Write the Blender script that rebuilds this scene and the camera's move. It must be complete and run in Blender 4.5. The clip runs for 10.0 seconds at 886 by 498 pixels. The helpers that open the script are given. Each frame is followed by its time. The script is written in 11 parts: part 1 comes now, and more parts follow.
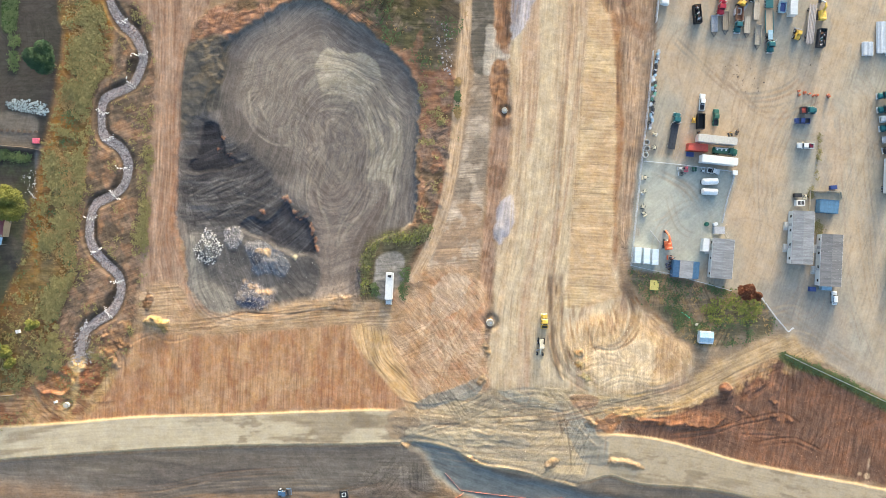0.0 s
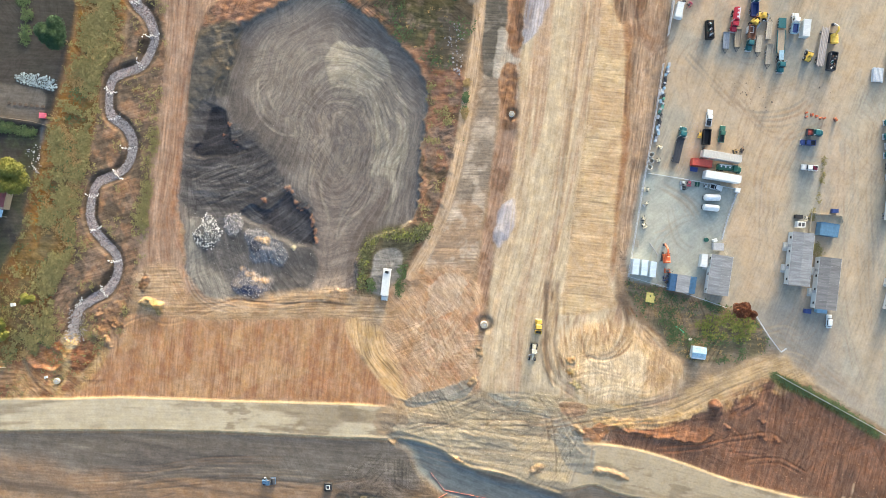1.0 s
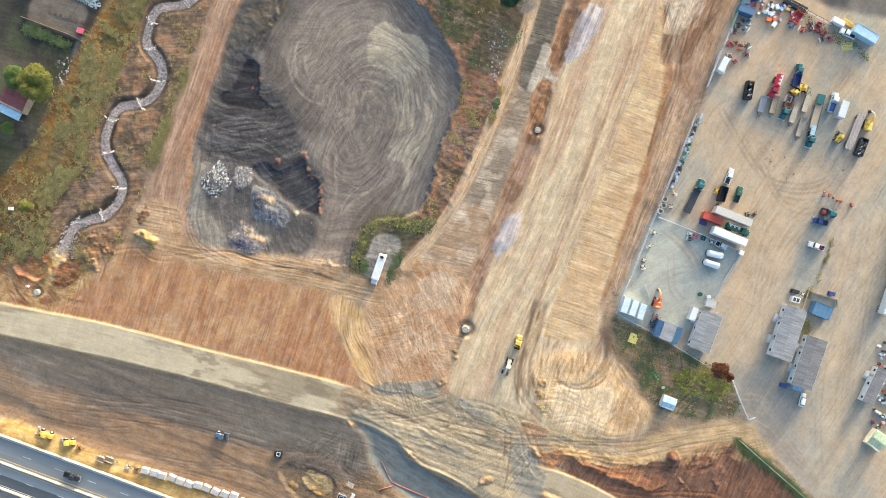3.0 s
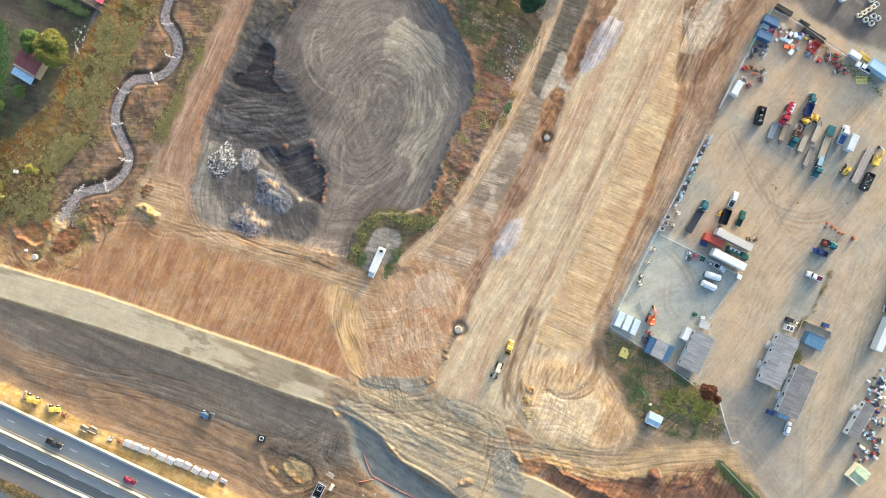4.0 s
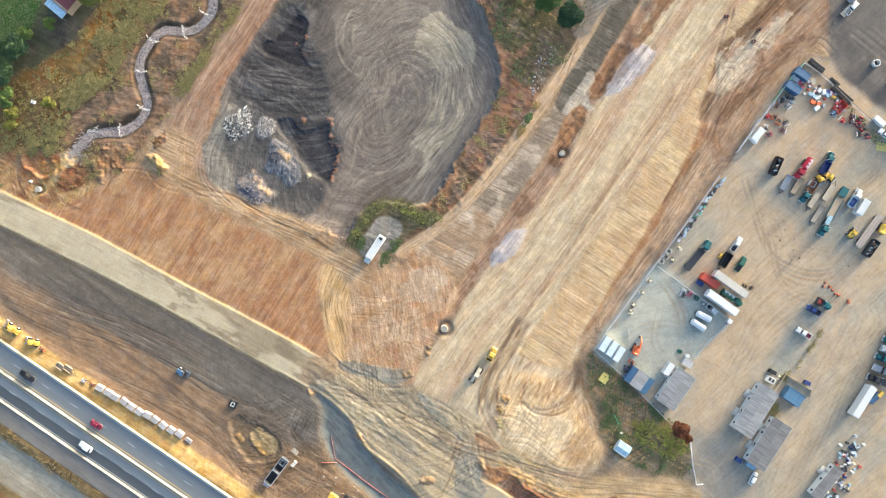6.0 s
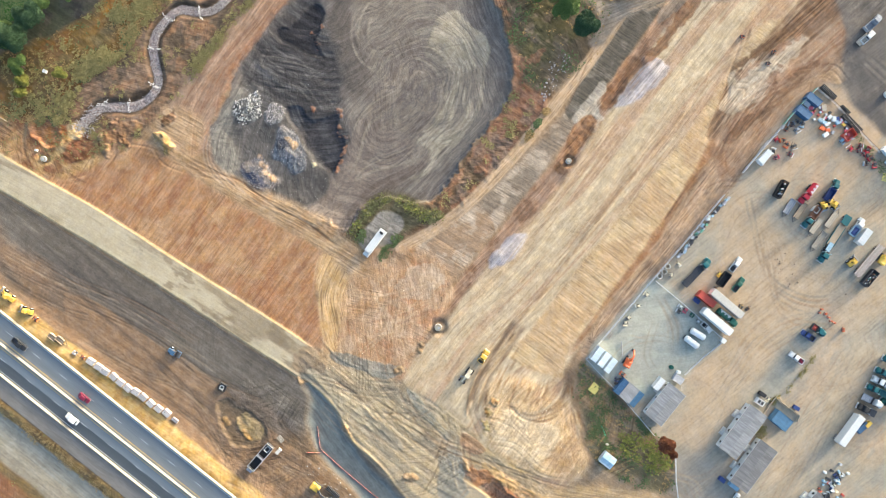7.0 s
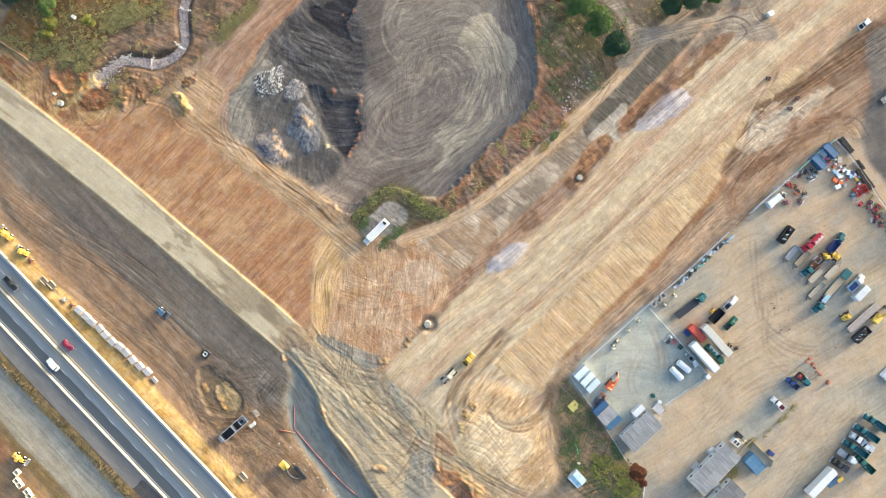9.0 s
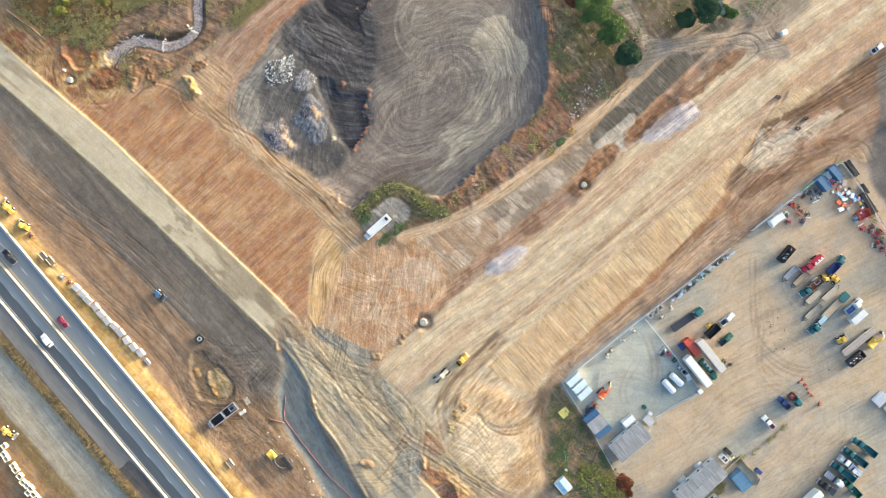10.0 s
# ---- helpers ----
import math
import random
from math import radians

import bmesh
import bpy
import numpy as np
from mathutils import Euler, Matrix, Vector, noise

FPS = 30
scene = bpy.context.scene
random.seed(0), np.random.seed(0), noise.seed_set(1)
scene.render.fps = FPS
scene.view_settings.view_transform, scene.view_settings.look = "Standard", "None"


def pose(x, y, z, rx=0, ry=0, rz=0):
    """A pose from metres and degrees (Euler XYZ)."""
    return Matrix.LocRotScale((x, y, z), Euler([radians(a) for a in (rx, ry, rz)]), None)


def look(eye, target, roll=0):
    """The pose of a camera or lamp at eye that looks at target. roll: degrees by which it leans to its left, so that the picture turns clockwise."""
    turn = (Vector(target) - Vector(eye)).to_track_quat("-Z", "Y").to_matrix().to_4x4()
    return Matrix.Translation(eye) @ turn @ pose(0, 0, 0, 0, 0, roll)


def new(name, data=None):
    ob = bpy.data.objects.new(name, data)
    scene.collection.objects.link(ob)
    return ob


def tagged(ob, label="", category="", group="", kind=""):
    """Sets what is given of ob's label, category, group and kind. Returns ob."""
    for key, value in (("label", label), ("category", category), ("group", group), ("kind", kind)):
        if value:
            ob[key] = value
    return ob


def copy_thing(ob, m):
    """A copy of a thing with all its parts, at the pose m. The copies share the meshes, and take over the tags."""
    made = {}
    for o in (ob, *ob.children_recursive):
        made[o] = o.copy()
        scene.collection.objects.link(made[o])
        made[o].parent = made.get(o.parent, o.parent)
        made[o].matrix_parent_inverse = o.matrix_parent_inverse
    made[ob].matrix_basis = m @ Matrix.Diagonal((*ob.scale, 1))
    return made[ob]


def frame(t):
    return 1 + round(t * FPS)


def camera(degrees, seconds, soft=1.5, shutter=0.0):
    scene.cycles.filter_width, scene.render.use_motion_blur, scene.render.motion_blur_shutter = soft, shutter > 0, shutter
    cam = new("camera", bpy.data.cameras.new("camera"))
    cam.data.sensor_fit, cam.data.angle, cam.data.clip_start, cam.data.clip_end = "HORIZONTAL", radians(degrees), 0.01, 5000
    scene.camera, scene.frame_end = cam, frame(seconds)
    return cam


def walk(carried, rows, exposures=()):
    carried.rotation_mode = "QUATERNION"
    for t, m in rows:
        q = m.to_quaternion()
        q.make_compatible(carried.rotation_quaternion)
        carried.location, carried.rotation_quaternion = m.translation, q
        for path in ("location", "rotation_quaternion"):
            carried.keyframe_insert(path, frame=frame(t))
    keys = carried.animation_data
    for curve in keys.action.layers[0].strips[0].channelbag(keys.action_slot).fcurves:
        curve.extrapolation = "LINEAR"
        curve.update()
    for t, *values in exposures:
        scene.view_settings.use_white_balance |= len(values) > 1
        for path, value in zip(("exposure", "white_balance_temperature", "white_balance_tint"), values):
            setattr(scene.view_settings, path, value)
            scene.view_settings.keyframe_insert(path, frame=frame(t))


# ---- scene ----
# camera: a drone that looks straight down, turns and drifts
cam = camera(73.75, 10.0, soft=0.9)
# t, east, north, height, turn
ROWS = [(0, 0.00, 0.00, 209.00, 0.00), (0.5, 0.22, -0.06, 209.10, 1.67), (1, 0.45, -0.16, 209.20, 3.52), (1.5, 0.62, -0.33, 209.30, 6.30), (2, 0.80, -0.48, 209.45, 9.79), (2.5, 0.97, -0.67, 209.55, 13.12), (4, 1.40, -1.12, 209.90, 20.77), (4.5, 1.54, -1.26, 209.95, 23.14), (5, 1.70, -1.40, 210.05, 25.47), (5.5, 1.90, -1.53, 210.12, 27.76), (7, 2.40, -1.99, 210.18, 34.15), (7.5, 2.49, -2.10, 210.25, 36.13), (8, 2.56, -2.25, 210.30, 38.17), (8.5, 2.66, -2.37, 210.35, 40.18), (9, 2.74, -2.46, 210.35, 42.06), (9.5, 2.84, -2.58, 210.35, 43.75), (10, 2.94, -2.72, 210.32, 45.46)]
walk(cam, [(t, pose(x, y, z, 0, 0, a)) for t, x, y, z, a in ROWS], exposures=[(0, 2.6, 5750, 2)])

# ---- light: low warm sun, clear sky ----
SUN_EL, SUN_AZ = 6.5, 12.7
world = bpy.data.worlds.new("world")
scene.world = world
world.use_nodes = True
wn = world.node_tree
sky = wn.nodes.new("ShaderNodeTexSky")
sky.sky_type = 'NISHITA'
sky.sun_disc = False
sky.sun_elevation = radians(SUN_EL)
sky.sun_rotation = radians(SUN_AZ)
sky.dust_density = 4.0
sky.air_density = 0.55
sky.ozone_density = 0.3
wn.links.new(sky.outputs[0], wn.nodes["Background"].inputs[0])
wn.nodes["Background"].inputs[1].default_value = 0.15
lamp = bpy.data.lights.new("sun", 'SUN')
lamp.energy, lamp.angle, lamp.color = 1.5, radians(4.0), (1.0, 0.84, 0.66)
sun = new("sun", lamp)
to_sun = Vector((math.sin(radians(SUN_AZ)) * math.cos(radians(SUN_EL)), math.cos(radians(SUN_AZ)) * math.cos(radians(SUN_EL)), math.sin(radians(SUN_EL))))
sun.matrix_world = look(to_sun * 500, (0, 0, 0))

# ---- materials ----


def srgb(r, g, b, k=0.62):
    """Albedo of a surface from its colour in full light."""
    return tuple(k * (c / 255 / 12.92 if c < 11 else ((c / 255 + 0.055) / 1.055) ** 2.4) for c in (r, g, b))


def nodes_of(name):
    m = bpy.data.materials.new(name)
    m.use_nodes = True
    return m, m.node_tree.nodes, m.node_tree.links, m.node_tree.nodes["Principled BSDF"]


def noise_node(nt, scale, detail, vec=None, rough=0.6):
    n = nt.nodes.new("ShaderNodeTexNoise")
    n.inputs["Scale"].default_value, n.inputs["Detail"].default_value, n.inputs["Roughness"].default_value = scale, detail, rough
    if vec:
        nt.links.new(vec, n.inputs["Vector"])
    return n.outputs["Fac"]


def ramp01(nt, sock, lo, hi):
    n = nt.nodes.new("ShaderNodeMapRange")
    n.inputs["From Min"].default_value, n.inputs["From Max"].default_value = 0.3, 0.7
    n.inputs["To Min"].default_value, n.inputs["To Max"].default_value = lo, hi
    nt.links.new(sock, n.inputs["Value"])
    return n.outputs[0]


def mathn(nt, op, a, b):
    n = nt.nodes.new("ShaderNodeMath")
    n.operation = op
    for i, v in enumerate((a, b)):
        if isinstance(v, (int, float)):
            n.inputs[i].default_value = v
        else:
            nt.links.new(v, n.inputs[i])
    return n.outputs[0]


def times(nt, colour, factor):
    n = nt.nodes.new("ShaderNodeVectorMath")
    n.operation = 'SCALE'
    nt.links.new(colour, n.inputs[0])
    nt.links.new(factor, n.inputs["Scale"])
    return n.outputs[0]


def soil(name, grain=0.11, blotch=0.15, streak=0.75, stones=0.0, relief=0.5, smear=0.13):
    """Earth: colour from the land's own layers, with grain, blotches, and streaks along the way it was worked."""
    m, nn, ln, bsdf = nodes_of(name)
    nt = m.node_tree
    col = nn.new("ShaderNodeAttribute")
    col.attribute_name = "soil"
    lay = nn.new("ShaderNodeAttribute")
    lay.attribute_name = "lay"
    turn = nn.new("ShaderNodeMapping")
    turn.inputs["Rotation"].default_value = (0.5, 0.7, 0.9)
    ln.new(nn.new("ShaderNodeNewGeometry").outputs["Position"], turn.inputs[0])
    pos = turn.outputs[0]
    sep = nn.new("ShaderNodeSeparateXYZ")
    ln.new(lay.outputs["Vector"], sep.inputs[0])
    rough = nn.new("ShaderNodeAttribute")
    rough.attribute_name = "rough"
    sway = mathn(nt, 'MULTIPLY', mathn(nt, 'SUBTRACT', noise_node(nt, 0.12, 2, pos), 0.5), 0.9)
    def lanes(a, b):
        mp = nn.new("ShaderNodeCombineXYZ")
        ln.new(mathn(nt, 'MULTIPLY', sep.outputs[0], a), mp.inputs[0])
        ln.new(mathn(nt, 'MULTIPLY', mathn(nt, 'ADD', sep.outputs[1], sway), b), mp.inputs[1])
        return mp.outputs[0]
    s1 = noise_node(nt, 1.0, 2, lanes(0.06, 1.35), 0.6)
    s2 = noise_node(nt, 1.0, 2, lanes(0.03, 0.33))
    both = mathn(nt, 'ADD', mathn(nt, 'MULTIPLY', s1, 0.75), mathn(nt, 'MULTIPLY', s2, 0.25))
    # worn away in places, cut deep in others; flat lands and narrow furrows
    kept = ramp01(nt, noise_node(nt, 0.10, 4, pos, 0.65), 0.15, 1.7)
    furrow = mathn(nt, 'MINIMUM', mathn(nt, 'SUBTRACT', both, 0.5), 0.07)
    swing = mathn(nt, 'MULTIPLY', mathn(nt, 'MULTIPLY', furrow, mathn(nt, 'MAXIMUM', kept, 0.05)), sep.outputs[2])
    fs = mathn(nt, 'ADD', 1.0, mathn(nt, 'MULTIPLY', swing, streak * 3.2))
    g = noise_node(nt, 1.3, 2, pos, 0.7)
    b = noise_node(nt, 0.22, 4, pos, 0.62)
    f = mathn(nt, 'MULTIPLY', ramp01(nt, g, 1 - grain, 1 + grain), ramp01(nt, b, 1 - blotch, 1 + blotch))
    f = mathn(nt, 'MULTIPLY', f, fs)
    hue = nn.new("ShaderNodeHueSaturation")
    ln.new(col.outputs["Color"], hue.inputs["Color"])
    ln.new(ramp01(nt, noise_node(nt, 0.35, 3, pos), 0.9, 1.1), hue.inputs["Saturation"])
    out = times(nt, hue.outputs[0], f)
    # short straight scratches of blades and tracks, each patch in a direction of its own
    warp = nn.new("ShaderNodeVectorMath")
    warp.operation = 'MULTIPLY_ADD'
    drift = nn.new("ShaderNodeTexNoise")
    drift.inputs["Scale"].default_value = 0.16
    ln.new(pos, drift.inputs["Vector"])
    ln.new(drift.outputs["Color"], warp.inputs[0])
    warp.inputs[1].default_value = (9, 9, 0)
    plan = nn.new("ShaderNodeNewGeometry")
    ln.new(plan.outputs["Position"], warp.inputs[2])
    cell = nn.new("ShaderNodeTexVoronoi")
    cell.voronoi_dimensions = '2D'
    cell.inputs["Scale"].default_value = 0.085
    ln.new(warp.outputs[0], cell.inputs["Vector"])
    part_of = nn.new("ShaderNodeSeparateColor")
    ln.new(cell.outputs["Color"], part_of.inputs[0])
    way = nn.new("ShaderNodeVectorRotate")
    way.rotation_type = 'Z_AXIS'
    ln.new(plan.outputs["Position"], way.inputs["Vector"])
    ln.new(mathn(nt, 'MULTIPLY', part_of.outputs[0], 6.283), way.inputs["Angle"])
    narrow = nn.new("ShaderNodeVectorMath")
    narrow.operation = 'MULTIPLY'
    ln.new(way.outputs[0], narrow.inputs[0])
    narrow.inputs[1].default_value = (0.11, 1.15, 0.0)
    scr = mathn(nt, 'SUBTRACT', noise_node(nt, 1.0, 2, narrow.outputs[0], 0.6), 0.5)
    scr = mathn(nt, 'MULTIPLY', mathn(nt, 'MINIMUM', scr, 0.06), mathn(nt, 'MULTIPLY', mathn(nt, 'MULTIPLY', rough.outputs["Fac"], part_of.outputs[1]), mathn(nt, 'MAXIMUM', mathn(nt, 'SUBTRACT', 1.15, sep.outputs[2]), 0.1)))
    out = times(nt, out, mathn(nt, 'ADD', 1.0, mathn(nt, 'MULTIPLY', scr, 3.0 if not stones else 0.0)))
    # scraped and smeared patches with hard edges
    def hard(sock, mid, half):
        n = nn.new("ShaderNodeMapRange")
        n.inputs["From Min"].default_value, n.inputs["From Max"].default_value = mid - half, mid + half
        n.inputs["To Min"].default_value, n.inputs["To Max"].default_value = -1.0, 1.0
        ln.new(sock, n.inputs["Value"])
        return n.outputs[0]
    if not stones:
        e1 = mathn(nt, 'MULTIPLY', hard(noise_node(nt, 1.0, 4, lanes(0.10, 0.62), 0.68), 0.52, 0.05), smear)
        e2 = mathn(nt, 'MULTIPLY', hard(noise_node(nt, 0.42, 5, pos, 0.7), 0.55, 0.045), smear * 0.55)
        worn = mathn(nt, 'ADD', 0.45, mathn(nt, 'MULTIPLY', rough.outputs["Fac"], 0.75))
        out = times(nt, out, mathn(nt, 'ADD', 1.0, mathn(nt, 'MULTIPLY', mathn(nt, 'ADD', e1, e2), worn)))
    # clods with crisp edges
    clod = mathn(nt, 'MAXIMUM', mathn(nt, 'SUBTRACT', noise_node(nt, 0.95, 3, pos, 0.7), 0.60), 0.0)
    clod = mathn(nt, 'MULTIPLY', mathn(nt, 'MINIMUM', clod, 0.08), mathn(nt, 'MULTIPLY', rough.outputs["Fac"], 0.9))
    crumb = mathn(nt, 'MULTIPLY', noise_node(nt, 0.75, 2.5, pos, 0.7), mathn(nt, 'MULTIPLY', rough.outputs["Fac"], 0.24))
    crumb = mathn(nt, 'ADD', mathn(nt, 'ADD', crumb, clod), mathn(nt, 'MULTIPLY', scr, 0.32 * relief))
    h = mathn(nt, 'ADD', crumb, mathn(nt, 'MULTIPLY', swing, 0.15 * relief))
    if stones:
        v = nn.new("ShaderNodeTexVoronoi")
        v.inputs["Scale"].default_value = 1.9
        ln.new(pos, v.inputs["Vector"])
        tint = nn.new("ShaderNodeSeparateColor")
        ln.new(v.outputs["Color"], tint.inputs[0])
        out = times(nt, out, mathn(nt, 'ADD', 1 - stones * 0.5, mathn(nt, 'MULTIPLY', tint.outputs[0], stones)))
        h = mathn(nt, 'SUBTRACT', h, mathn(nt, 'MULTIPLY', v.outputs["Distance"], 0.18))
    ln.new(out, bsdf.inputs["Base Color"])
    bump = nn.new("ShaderNodeBump")
    bump.inputs["Distance"].default_value = 1.0
    bump.inputs["Strength"].default_value = 0.6
    ln.new(h, bump.inputs["Height"])
    ln.new(bump.outputs[0], bsdf.inputs["Normal"])
    bsdf.inputs["Roughness"].default_value = 0.95
    bsdf.inputs["Specular IOR Level"].default_value = 0.15
    return m


def plain(name, colour, rough=0.6, metal=0.0, wear=0.18, scale=1.5, bump=0.0, spec=0.4, stretch=None):
    """Paint, metal, concrete or cloth, with stains at two scales and a little difference from piece to piece."""
    m, nn, ln, bsdf = nodes_of(name)
    nt = m.node_tree
    pos = nn.new("ShaderNodeTexCoord").outputs["Object"]
    if stretch:
        mp = nn.new("ShaderNodeMapping")
        mp.inputs["Scale"].default_value = stretch
        ln.new(pos, mp.inputs[0])
        pos = mp.outputs[0]
    rgb = nn.new("ShaderNodeRGB")
    rgb.outputs[0].default_value = (*colour, 1)
    a = ramp01(nt, noise_node(nt, scale, 5, pos, 0.65), 1 - wear, 1 + wear)
    b = ramp01(nt, noise_node(nt, scale * 7, 3, pos, 0.6), 1 - wear * 0.6, 1 + wear * 0.6)
    info = nn.new("ShaderNodeObjectInfo")
    mr = nn.new("ShaderNodeMapRange")
    mr.inputs["To Min"].default_value, mr.inputs["To Max"].default_value = 0.88, 1.1
    ln.new(info.outputs["Random"], mr.inputs["Value"])
    f = mathn(nt, 'MULTIPLY', mathn(nt, 'MULTIPLY', a, b), mr.outputs[0])
    ln.new(times(nt, rgb.outputs[0], f), bsdf.inputs["Base Color"])
    bsdf.inputs["Roughness"].default_value, bsdf.inputs["Metallic"].default_value = rough, metal
    bsdf.inputs["Specular IOR Level"].default_value = spec
    if bump:
        bn = nn.new("ShaderNodeBump")
        bn.inputs["Distance"].default_value = bump
        ln.new(a, bn.inputs["Height"])
        ln.new(bn.outputs[0], bsdf.inputs["Normal"])
    return m


def leafy(name, c1, c2, scale=0.6):
    """Leaves: two greens mixed clump by clump."""
    m, nn, ln, bsdf = nodes_of(name)
    nt = m.node_tree
    pos = nn.new("ShaderNodeNewGeometry")
    mix = nn.new("ShaderNodeMix")
    mix.data_type = 'RGBA'
    mix.inputs["A"].default_value, mix.inputs["B"].default_value = (*c1, 1), (*c2, 1)
    a = ramp01(nt, noise_node(nt, scale, 3, pos.outputs["Position"]), 0, 1)
    ln.new(mathn(nt, 'ADD', mathn(nt, 'MULTIPLY', a, 0.68), mathn(nt, 'MULTIPLY', pos.outputs["Random Per Island"], 0.32)), mix.inputs["Factor"])
    ln.new(mix.outputs["Result"], bsdf.inputs["Base Color"])
    bsdf.inputs["Roughness"].default_value = 0.75
    bsdf.inputs["Specular IOR Level"].default_value = 0.2
    return m

# ---- the land: one height field with its layers of soil ----
STEP, HALF = 0.36, 190.0
NG = int(2 * HALF / STEP) + 1
ax = (np.arange(NG) * STEP - HALF).astype(np.float32)
GX, GY = np.meshgrid(ax, ax)
rng = np.random.RandomState(7)
TABLE = rng.rand(256, 256).astype(np.float32)


def vnoise(x, y):
    xi, yi = np.floor(x).astype(np.int32), np.floor(y).astype(np.int32)
    fx, fy = x - xi, y - yi
    fx, fy = fx * fx * (3 - 2 * fx), fy * fy * (3 - 2 * fy)
    x0, x1, y0, y1 = xi & 255, (xi + 1) & 255, yi & 255, (yi + 1) & 255
    a = TABLE[y0, x0] * (1 - fx) + TABLE[y0, x1] * fx
    b = TABLE[y1, x0] * (1 - fx) + TABLE[y1, x1] * fx
    return a * (1 - fy) + b * fy


def fbm(size, octaves=3, off=0.0, x=None, y=None, stretched=True):
    """Noise about 0, within -1..1, with its largest lumps that many metres across."""
    if x is None:
        x, y = (CXX, CYY) if size / 2 ** (octaves - 1) >= 1.2 else (GX, GY)
        if x is CXX:
            return finer(fbm(size, octaves, off, x.astype(np.float32), y.astype(np.float32), False))
        stretched = False
    out, amp, tot = 0, 1.0, 0
    for k in range(octaves):
        f = 2.0 ** k / size
        c, s = (1.0, 0.0) if stretched else (math.cos(0.55 + 0.9 * k), math.sin(0.55 + 0.9 * k))
        out = out + amp * (vnoise((x * c - y * s) * f + off + 17.3 * k, (x * s + y * c) * f - off * 1.7 + 5.1 * k) * 2 - 1)
        tot += amp
        amp *= 0.55
    return out / tot


def spline(points, closed=True, sub=6):
    p = np.array(points, float)
    n = len(p)
    out = []
    for i in range(n if closed else n - 1):
        a, b, c, d = (p[(i + k) % n] if closed else p[min(max(i + k, 0), n - 1)] for k in (-1, 0, 1, 2))
        for t in np.arange(sub) / sub:
            out.append(0.5 * (2 * b + (c - a) * t + (2 * a - 5 * b + 4 * c - d) * t * t + (3 * b - a - 3 * c + d) * t ** 3))
    if not closed:
        out.append(p[-1])
    return np.array(out)


COARSE = 1.0
cax = np.arange(-HALF - 2, HALF + 3, COARSE)
CXX, CYY = np.meshgrid(cax, cax)
FI = np.clip((ax - cax[0]) / COARSE, 0, len(cax) - 2)
I0 = FI.astype(int)
FR = (FI - I0).astype(np.float32)


TAPS = ((1 - FR) ** 3 / 6, (3 * FR ** 3 - 6 * FR ** 2 + 4) / 6, (-3 * FR ** 3 + 3 * FR ** 2 + 3 * FR + 1) / 6, FR ** 3 / 6)


def finer(c):
    """From the coarse net to the fine one, smoothly."""
    c = np.pad(c.astype(np.float32), 1, mode="edge")
    r = sum(c[I0 + k] * w[:, None] for k, w in enumerate(TAPS))
    r = np.ascontiguousarray(r.T)
    return np.ascontiguousarray(sum(r[I0 + k] * w[:, None] for k, w in enumerate(TAPS)).T)


def nearest(pts, closed):
    """Distance to a line, and along and across it, on the coarse net."""
    q = np.roll(pts, -1, 0) if closed else pts[1:]
    p = pts if closed else pts[:-1]
    best = np.full(CXX.shape, 1e9)
    along, across = np.zeros(CXX.shape), np.zeros(CXX.shape)
    run = 0.0
    inside = np.zeros(CXX.shape, bool)
    lo, hi = pts.min(0) - 12, pts.max(0) + 12
    w = (slice(*np.searchsorted(cax, (lo[1], hi[1]))), slice(*np.searchsorted(cax, (lo[0], hi[0])))) if closed else (slice(None), slice(None))
    WX, WY, whole = CXX[w].astype(np.float32), CYY[w].astype(np.float32), (best, inside)
    best, inside = best[w].astype(np.float32), inside[w]
    for (x0, y0), (x1, y1) in zip(p.astype(np.float32), q.astype(np.float32)):
        dx, dy = x1 - x0, y1 - y0
        L = math.hypot(dx, dy) + 1e-9
        t = np.clip(((WX - x0) * dx + (WY - y0) * dy) / L / L, 0, 1)
        d = np.hypot(WX - x0 - t * dx, WY - y0 - t * dy)
        m = d < best
        best[m] = d[m]
        if not closed:
            side = (dx * (WY - y0) - dy * (WX - x0)) / L
            across[m] = (np.sign(side) * d)[m]
            along[m] = (run + t * L)[m]
        elif dy != 0:
            hit = ((y0 > WY) != (y1 > WY)) & (WX < x0 + dx * (WY - y0) / dy)
            inside ^= hit
        run += L
    if closed:
        whole[0][:] = -12.0
        whole[0][w] = np.where(inside, best, -best)
        return finer(np.maximum(whole[0], -12.0))
    reach, side = finer(best), finer(across)
    return finer(along), np.where(reach > 3.0, np.sign(side) * reach, side)


def area(points, ragged=0.0, size=6.0, off=0.0):
    """Metres inside an outline (below 0: outside), its edge made uneven."""
    d = nearest(spline(points), True)
    return d + ragged * fbm(max(size, 5.0), 3, off) if ragged else d


def line(points):
    return nearest(spline(points, False), False)


def sm(d, w):
    t = np.clip(d / w * 0.5 + 0.5, 0, 1)
    return t * t * (3 - 2 * t)


Z = 0.30 * fbm(60, 3) + 0.07 * fbm(7, 3, 3.0)
SOIL = np.empty((NG, NG, 3), np.float32)
SOIL[:] = srgb(166, 138, 108)
LAY = np.zeros((NG, NG, 3), np.float32)
LAY[..., 0], LAY[..., 1], LAY[..., 2] = GX, GY, 0.25
KIND = np.zeros((NG, NG), np.int8)
ROUGH = np.full((NG, NG), 0.35, np.float32)


def crumbly(mask, amount):
    ROUGH[:] = ROUGH * (1 - mask) + amount * mask


def paint(mask, colour, amount=1.0):
    m = (mask * amount)[..., None].astype(np.float32)
    SOIL[:] = SOIL * (1 - m) + np.array(colour, np.float32) * m


def patchy(mask, colour, size, share=0.5, amount=1.0, off=0.0, hard=0.25, x=None, y=None):
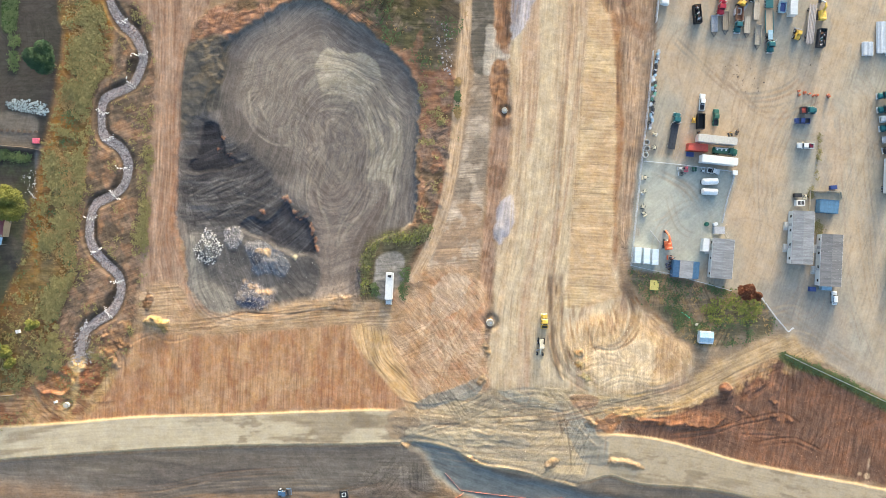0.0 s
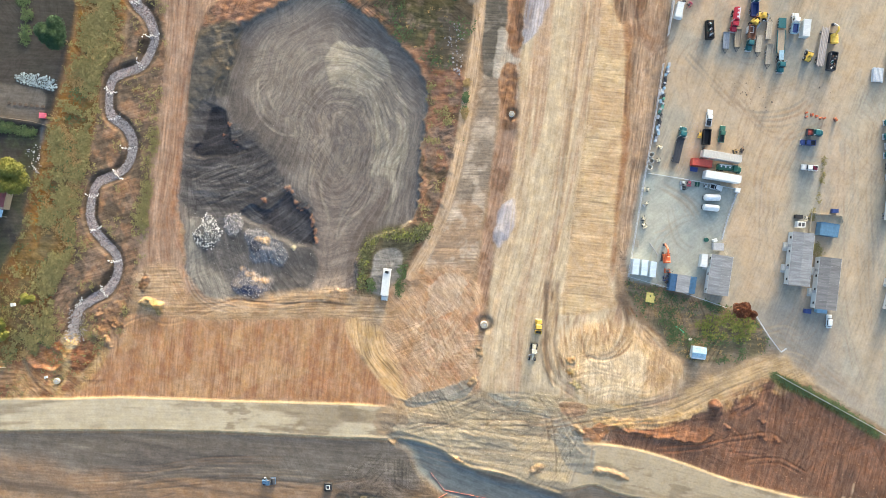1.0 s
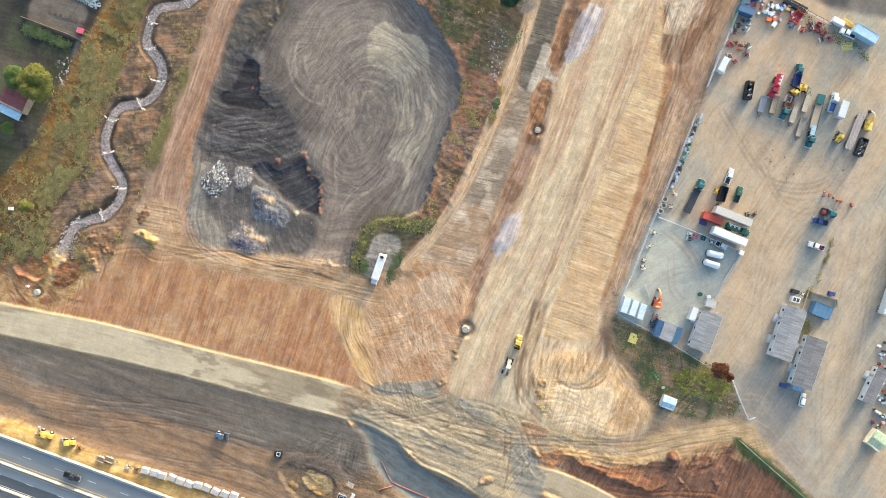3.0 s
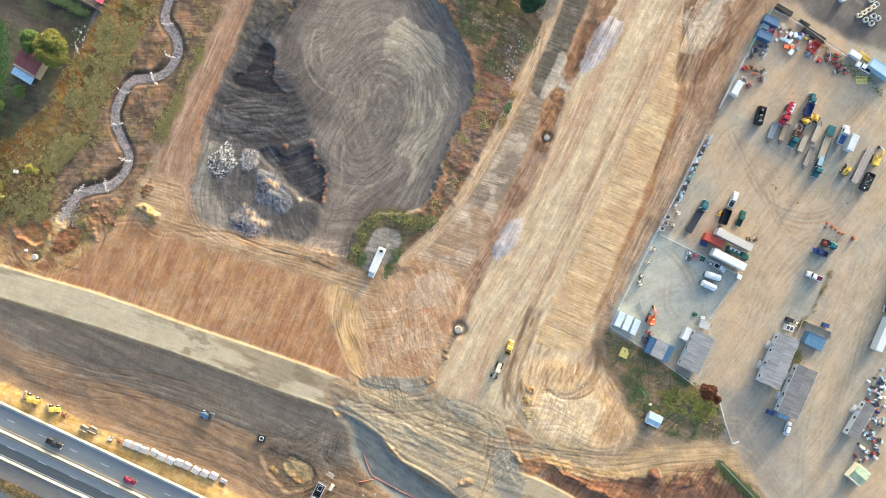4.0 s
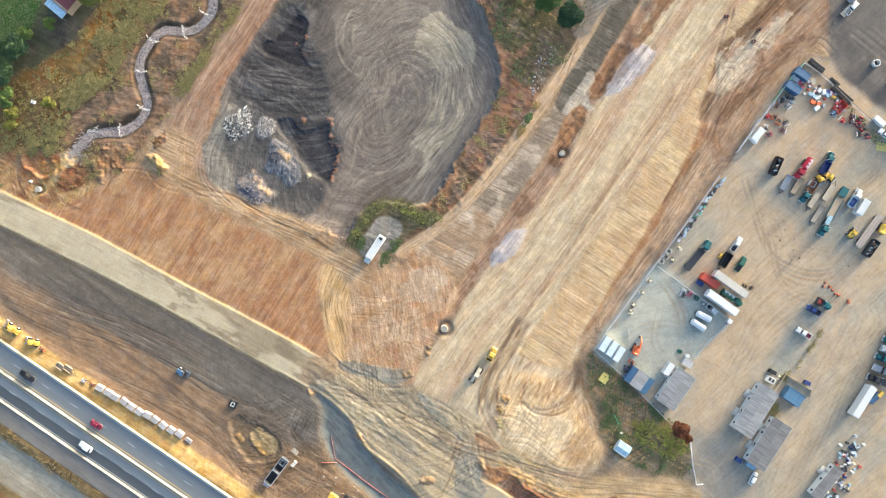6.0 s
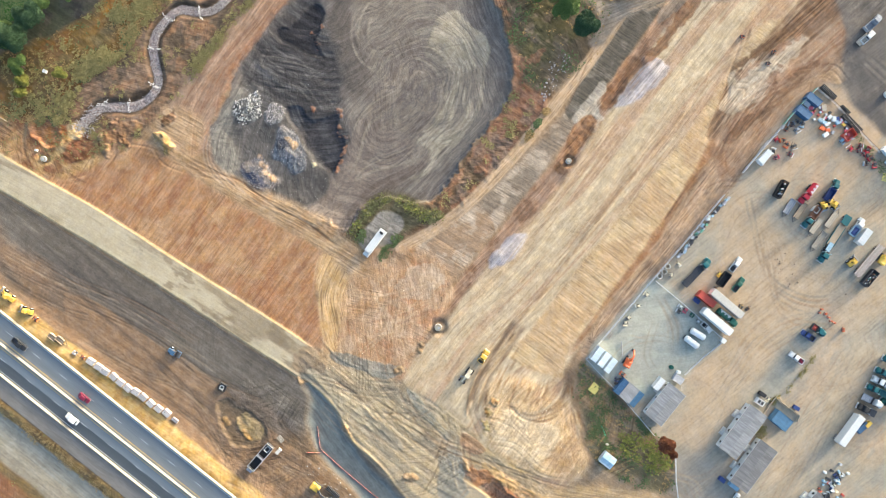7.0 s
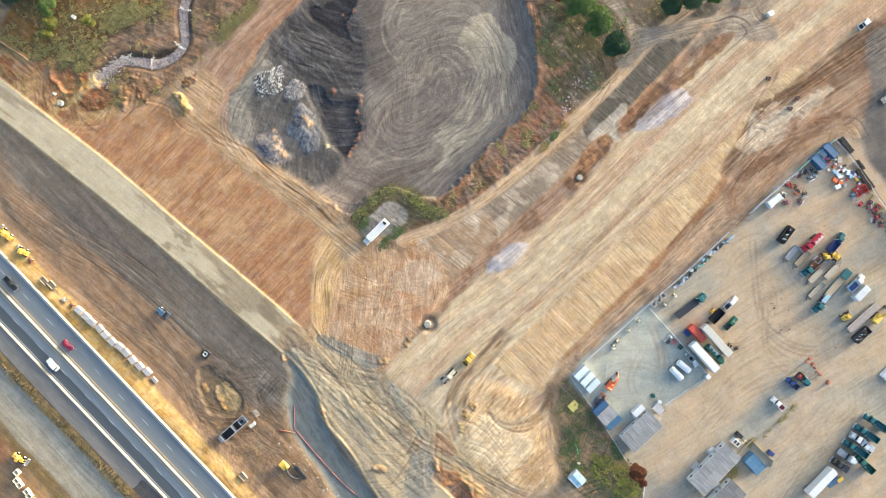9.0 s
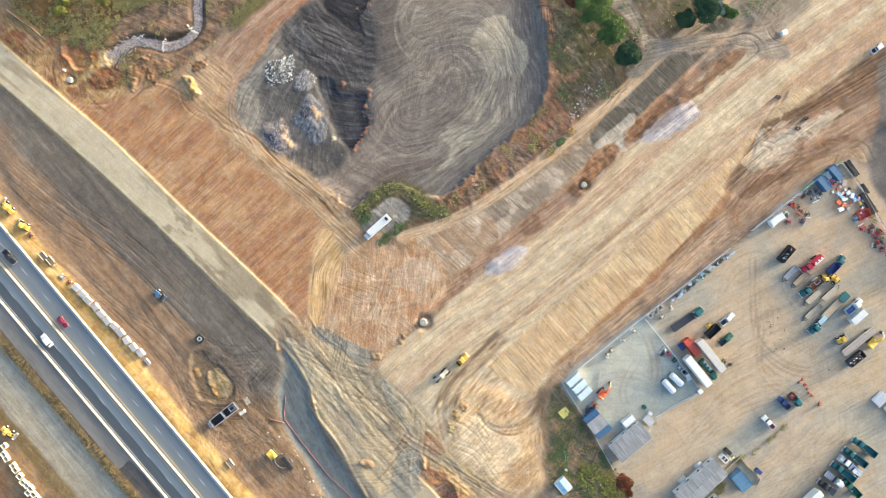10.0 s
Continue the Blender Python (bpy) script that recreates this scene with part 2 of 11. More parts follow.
    paint(mask * sm(fbm(size, 4, off, x, y) - (1 - 2 * share) * 0.5, hard), colour, amount)


def worked(mask, angle, strength):
    """The way in which a stretch was graded or driven: degrees from east."""
    m = mask > 0.5
    c, s = math.cos(radians(angle)), math.sin(radians(angle))
    LAY[m, 0], LAY[m, 1], LAY[m, 2] = (GX * c + GY * s)[m], (GY * c - GX * s)[m], (np.minimum(1, (mask - 0.5) * 2.5) * strength)[m]


def worked_along(mask, u, v, strength):
    m = mask > 0.5
    LAY[m, 0], LAY[m, 1], LAY[m, 2] = u[m], v[m], (np.minimum(1, (mask - 0.5) * 2.5) * strength)[m]


def torn(points, colour, amount=0.9, ragged=1.4, size=2.4, seed=0.0, proud=0.12, along=None):
    """A patch of another colour with a crisp, ragged edge and a crumbled face."""
    d = area(points)
    rows, cols = np.where((d > -3).any(1))[0], np.where((d > -3).any(0))[0]
    if len(rows) == 0:
        return
    w = (slice(rows[0], rows[-1] + 1), slice(cols[0], cols[-1] + 1))
    x, y = along or (GX, GY)
    x, y = x[w], y[w]
    m = sm(d[w] + ragged * fbm(size, 3, seed, x, y, False), 0.35)
    k = (m * amount)[..., None]
    SOIL[w] = SOIL[w] * (1 - k) + np.array(colour, np.float32) * k
    Z[w] += m * proud * (0.4 + fbm(1.8, 3, seed + 1, x, y, False))


def raise_by(amount):
    Z[:] = Z + amount


def tracks(points, colour, gauge=2.0, amount=0.45, depth=0.05, lines=2, wide=0.35, seed=0.0, berm=0.0, flat_cut=2):
    """Wheel or blade marks: parallel lines along a way."""
    p = spline(points, False, 8).astype(np.float32)
    lo, hi = p.min(0) - 5 - gauge, p.max(0) + 5 + gauge
    w = (slice(*np.searchsorted(ax, (lo[1], hi[1]))), slice(*np.searchsorted(ax, (lo[0], hi[0]))))
    gx, gy = GX[w], GY[w]
    if gx.size == 0:
        return
    best = np.full(gx.shape, 1e9, np.float32)
    across, along, run = np.zeros_like(best), np.zeros_like(best), 0.0
    for (x0, y0), (x1, y1) in zip(p, p[1:]):
        dx, dy = x1 - x0, y1 - y0
        L = math.hypot(dx, dy) + 1e-9
        t = np.clip(((gx - x0) * dx + (gy - y0) * dy) / L / L, 0, 1)
        d = np.hypot(gx - x0 - t * dx, gy - y0 - t * dy)
        m = d < best
        best[m] = d[m]
        across[m] = (np.sign(dx * (gy - y0) - dy * (gx - x0)) * d)[m]
        along[m] = (run + t * L)[m]
        run += L
    ends = sm(along - 1.5, 1.5) * sm(run - 1.5 - along, 1.5)
    rut, lip = 0, 0
    for k in range(lines):
        o = (k / max(1, lines - 1) - 0.5) * gauge
        d = across - o + 0.25 * fbm(9, 2, seed + k, along, across * 0)
        on = np.clip(0.55 + 0.8 * fbm(8, 2, seed + 3.7 * k, along, across * 0 + k), 0, 1)
        rut = np.maximum(rut, np.exp(-(d / wide) ** flat_cut) * on)
        lip = np.maximum(lip, np.exp(-((np.abs(d) - wide * 1.7) / (wide * 0.7)) ** 2) * on)
    rut, lip = rut * ends, lip * ends
    m = (rut * amount)[..., None]
    SOIL[w] = SOIL[w] * (1 - m) + np.array(colour, np.float32) * m
    Z[w] += -depth * rut + (berm or depth * 0.35) * lip


def strokes(a, b, n, colours, seed, amount=0.5, wide=0.27, depth=0.05, lines=1, gauge=1.9, cut=0.4):
    """A fan of single marks between two ways, each of its own length."""
    rs = random.Random(seed)
    a, b = spline(a, False, 4), spline(b, False, 4)
    m = min(len(a), len(b))
    a, b = a[np.linspace(0, len(a) - 1, m).astype(int)], b[np.linspace(0, len(b) - 1, m).astype(int)]
    for k in range(n):
        u = (k + rs.uniform(0.05, 0.95)) / n
        i0, i1 = int(rs.uniform(0, cut) * (m - 1)), int((1 - rs.uniform(0, cut)) * (m - 1))
        p = (a * (1 - u) + b * u)[i0:i1 + 1:2]
        if len(p) > 2:
            tracks(p, colours[k % len(colours)], gauge, min(0.95, amount * rs.uniform(0.8, 1.5)), depth * 0.5, lines, wide * rs.uniform(0.9, 2.0), seed + 1.37 * k, 0.0, 4)


def spoil(points, height, colour, tops=None, crest=0.6, lump=0.2, seed=0.0, ragged=0.7, sharp=0.3):
    """A tipped heap: a crisp foot, steep crumbling faces and an uneven crest."""
    d = area(points)
    rows, cols = np.where((d > -3).any(1))[0], np.where((d > -3).any(0))[0]
    w = (slice(rows[0], rows[-1] + 1), slice(cols[0], cols[-1] + 1))
    gx, gy = GX[w], GY[w]
    e = d[w] + ragged * (fbm(2.6, 3, seed, gx, gy, False) + 0.6 * fbm(1.1, 2, seed + 5, gx, gy, False))
    m = sm(e, sharp)
    c = np.array(colour, np.float32)
    if tops is not None:
        k = sm(fbm(2.6, 3, seed + 2, gx, gy, False) + 0.05, 0.35)[..., None]
        c = c * (1 - k) + np.array(tops, np.float32) * k
    SOIL[w] = SOIL[w] * (1 - m[..., None]) + c * m[..., None]
    ROUGH[w] = ROUGH[w] * (1 - m) + 0.9 * m
    Z[w] += height * np.clip(e / (crest * max(0.5, float(d.max()))), 0, 1) ** 0.85 * (0.85 + 0.6 * fbm(2.2, 3, seed + 3, gx, gy, False)) + m * lump * fbm(1.1, 2, seed + 4, gx, gy, False)


# --- west: gardens, scrub, creek ---
garden = area([(-164.8, 128.2), (-134.4, 120.2), (-134.0, 88.2), (-135.2, 62.2), (-138.4, 48.2), (-141.2, 34.6), (-143.6, 22.2), (-147.8, 8.2), (-149.2, -5.8), (-153.8, -23.8), (-164.8, -39.8), (-196.8, -39.8), (-196.8, 128.2)], 1.0)
lawn = area([(-199.8, -17.7), (-164.0, -5.0), (-155.8, -18.9), (-157.1, -30.1), (-156.1, -44.5), (-165.3, -61.9)])
lawn2 = area([(-196.2, 12.3), (-173.9, 19.5), (-165.9, 1.1), (-165.3, -12.1), (-176.7, -24.9)], 1.0)
scrub = area([(-134.8, 128.2), (-115.8, 120.2), (-114.4, 88.2), (-116.8, 76.2), (-116.8, 62.2), (-123.8, 56.2), (-124.8, 38.2), (-126.8, 24.2), (-128.8, 8.2), (-129.8, -3.8), (-135.8, -23.8), (-134.8, -41.8), (-144.8, -47.8), (-160.8, -51.8), (-168.8, -39.8), (-149.2, -5.8), (-147.8, 8.2), (-141.2, 34.6), (-135.2, 62.2)], 2.0)
belt = area([(-115.8, 120.2), (-104.4, 120.2), (-104.4, 88.2), (-101.8, 76.2), (-101.8, 48.2), (-104.4, 28.2), (-105.2, 4.2), (-105.8, -11.8), (-108.8, -23.8), (-111.8, -35.8), (-118.8, -43.8), (-144.8, -49.8), (-135.8, -23.8), (-130.8, -3.8), (-129.8, 8.2), (-126.8, 24.2), (-124.8, 38.2), (-122.8, 56.2), (-116.8, 62.2), (-115.8, 76.2)], 1.5)
haul = area([(-109.8, 100.2), (-104.4, 80.2), (-101.8, 64.2), (-102.8, 40.2), (-104.4, 22.2), (-105.8, 4.2), (-106.8, -15.8), (-96.8, -29.8), (-87.8, -19.8), (-92.4, -5.8), (-93.2, 12.2), (-93.2, 28.2), (-92.8, 44.2), (-91.8, 58.2), (-88.8, 74.2), (-79.8, 100.2)], 1.5)
paint(sm(garden, 1.0), srgb(80, 74, 68))
patchy(sm(garden, 1.0), srgb(74, 71, 64), 14, 0.5, 0.7, 2.0)
patchy(sm(garden, 1.0) * sm(22 - GY, 6.0), srgb(124, 112, 94), 9, 0.62, 0.8, 3.0)
patchy(sm(area([(-160.8, 34.2), (-144.8, 30.2), (-148.8, 8.2), (-152.8, -23.8), (-168.8, -31.8), (-168.8, 34.2)]), 2), srgb(96, 98, 70), 6, 0.6, 0.7, 4.0)
paint(sm(lawn2, 1.0), srgb(62, 104, 44))
paint(sm(area([(-154.8, 96.2), (-149.6, 94.2), (-150.4, 88.2), (-151.6, 78.2), (-156.0, 77.8), (-156.0, 92.2)]), 0.8), srgb(76, 98, 48))
paint(sm(area([(-156.8, 48.6), (-144.4, 47.2), (-143.6, 40.2), (-144.4, 35.0), (-156.8, 35.8), (-162.8, 36.2), (-162.8, 48.2)]), 0.8), srgb(120, 111, 100))
paint(sm(area([(-144.0, 35.8), (-141.2, 35.8), (-142.4, 28.2), (-144.4, 28.2)]), 0.6), srgb(128, 124, 118))
paint(sm(scrub, 1.5), srgb(140, 114, 80))
patchy(sm(scrub, 1.5), srgb(160, 112, 58), 10, 0.42, 0.7, 9.0)
patchy(sm(scrub, 1.5), srgb(112, 108, 68), 7, 0.5, 0.45, 11.0)
paint(sm(area([(-132.8, 84.2), (-128.8, 76.2), (-131.2, 62.2), (-134.8, 48.2), (-137.8, 30.2), (-139.8, 12.2), (-141.8, -5.8), (-145.8, -5.8), (-144.8, 12.2), (-142.4, 28.2), (-138.4, 48.2), (-135.2, 66.2), (-134.4, 80.2)], 1.5), 2.0), srgb(186, 134, 70), 0.6)
raise_by(0.12 * fbm(1.6, 2, 5.0) * sm(scrub, 1.0))
paint(sm(belt, 1.2), srgb(146, 120, 98))
patchy(sm(belt, 1.2), srgb(104, 90, 74), 5, 0.52, 0.8, 21.0, 0.15)
patchy(sm(belt, 1.2), srgb(170, 130, 98), 4, 0.35, 0.7, 22.0)
raise_by((0.12 * fbm(4, 3, 31.0) + 0.10 * fbm(1.5, 2, 32.0, GX, GY, False)) * sm(belt, 1.5))
worked(sm(belt, 1) , 20, 0.5)
paint(sm(haul, 1.2), srgb(178, 148, 124))
uh, vh = line([(-96.8, 100.2), (-95.8, 76.2), (-97.2, 56.2), (-98.4, 28.2), (-99.8, 4.2), (-98.8, -15.8)])
worked_along(sm(haul, 1), uh, vh, 0.55)
patchy(sm(haul, 1.2), srgb(156, 122, 98), 3.0, 0.45, 0.8, 41.0, 0.3, uh * 0.08, vh)
creek_pts = [(-119.8, 100.2), (-117.8, 87.2), (-113.6, 80.2), (-109.2, 75.8), (-106.4, 69.2), (-107.2, 64.2), (-110.4, 58.2), (-116.8, 55.2), (-120.4, 52.6), (-121.2, 47.2), (-120.2, 40.2), (-114.4, 35.8), (-111.6, 30.2), (-112.8, 23.2), (-116.8, 19.2), (-122.8, 16.2), (-124.8, 11.2), (-125.2, 4.2), (-123.2, -0.8), (-119.8, -4.8), (-114.8, -9.8), (-114.4, -15.8), (-117.2, -21.8), (-122.8, -25.8), (-127.2, -29.8), (-128.8, -37.8)]
uc, vc = line(creek_pts)
width = 1.7 + 0.6 * fbm(14, 2, 3.3, uc, uc * 0)
gully = sm(width + 0.8 - np.abs(vc), 0.8)
raise_by(-0.5 * gully)
# brown bank edges and undercut pockets, darkened in colour for their shade
paint(sm(width + 0.8 + 1.2 * fbm(5, 3, 2.0) - np.abs(vc), 0.5), srgb(96, 80, 64), 0.8)
for o in ([(-111.6, 86.6), (-108.8, 85.2), (-106.8, 80.2), (-107.6, 77.2), (-110.4, 80.2)], [(-112.4, 65.8), (-110.4, 67.8), (-108.4, 67.0), (-108.8, 63.8), (-111.2, 61.0), (-112.8, 62.6)], [(-117.6, 56.6), (-115.6, 59.0), (-112.4, 60.2), (-113.2, 58.2), (-116.0, 55.4)], [(-118.0, 22.2), (-116.0, 25.8), (-114.4, 27.4), (-114.4, 24.6), (-116.4, 21.0)], [(-126.8, 13.8), (-125.2, 17.8), (-121.6, 19.8), (-118.8, 19.8), (-122.4, 17.8), (-124.8, 15.0)], [(-123.8, 9.2), (-122.4, 8.6), (-122.4, 3.2), (-121.2, 1.0), (-123.2, 2.2)], [(-120.8, -2.2), (-117.6, -3.8), (-115.6, -6.6), (-117.6, -6.6)], [(-120.2, -19.8), (-118.8, -16.2), (-116.0, -14.2), (-116.0, -17.4), (-118.0, -21.0)], [(-125.2, -24.2), (-122.0, -23.0), (-120.0, -23.0), (-122.8, -25.0), (-125.6, -27.0)]):
    e = area(o)
    paint(sm(e, 0.5), srgb(84, 72, 60), 0.9)
    raise_by(-0.35 * sm(e, 1.0))
bed = sm(width - 0.25 - np.abs(vc), 0.35)
paint(bed, srgb(160, 150, 146))
patchy(bed, srgb(180, 158, 148), 6, 0.5, 0.6, 3.0)
KIND[(bed > 0.5)] = 5

# --- the basin ---
basin = area([(-76.4, 73.8), (-66.8, 80.2), (-55.8, 87.0), (-44.8, 87.8), (-34.8, 82.2), (-26.8, 77.8), (-16.8, 69.2), (-9.2, 58.2), (-8.4, 45.2), (-9.6, 30.2), (-9.2, 18.2), (-10.8, 9.2), (-18.8, 4.6), (-25.8, 1.2), (-28.8, -5.8), (-30.8, -15.8), (-44.8, -17.4), (-56.8, -20.8), (-72.8, -23.8), (-87.8, -15.8), (-90.8, -5.8), (-93.6, 8.2), (-93.6, 28.2), (-92.4, 40.2), (-86.8, 50.2), (-79.8, 58.2), (-79.2, 68.2)], 0.8, 5.0)
rim = area([(-89.8, 76.2), (-76.8, 87.2), (-52.8, 96.2), (-16.8, 100.2), (1.2, 100.2), (3.2, 76.2), (4.4, 56.2), (3.2, 28.2), (-1.8, 10.2), (-8.8, -1.8), (-12.8, -7.8), (-28.8, -19.8), (-44.8, -20.8), (-28.8, -5.8), (-10.8, 9.2), (-9.2, 30.2), (-8.4, 45.2), (-9.2, 58.2), (-16.8, 69.2), (-34.8, 82.2), (-55.8, 87.0), (-76.4, 73.8), (-80.8, 58.2)], 1.0, 5.0)
north = area([(-44.8, 128.2), (-44.8, 92.2), (-28.8, 83.2), (-12.8, 68.2), (-0.8, 64.2), (6.2, 76.2), (7.6, 88.2), (6.2, 104.2), (15.2, 124.2), (23.2, 148.2), (-44.8, 148.2)], 2.0, 8.0)
polar = (np.arctan2(GY - 38.20, GX - -36.80) * 38.0, np.hypot(GX - -36.80, GY - 38.20) * 0.22)
basin = basin + 0.9 * fbm(2.2, 2, 48.0, polar[0], polar[1]) + 0.6 * fbm(3.6, 3, 50.0, GX, GY, False) + 0.55 * fbm(1.2, 2, 47.0, GX, GY, False)
inb = sm(basin, 0.5)
paint(sm(rim, 1.2), srgb(142, 113, 91))
patchy(sm(rim, 1.2), srgb(168, 122, 92), 4, 0.45, 0.8, 51.0, 0.15)
patchy(sm(rim, 1.2), srgb(112, 94, 70), 5, 0.36, 0.8, 52.0, 0.15)
raise_by(sm(rim, 1.5) * (0.14 * fbm(4, 3, 53.0) + 0.06 * fbm(1.8, 3, 55.0, polar[0], polar[1]) + 0.14 * fbm(1.6, 3, 56.0, GX, GY, False) + 0.15))
paint(sm(north, 2.0), srgb(124, 108, 86))
patchy(sm(north, 2.0), srgb(104, 98, 66), 10, 0.42, 0.8, 54.0)
patchy(sm(north, 2.0), srgb(150, 130, 108), 4, 0.36, 0.7, 57.0, 0.15)
# orange earth and low sunlight on the rim's lip, both in the colour
edge_glow = np.exp(-((basin + 1.3) / 1.3) ** 2) * (1 - inb)
patchy(edge_glow, srgb(188, 140, 106), 3, 0.5, 0.7, 56.0, 0.15)
for o in ([(-15.2, 68.2), (-12.4, 70.6), (-8.8, 76.6), (-7.6, 75.0), (-8.0, 66.2), (-9.6, 62.6), (-12.8, 64.6)], [(-7.8, 60.2), (-1.8, 62.6), (3.2, 64.6), (4.4, 58.2), (2.8, 48.2), (-4.0, 49.0), (-7.2, 54.2)], [(-86.4, 74.2), (-84.4, 82.2), (-78.8, 85.0), (-70.8, 83.8), (-62.8, 86.6), (-57.2, 87.8), (-56.8, 85.8), (-62.8, 82.2), (-68.8, 79.0), (-73.6, 76.2), (-77.6, 73.4), (-80.0, 69.8), (-83.6, 70.2)], [(-38.8, 87.8), (-34.4, 87.4), (-33.2, 84.6), (-36.0, 85.0)], [(-8.0, 47.2), (-2.8, 48.2), (2.2, 45.2), (1.2, 36.2), (-2.8, 28.2), (-6.4, 30.2), (-7.6, 38.2)]):
    torn(o, srgb(170, 124, 97), 0.6, 2.2, 2.4, 56.0, 0.22)
steep = sm((GX + 57) * 0.9 + (GY - 20) * 0.6, 14.0)
raise_by(-(1.05 * sm(basin - 0.3, 0.5)) * steep - 0.9 * sm(basin - 3.0, 6.0) * (1 - steep))
raise_by(0.18 * np.exp(-((basin + 0.8) / 0.9) ** 2) * steep)
paint(inb, srgb(134, 123, 114))
bx, by = -36.80, 38.20
wx, wy = GX - bx + 9 * fbm(34, 3, 62.0), GY - by + 9 * fbm(34, 3, 63.0)
rad = np.hypot(wx * 1.35, np.where(wy > 0, wy * 1.0, wy * 0.62)) + 2.5 * fbm(16, 2, 64.0)
ang = np.arctan2(wy, wx)
worked_along(inb, ang * 22, rad, 0.3)
patchy(inb, srgb(148, 136, 124), 12, 0.45, 0.8, 61.0, 0.15, ang * 14, rad)
core = area([(-73.8, 62.2), (-66.8, 68.2), (-52.8, 66.2), (-38.8, 69.2), (-26.8, 65.2), (-18.8, 54.2), (-12.4, 42.2), (-12.4, 24.2), (-16.8, 12.2), (-28.8, 4.2), (-40.8, 8.2), (-44.8, 20.2), (-52.8, 28.2), (-56.8, 38.2), (-66.8, 46.2), (-72.8, 50.2)], 2.5, 9.0)
paint(sm(core + 1.5 * fbm(4, 3, 57.0, ang * 9, rad), 1.2), srgb(150, 138, 124), 0.8)
crescent = area([(-41.8, 69.6), (-34.4, 68.8), (-27.8, 67.4), (-24.4, 64.2), (-24.4, 60.2), (-20.4, 55.2), (-17.4, 48.2), (-16.0, 38.2), (-16.4, 28.2), (-18.0, 19.2), (-21.6, 14.2), (-25.8, 20.2), (-24.0, 32.2), (-25.6, 41.8), (-29.6, 49.0), (-35.6, 51.4), (-40.8, 53.8), (-43.2, 61.2)]) + 1.4 * fbm(4, 4, 58.0, GX, GY, False) + 0.8
paint(sm(area([(-73.8, 63.8), (-70.4, 65.4), (-62.8, 63.8), (-56.8, 65.8), (-52.8, 60.2), (-56.8, 50.2), (-62.8, 42.2), (-68.8, 41.2), (-73.2, 47.2)]) + 1.5 * fbm(4, 4, 77.0, GX, GY, False), 0.8), srgb(142, 130, 118), 0.6)
paint(sm(area([(-44.8, 52.2), (-28.8, 48.2), (-18.8, 28.2), (-18.8, 14.2), (-28.8, 4.2), (-36.8, -7.8), (-42.8, -7.8), (-44.8, 8.2), (-48.8, 24.2), (-47.8, 40.2)]) + 1.5 * fbm(5, 4, 76.0, ang * 6, rad), 1.5), srgb(158, 142, 126), 0.75)
paint(sm(crescent + 0.8, 0.5), srgb(190, 176, 151), 0.95)
patchy(sm(crescent, 0.6), srgb(196, 180, 157), 3.0, 0.4, 0.7, 59.0, 0.15, ang * 5, rad)
patchy(sm(core, 1.0) * inb, srgb(134, 122, 113), 3.4, 0.36, 0.7, 60.0, 0.12, ang * 5, rad)
neck = area([(-44.8, -17.8), (-44.4, -1.8), (-45.6, 8.2), (-48.8, 16.2), (-44.8, 22.2), (-32.8, 24.2), (-18.8, 22.2), (-24.8, 8.2), (-28.8, 2.2), (-30.8, -16.8)]) + 1.2 * fbm(4, 3, 48.0)
paint(sm(neck, 0.9), srgb(150, 134, 121), 0.85)
paint(sm(area([(-33.2, -15.8), (-32.8, -1.8), (-28.8, 8.2), (-22.4, 18.2), (-18.8, 19.2), (-23.2, 6.2), (-27.2, -1.8), (-30.0, -15.8)]) + 0.8 * fbm(3, 3, 47.0), 0.6), srgb(122, 108, 98), 0.7)
for k, r0 in enumerate((7, 11, 15, 20, 25, 29)):
    paint(np.exp(-((rad - r0 + 1.5 * fbm(18, 2, k)) / 0.7) ** 2) * inb, srgb(112, 102, 94), 0.3)
paint(sm(area([(-78.4, 68.2), (-71.6, 64.2), (-73.8, 52.2), (-68.8, 45.2), (-56.8, 37.2), (-51.8, 27.2), (-60.8, 25.8), (-72.8, 33.2), (-77.6, 41.2), (-79.6, 52.2)], 1.5), 1.5) * inb, srgb(106, 97, 90), 0.75)
dim = area([(-91.6, 69.2), (-86.8, 74.2), (-77.8, 75.8), (-76.4, 68.2), (-78.4, 56.2), (-79.2, 50.2), (-86.4, 47.2), (-92.4, 40.2), (-93.2, 56.2)], 1.2)
paint(sm(dim, 1.2), srgb(100, 94, 86))
raise_by(sm(dim, 1.5) * 0.2 * fbm(2.2, 3, 46.0, GX, GY, False))
patchy(sm(dim, 1.2), srgb(136, 118, 92), 5, 0.4, 0.7, 65.0)
# coal-dark ground; part of its darkness is shade put into the colour
coal = area([(-92.4, 40.6), (-84.8, 47.2), (-77.8, 41.2), (-71.8, 36.2), (-62.8, 30.2), (-56.8, 18.2), (-48.2, 11.2), (-45.6, 0.2), (-48.8, -2.2), (-56.8, 0.2), (-62.8, 4.2), (-76.8, 2.2), (-87.8, 4.2), (-92.4, 12.2), (-93.6, 28.2)], 2.5, 9.0)
coal = coal + 1.4 * fbm(3.5, 3, 45.0, GX, GY, False)
paint(sm(coal, 3.5), srgb(93, 88, 86))
sweep = (GX * 0.92 + GY * 0.38) + 0.004 * (GX + 70) ** 2, (GY * 0.92 - GX * 0.38) - 0.012 * (GX + 72) ** 2
patchy(sm(coal, 2.0), srgb(72, 69, 70), 9, 0.45, 0.75, 66.0, 0.3)
patchy(sm(coal, 1.5), srgb(126, 120, 116), 2.2, 0.36, 0.55, 68.0, 0.2, sweep[0] * 0.12, sweep[1])
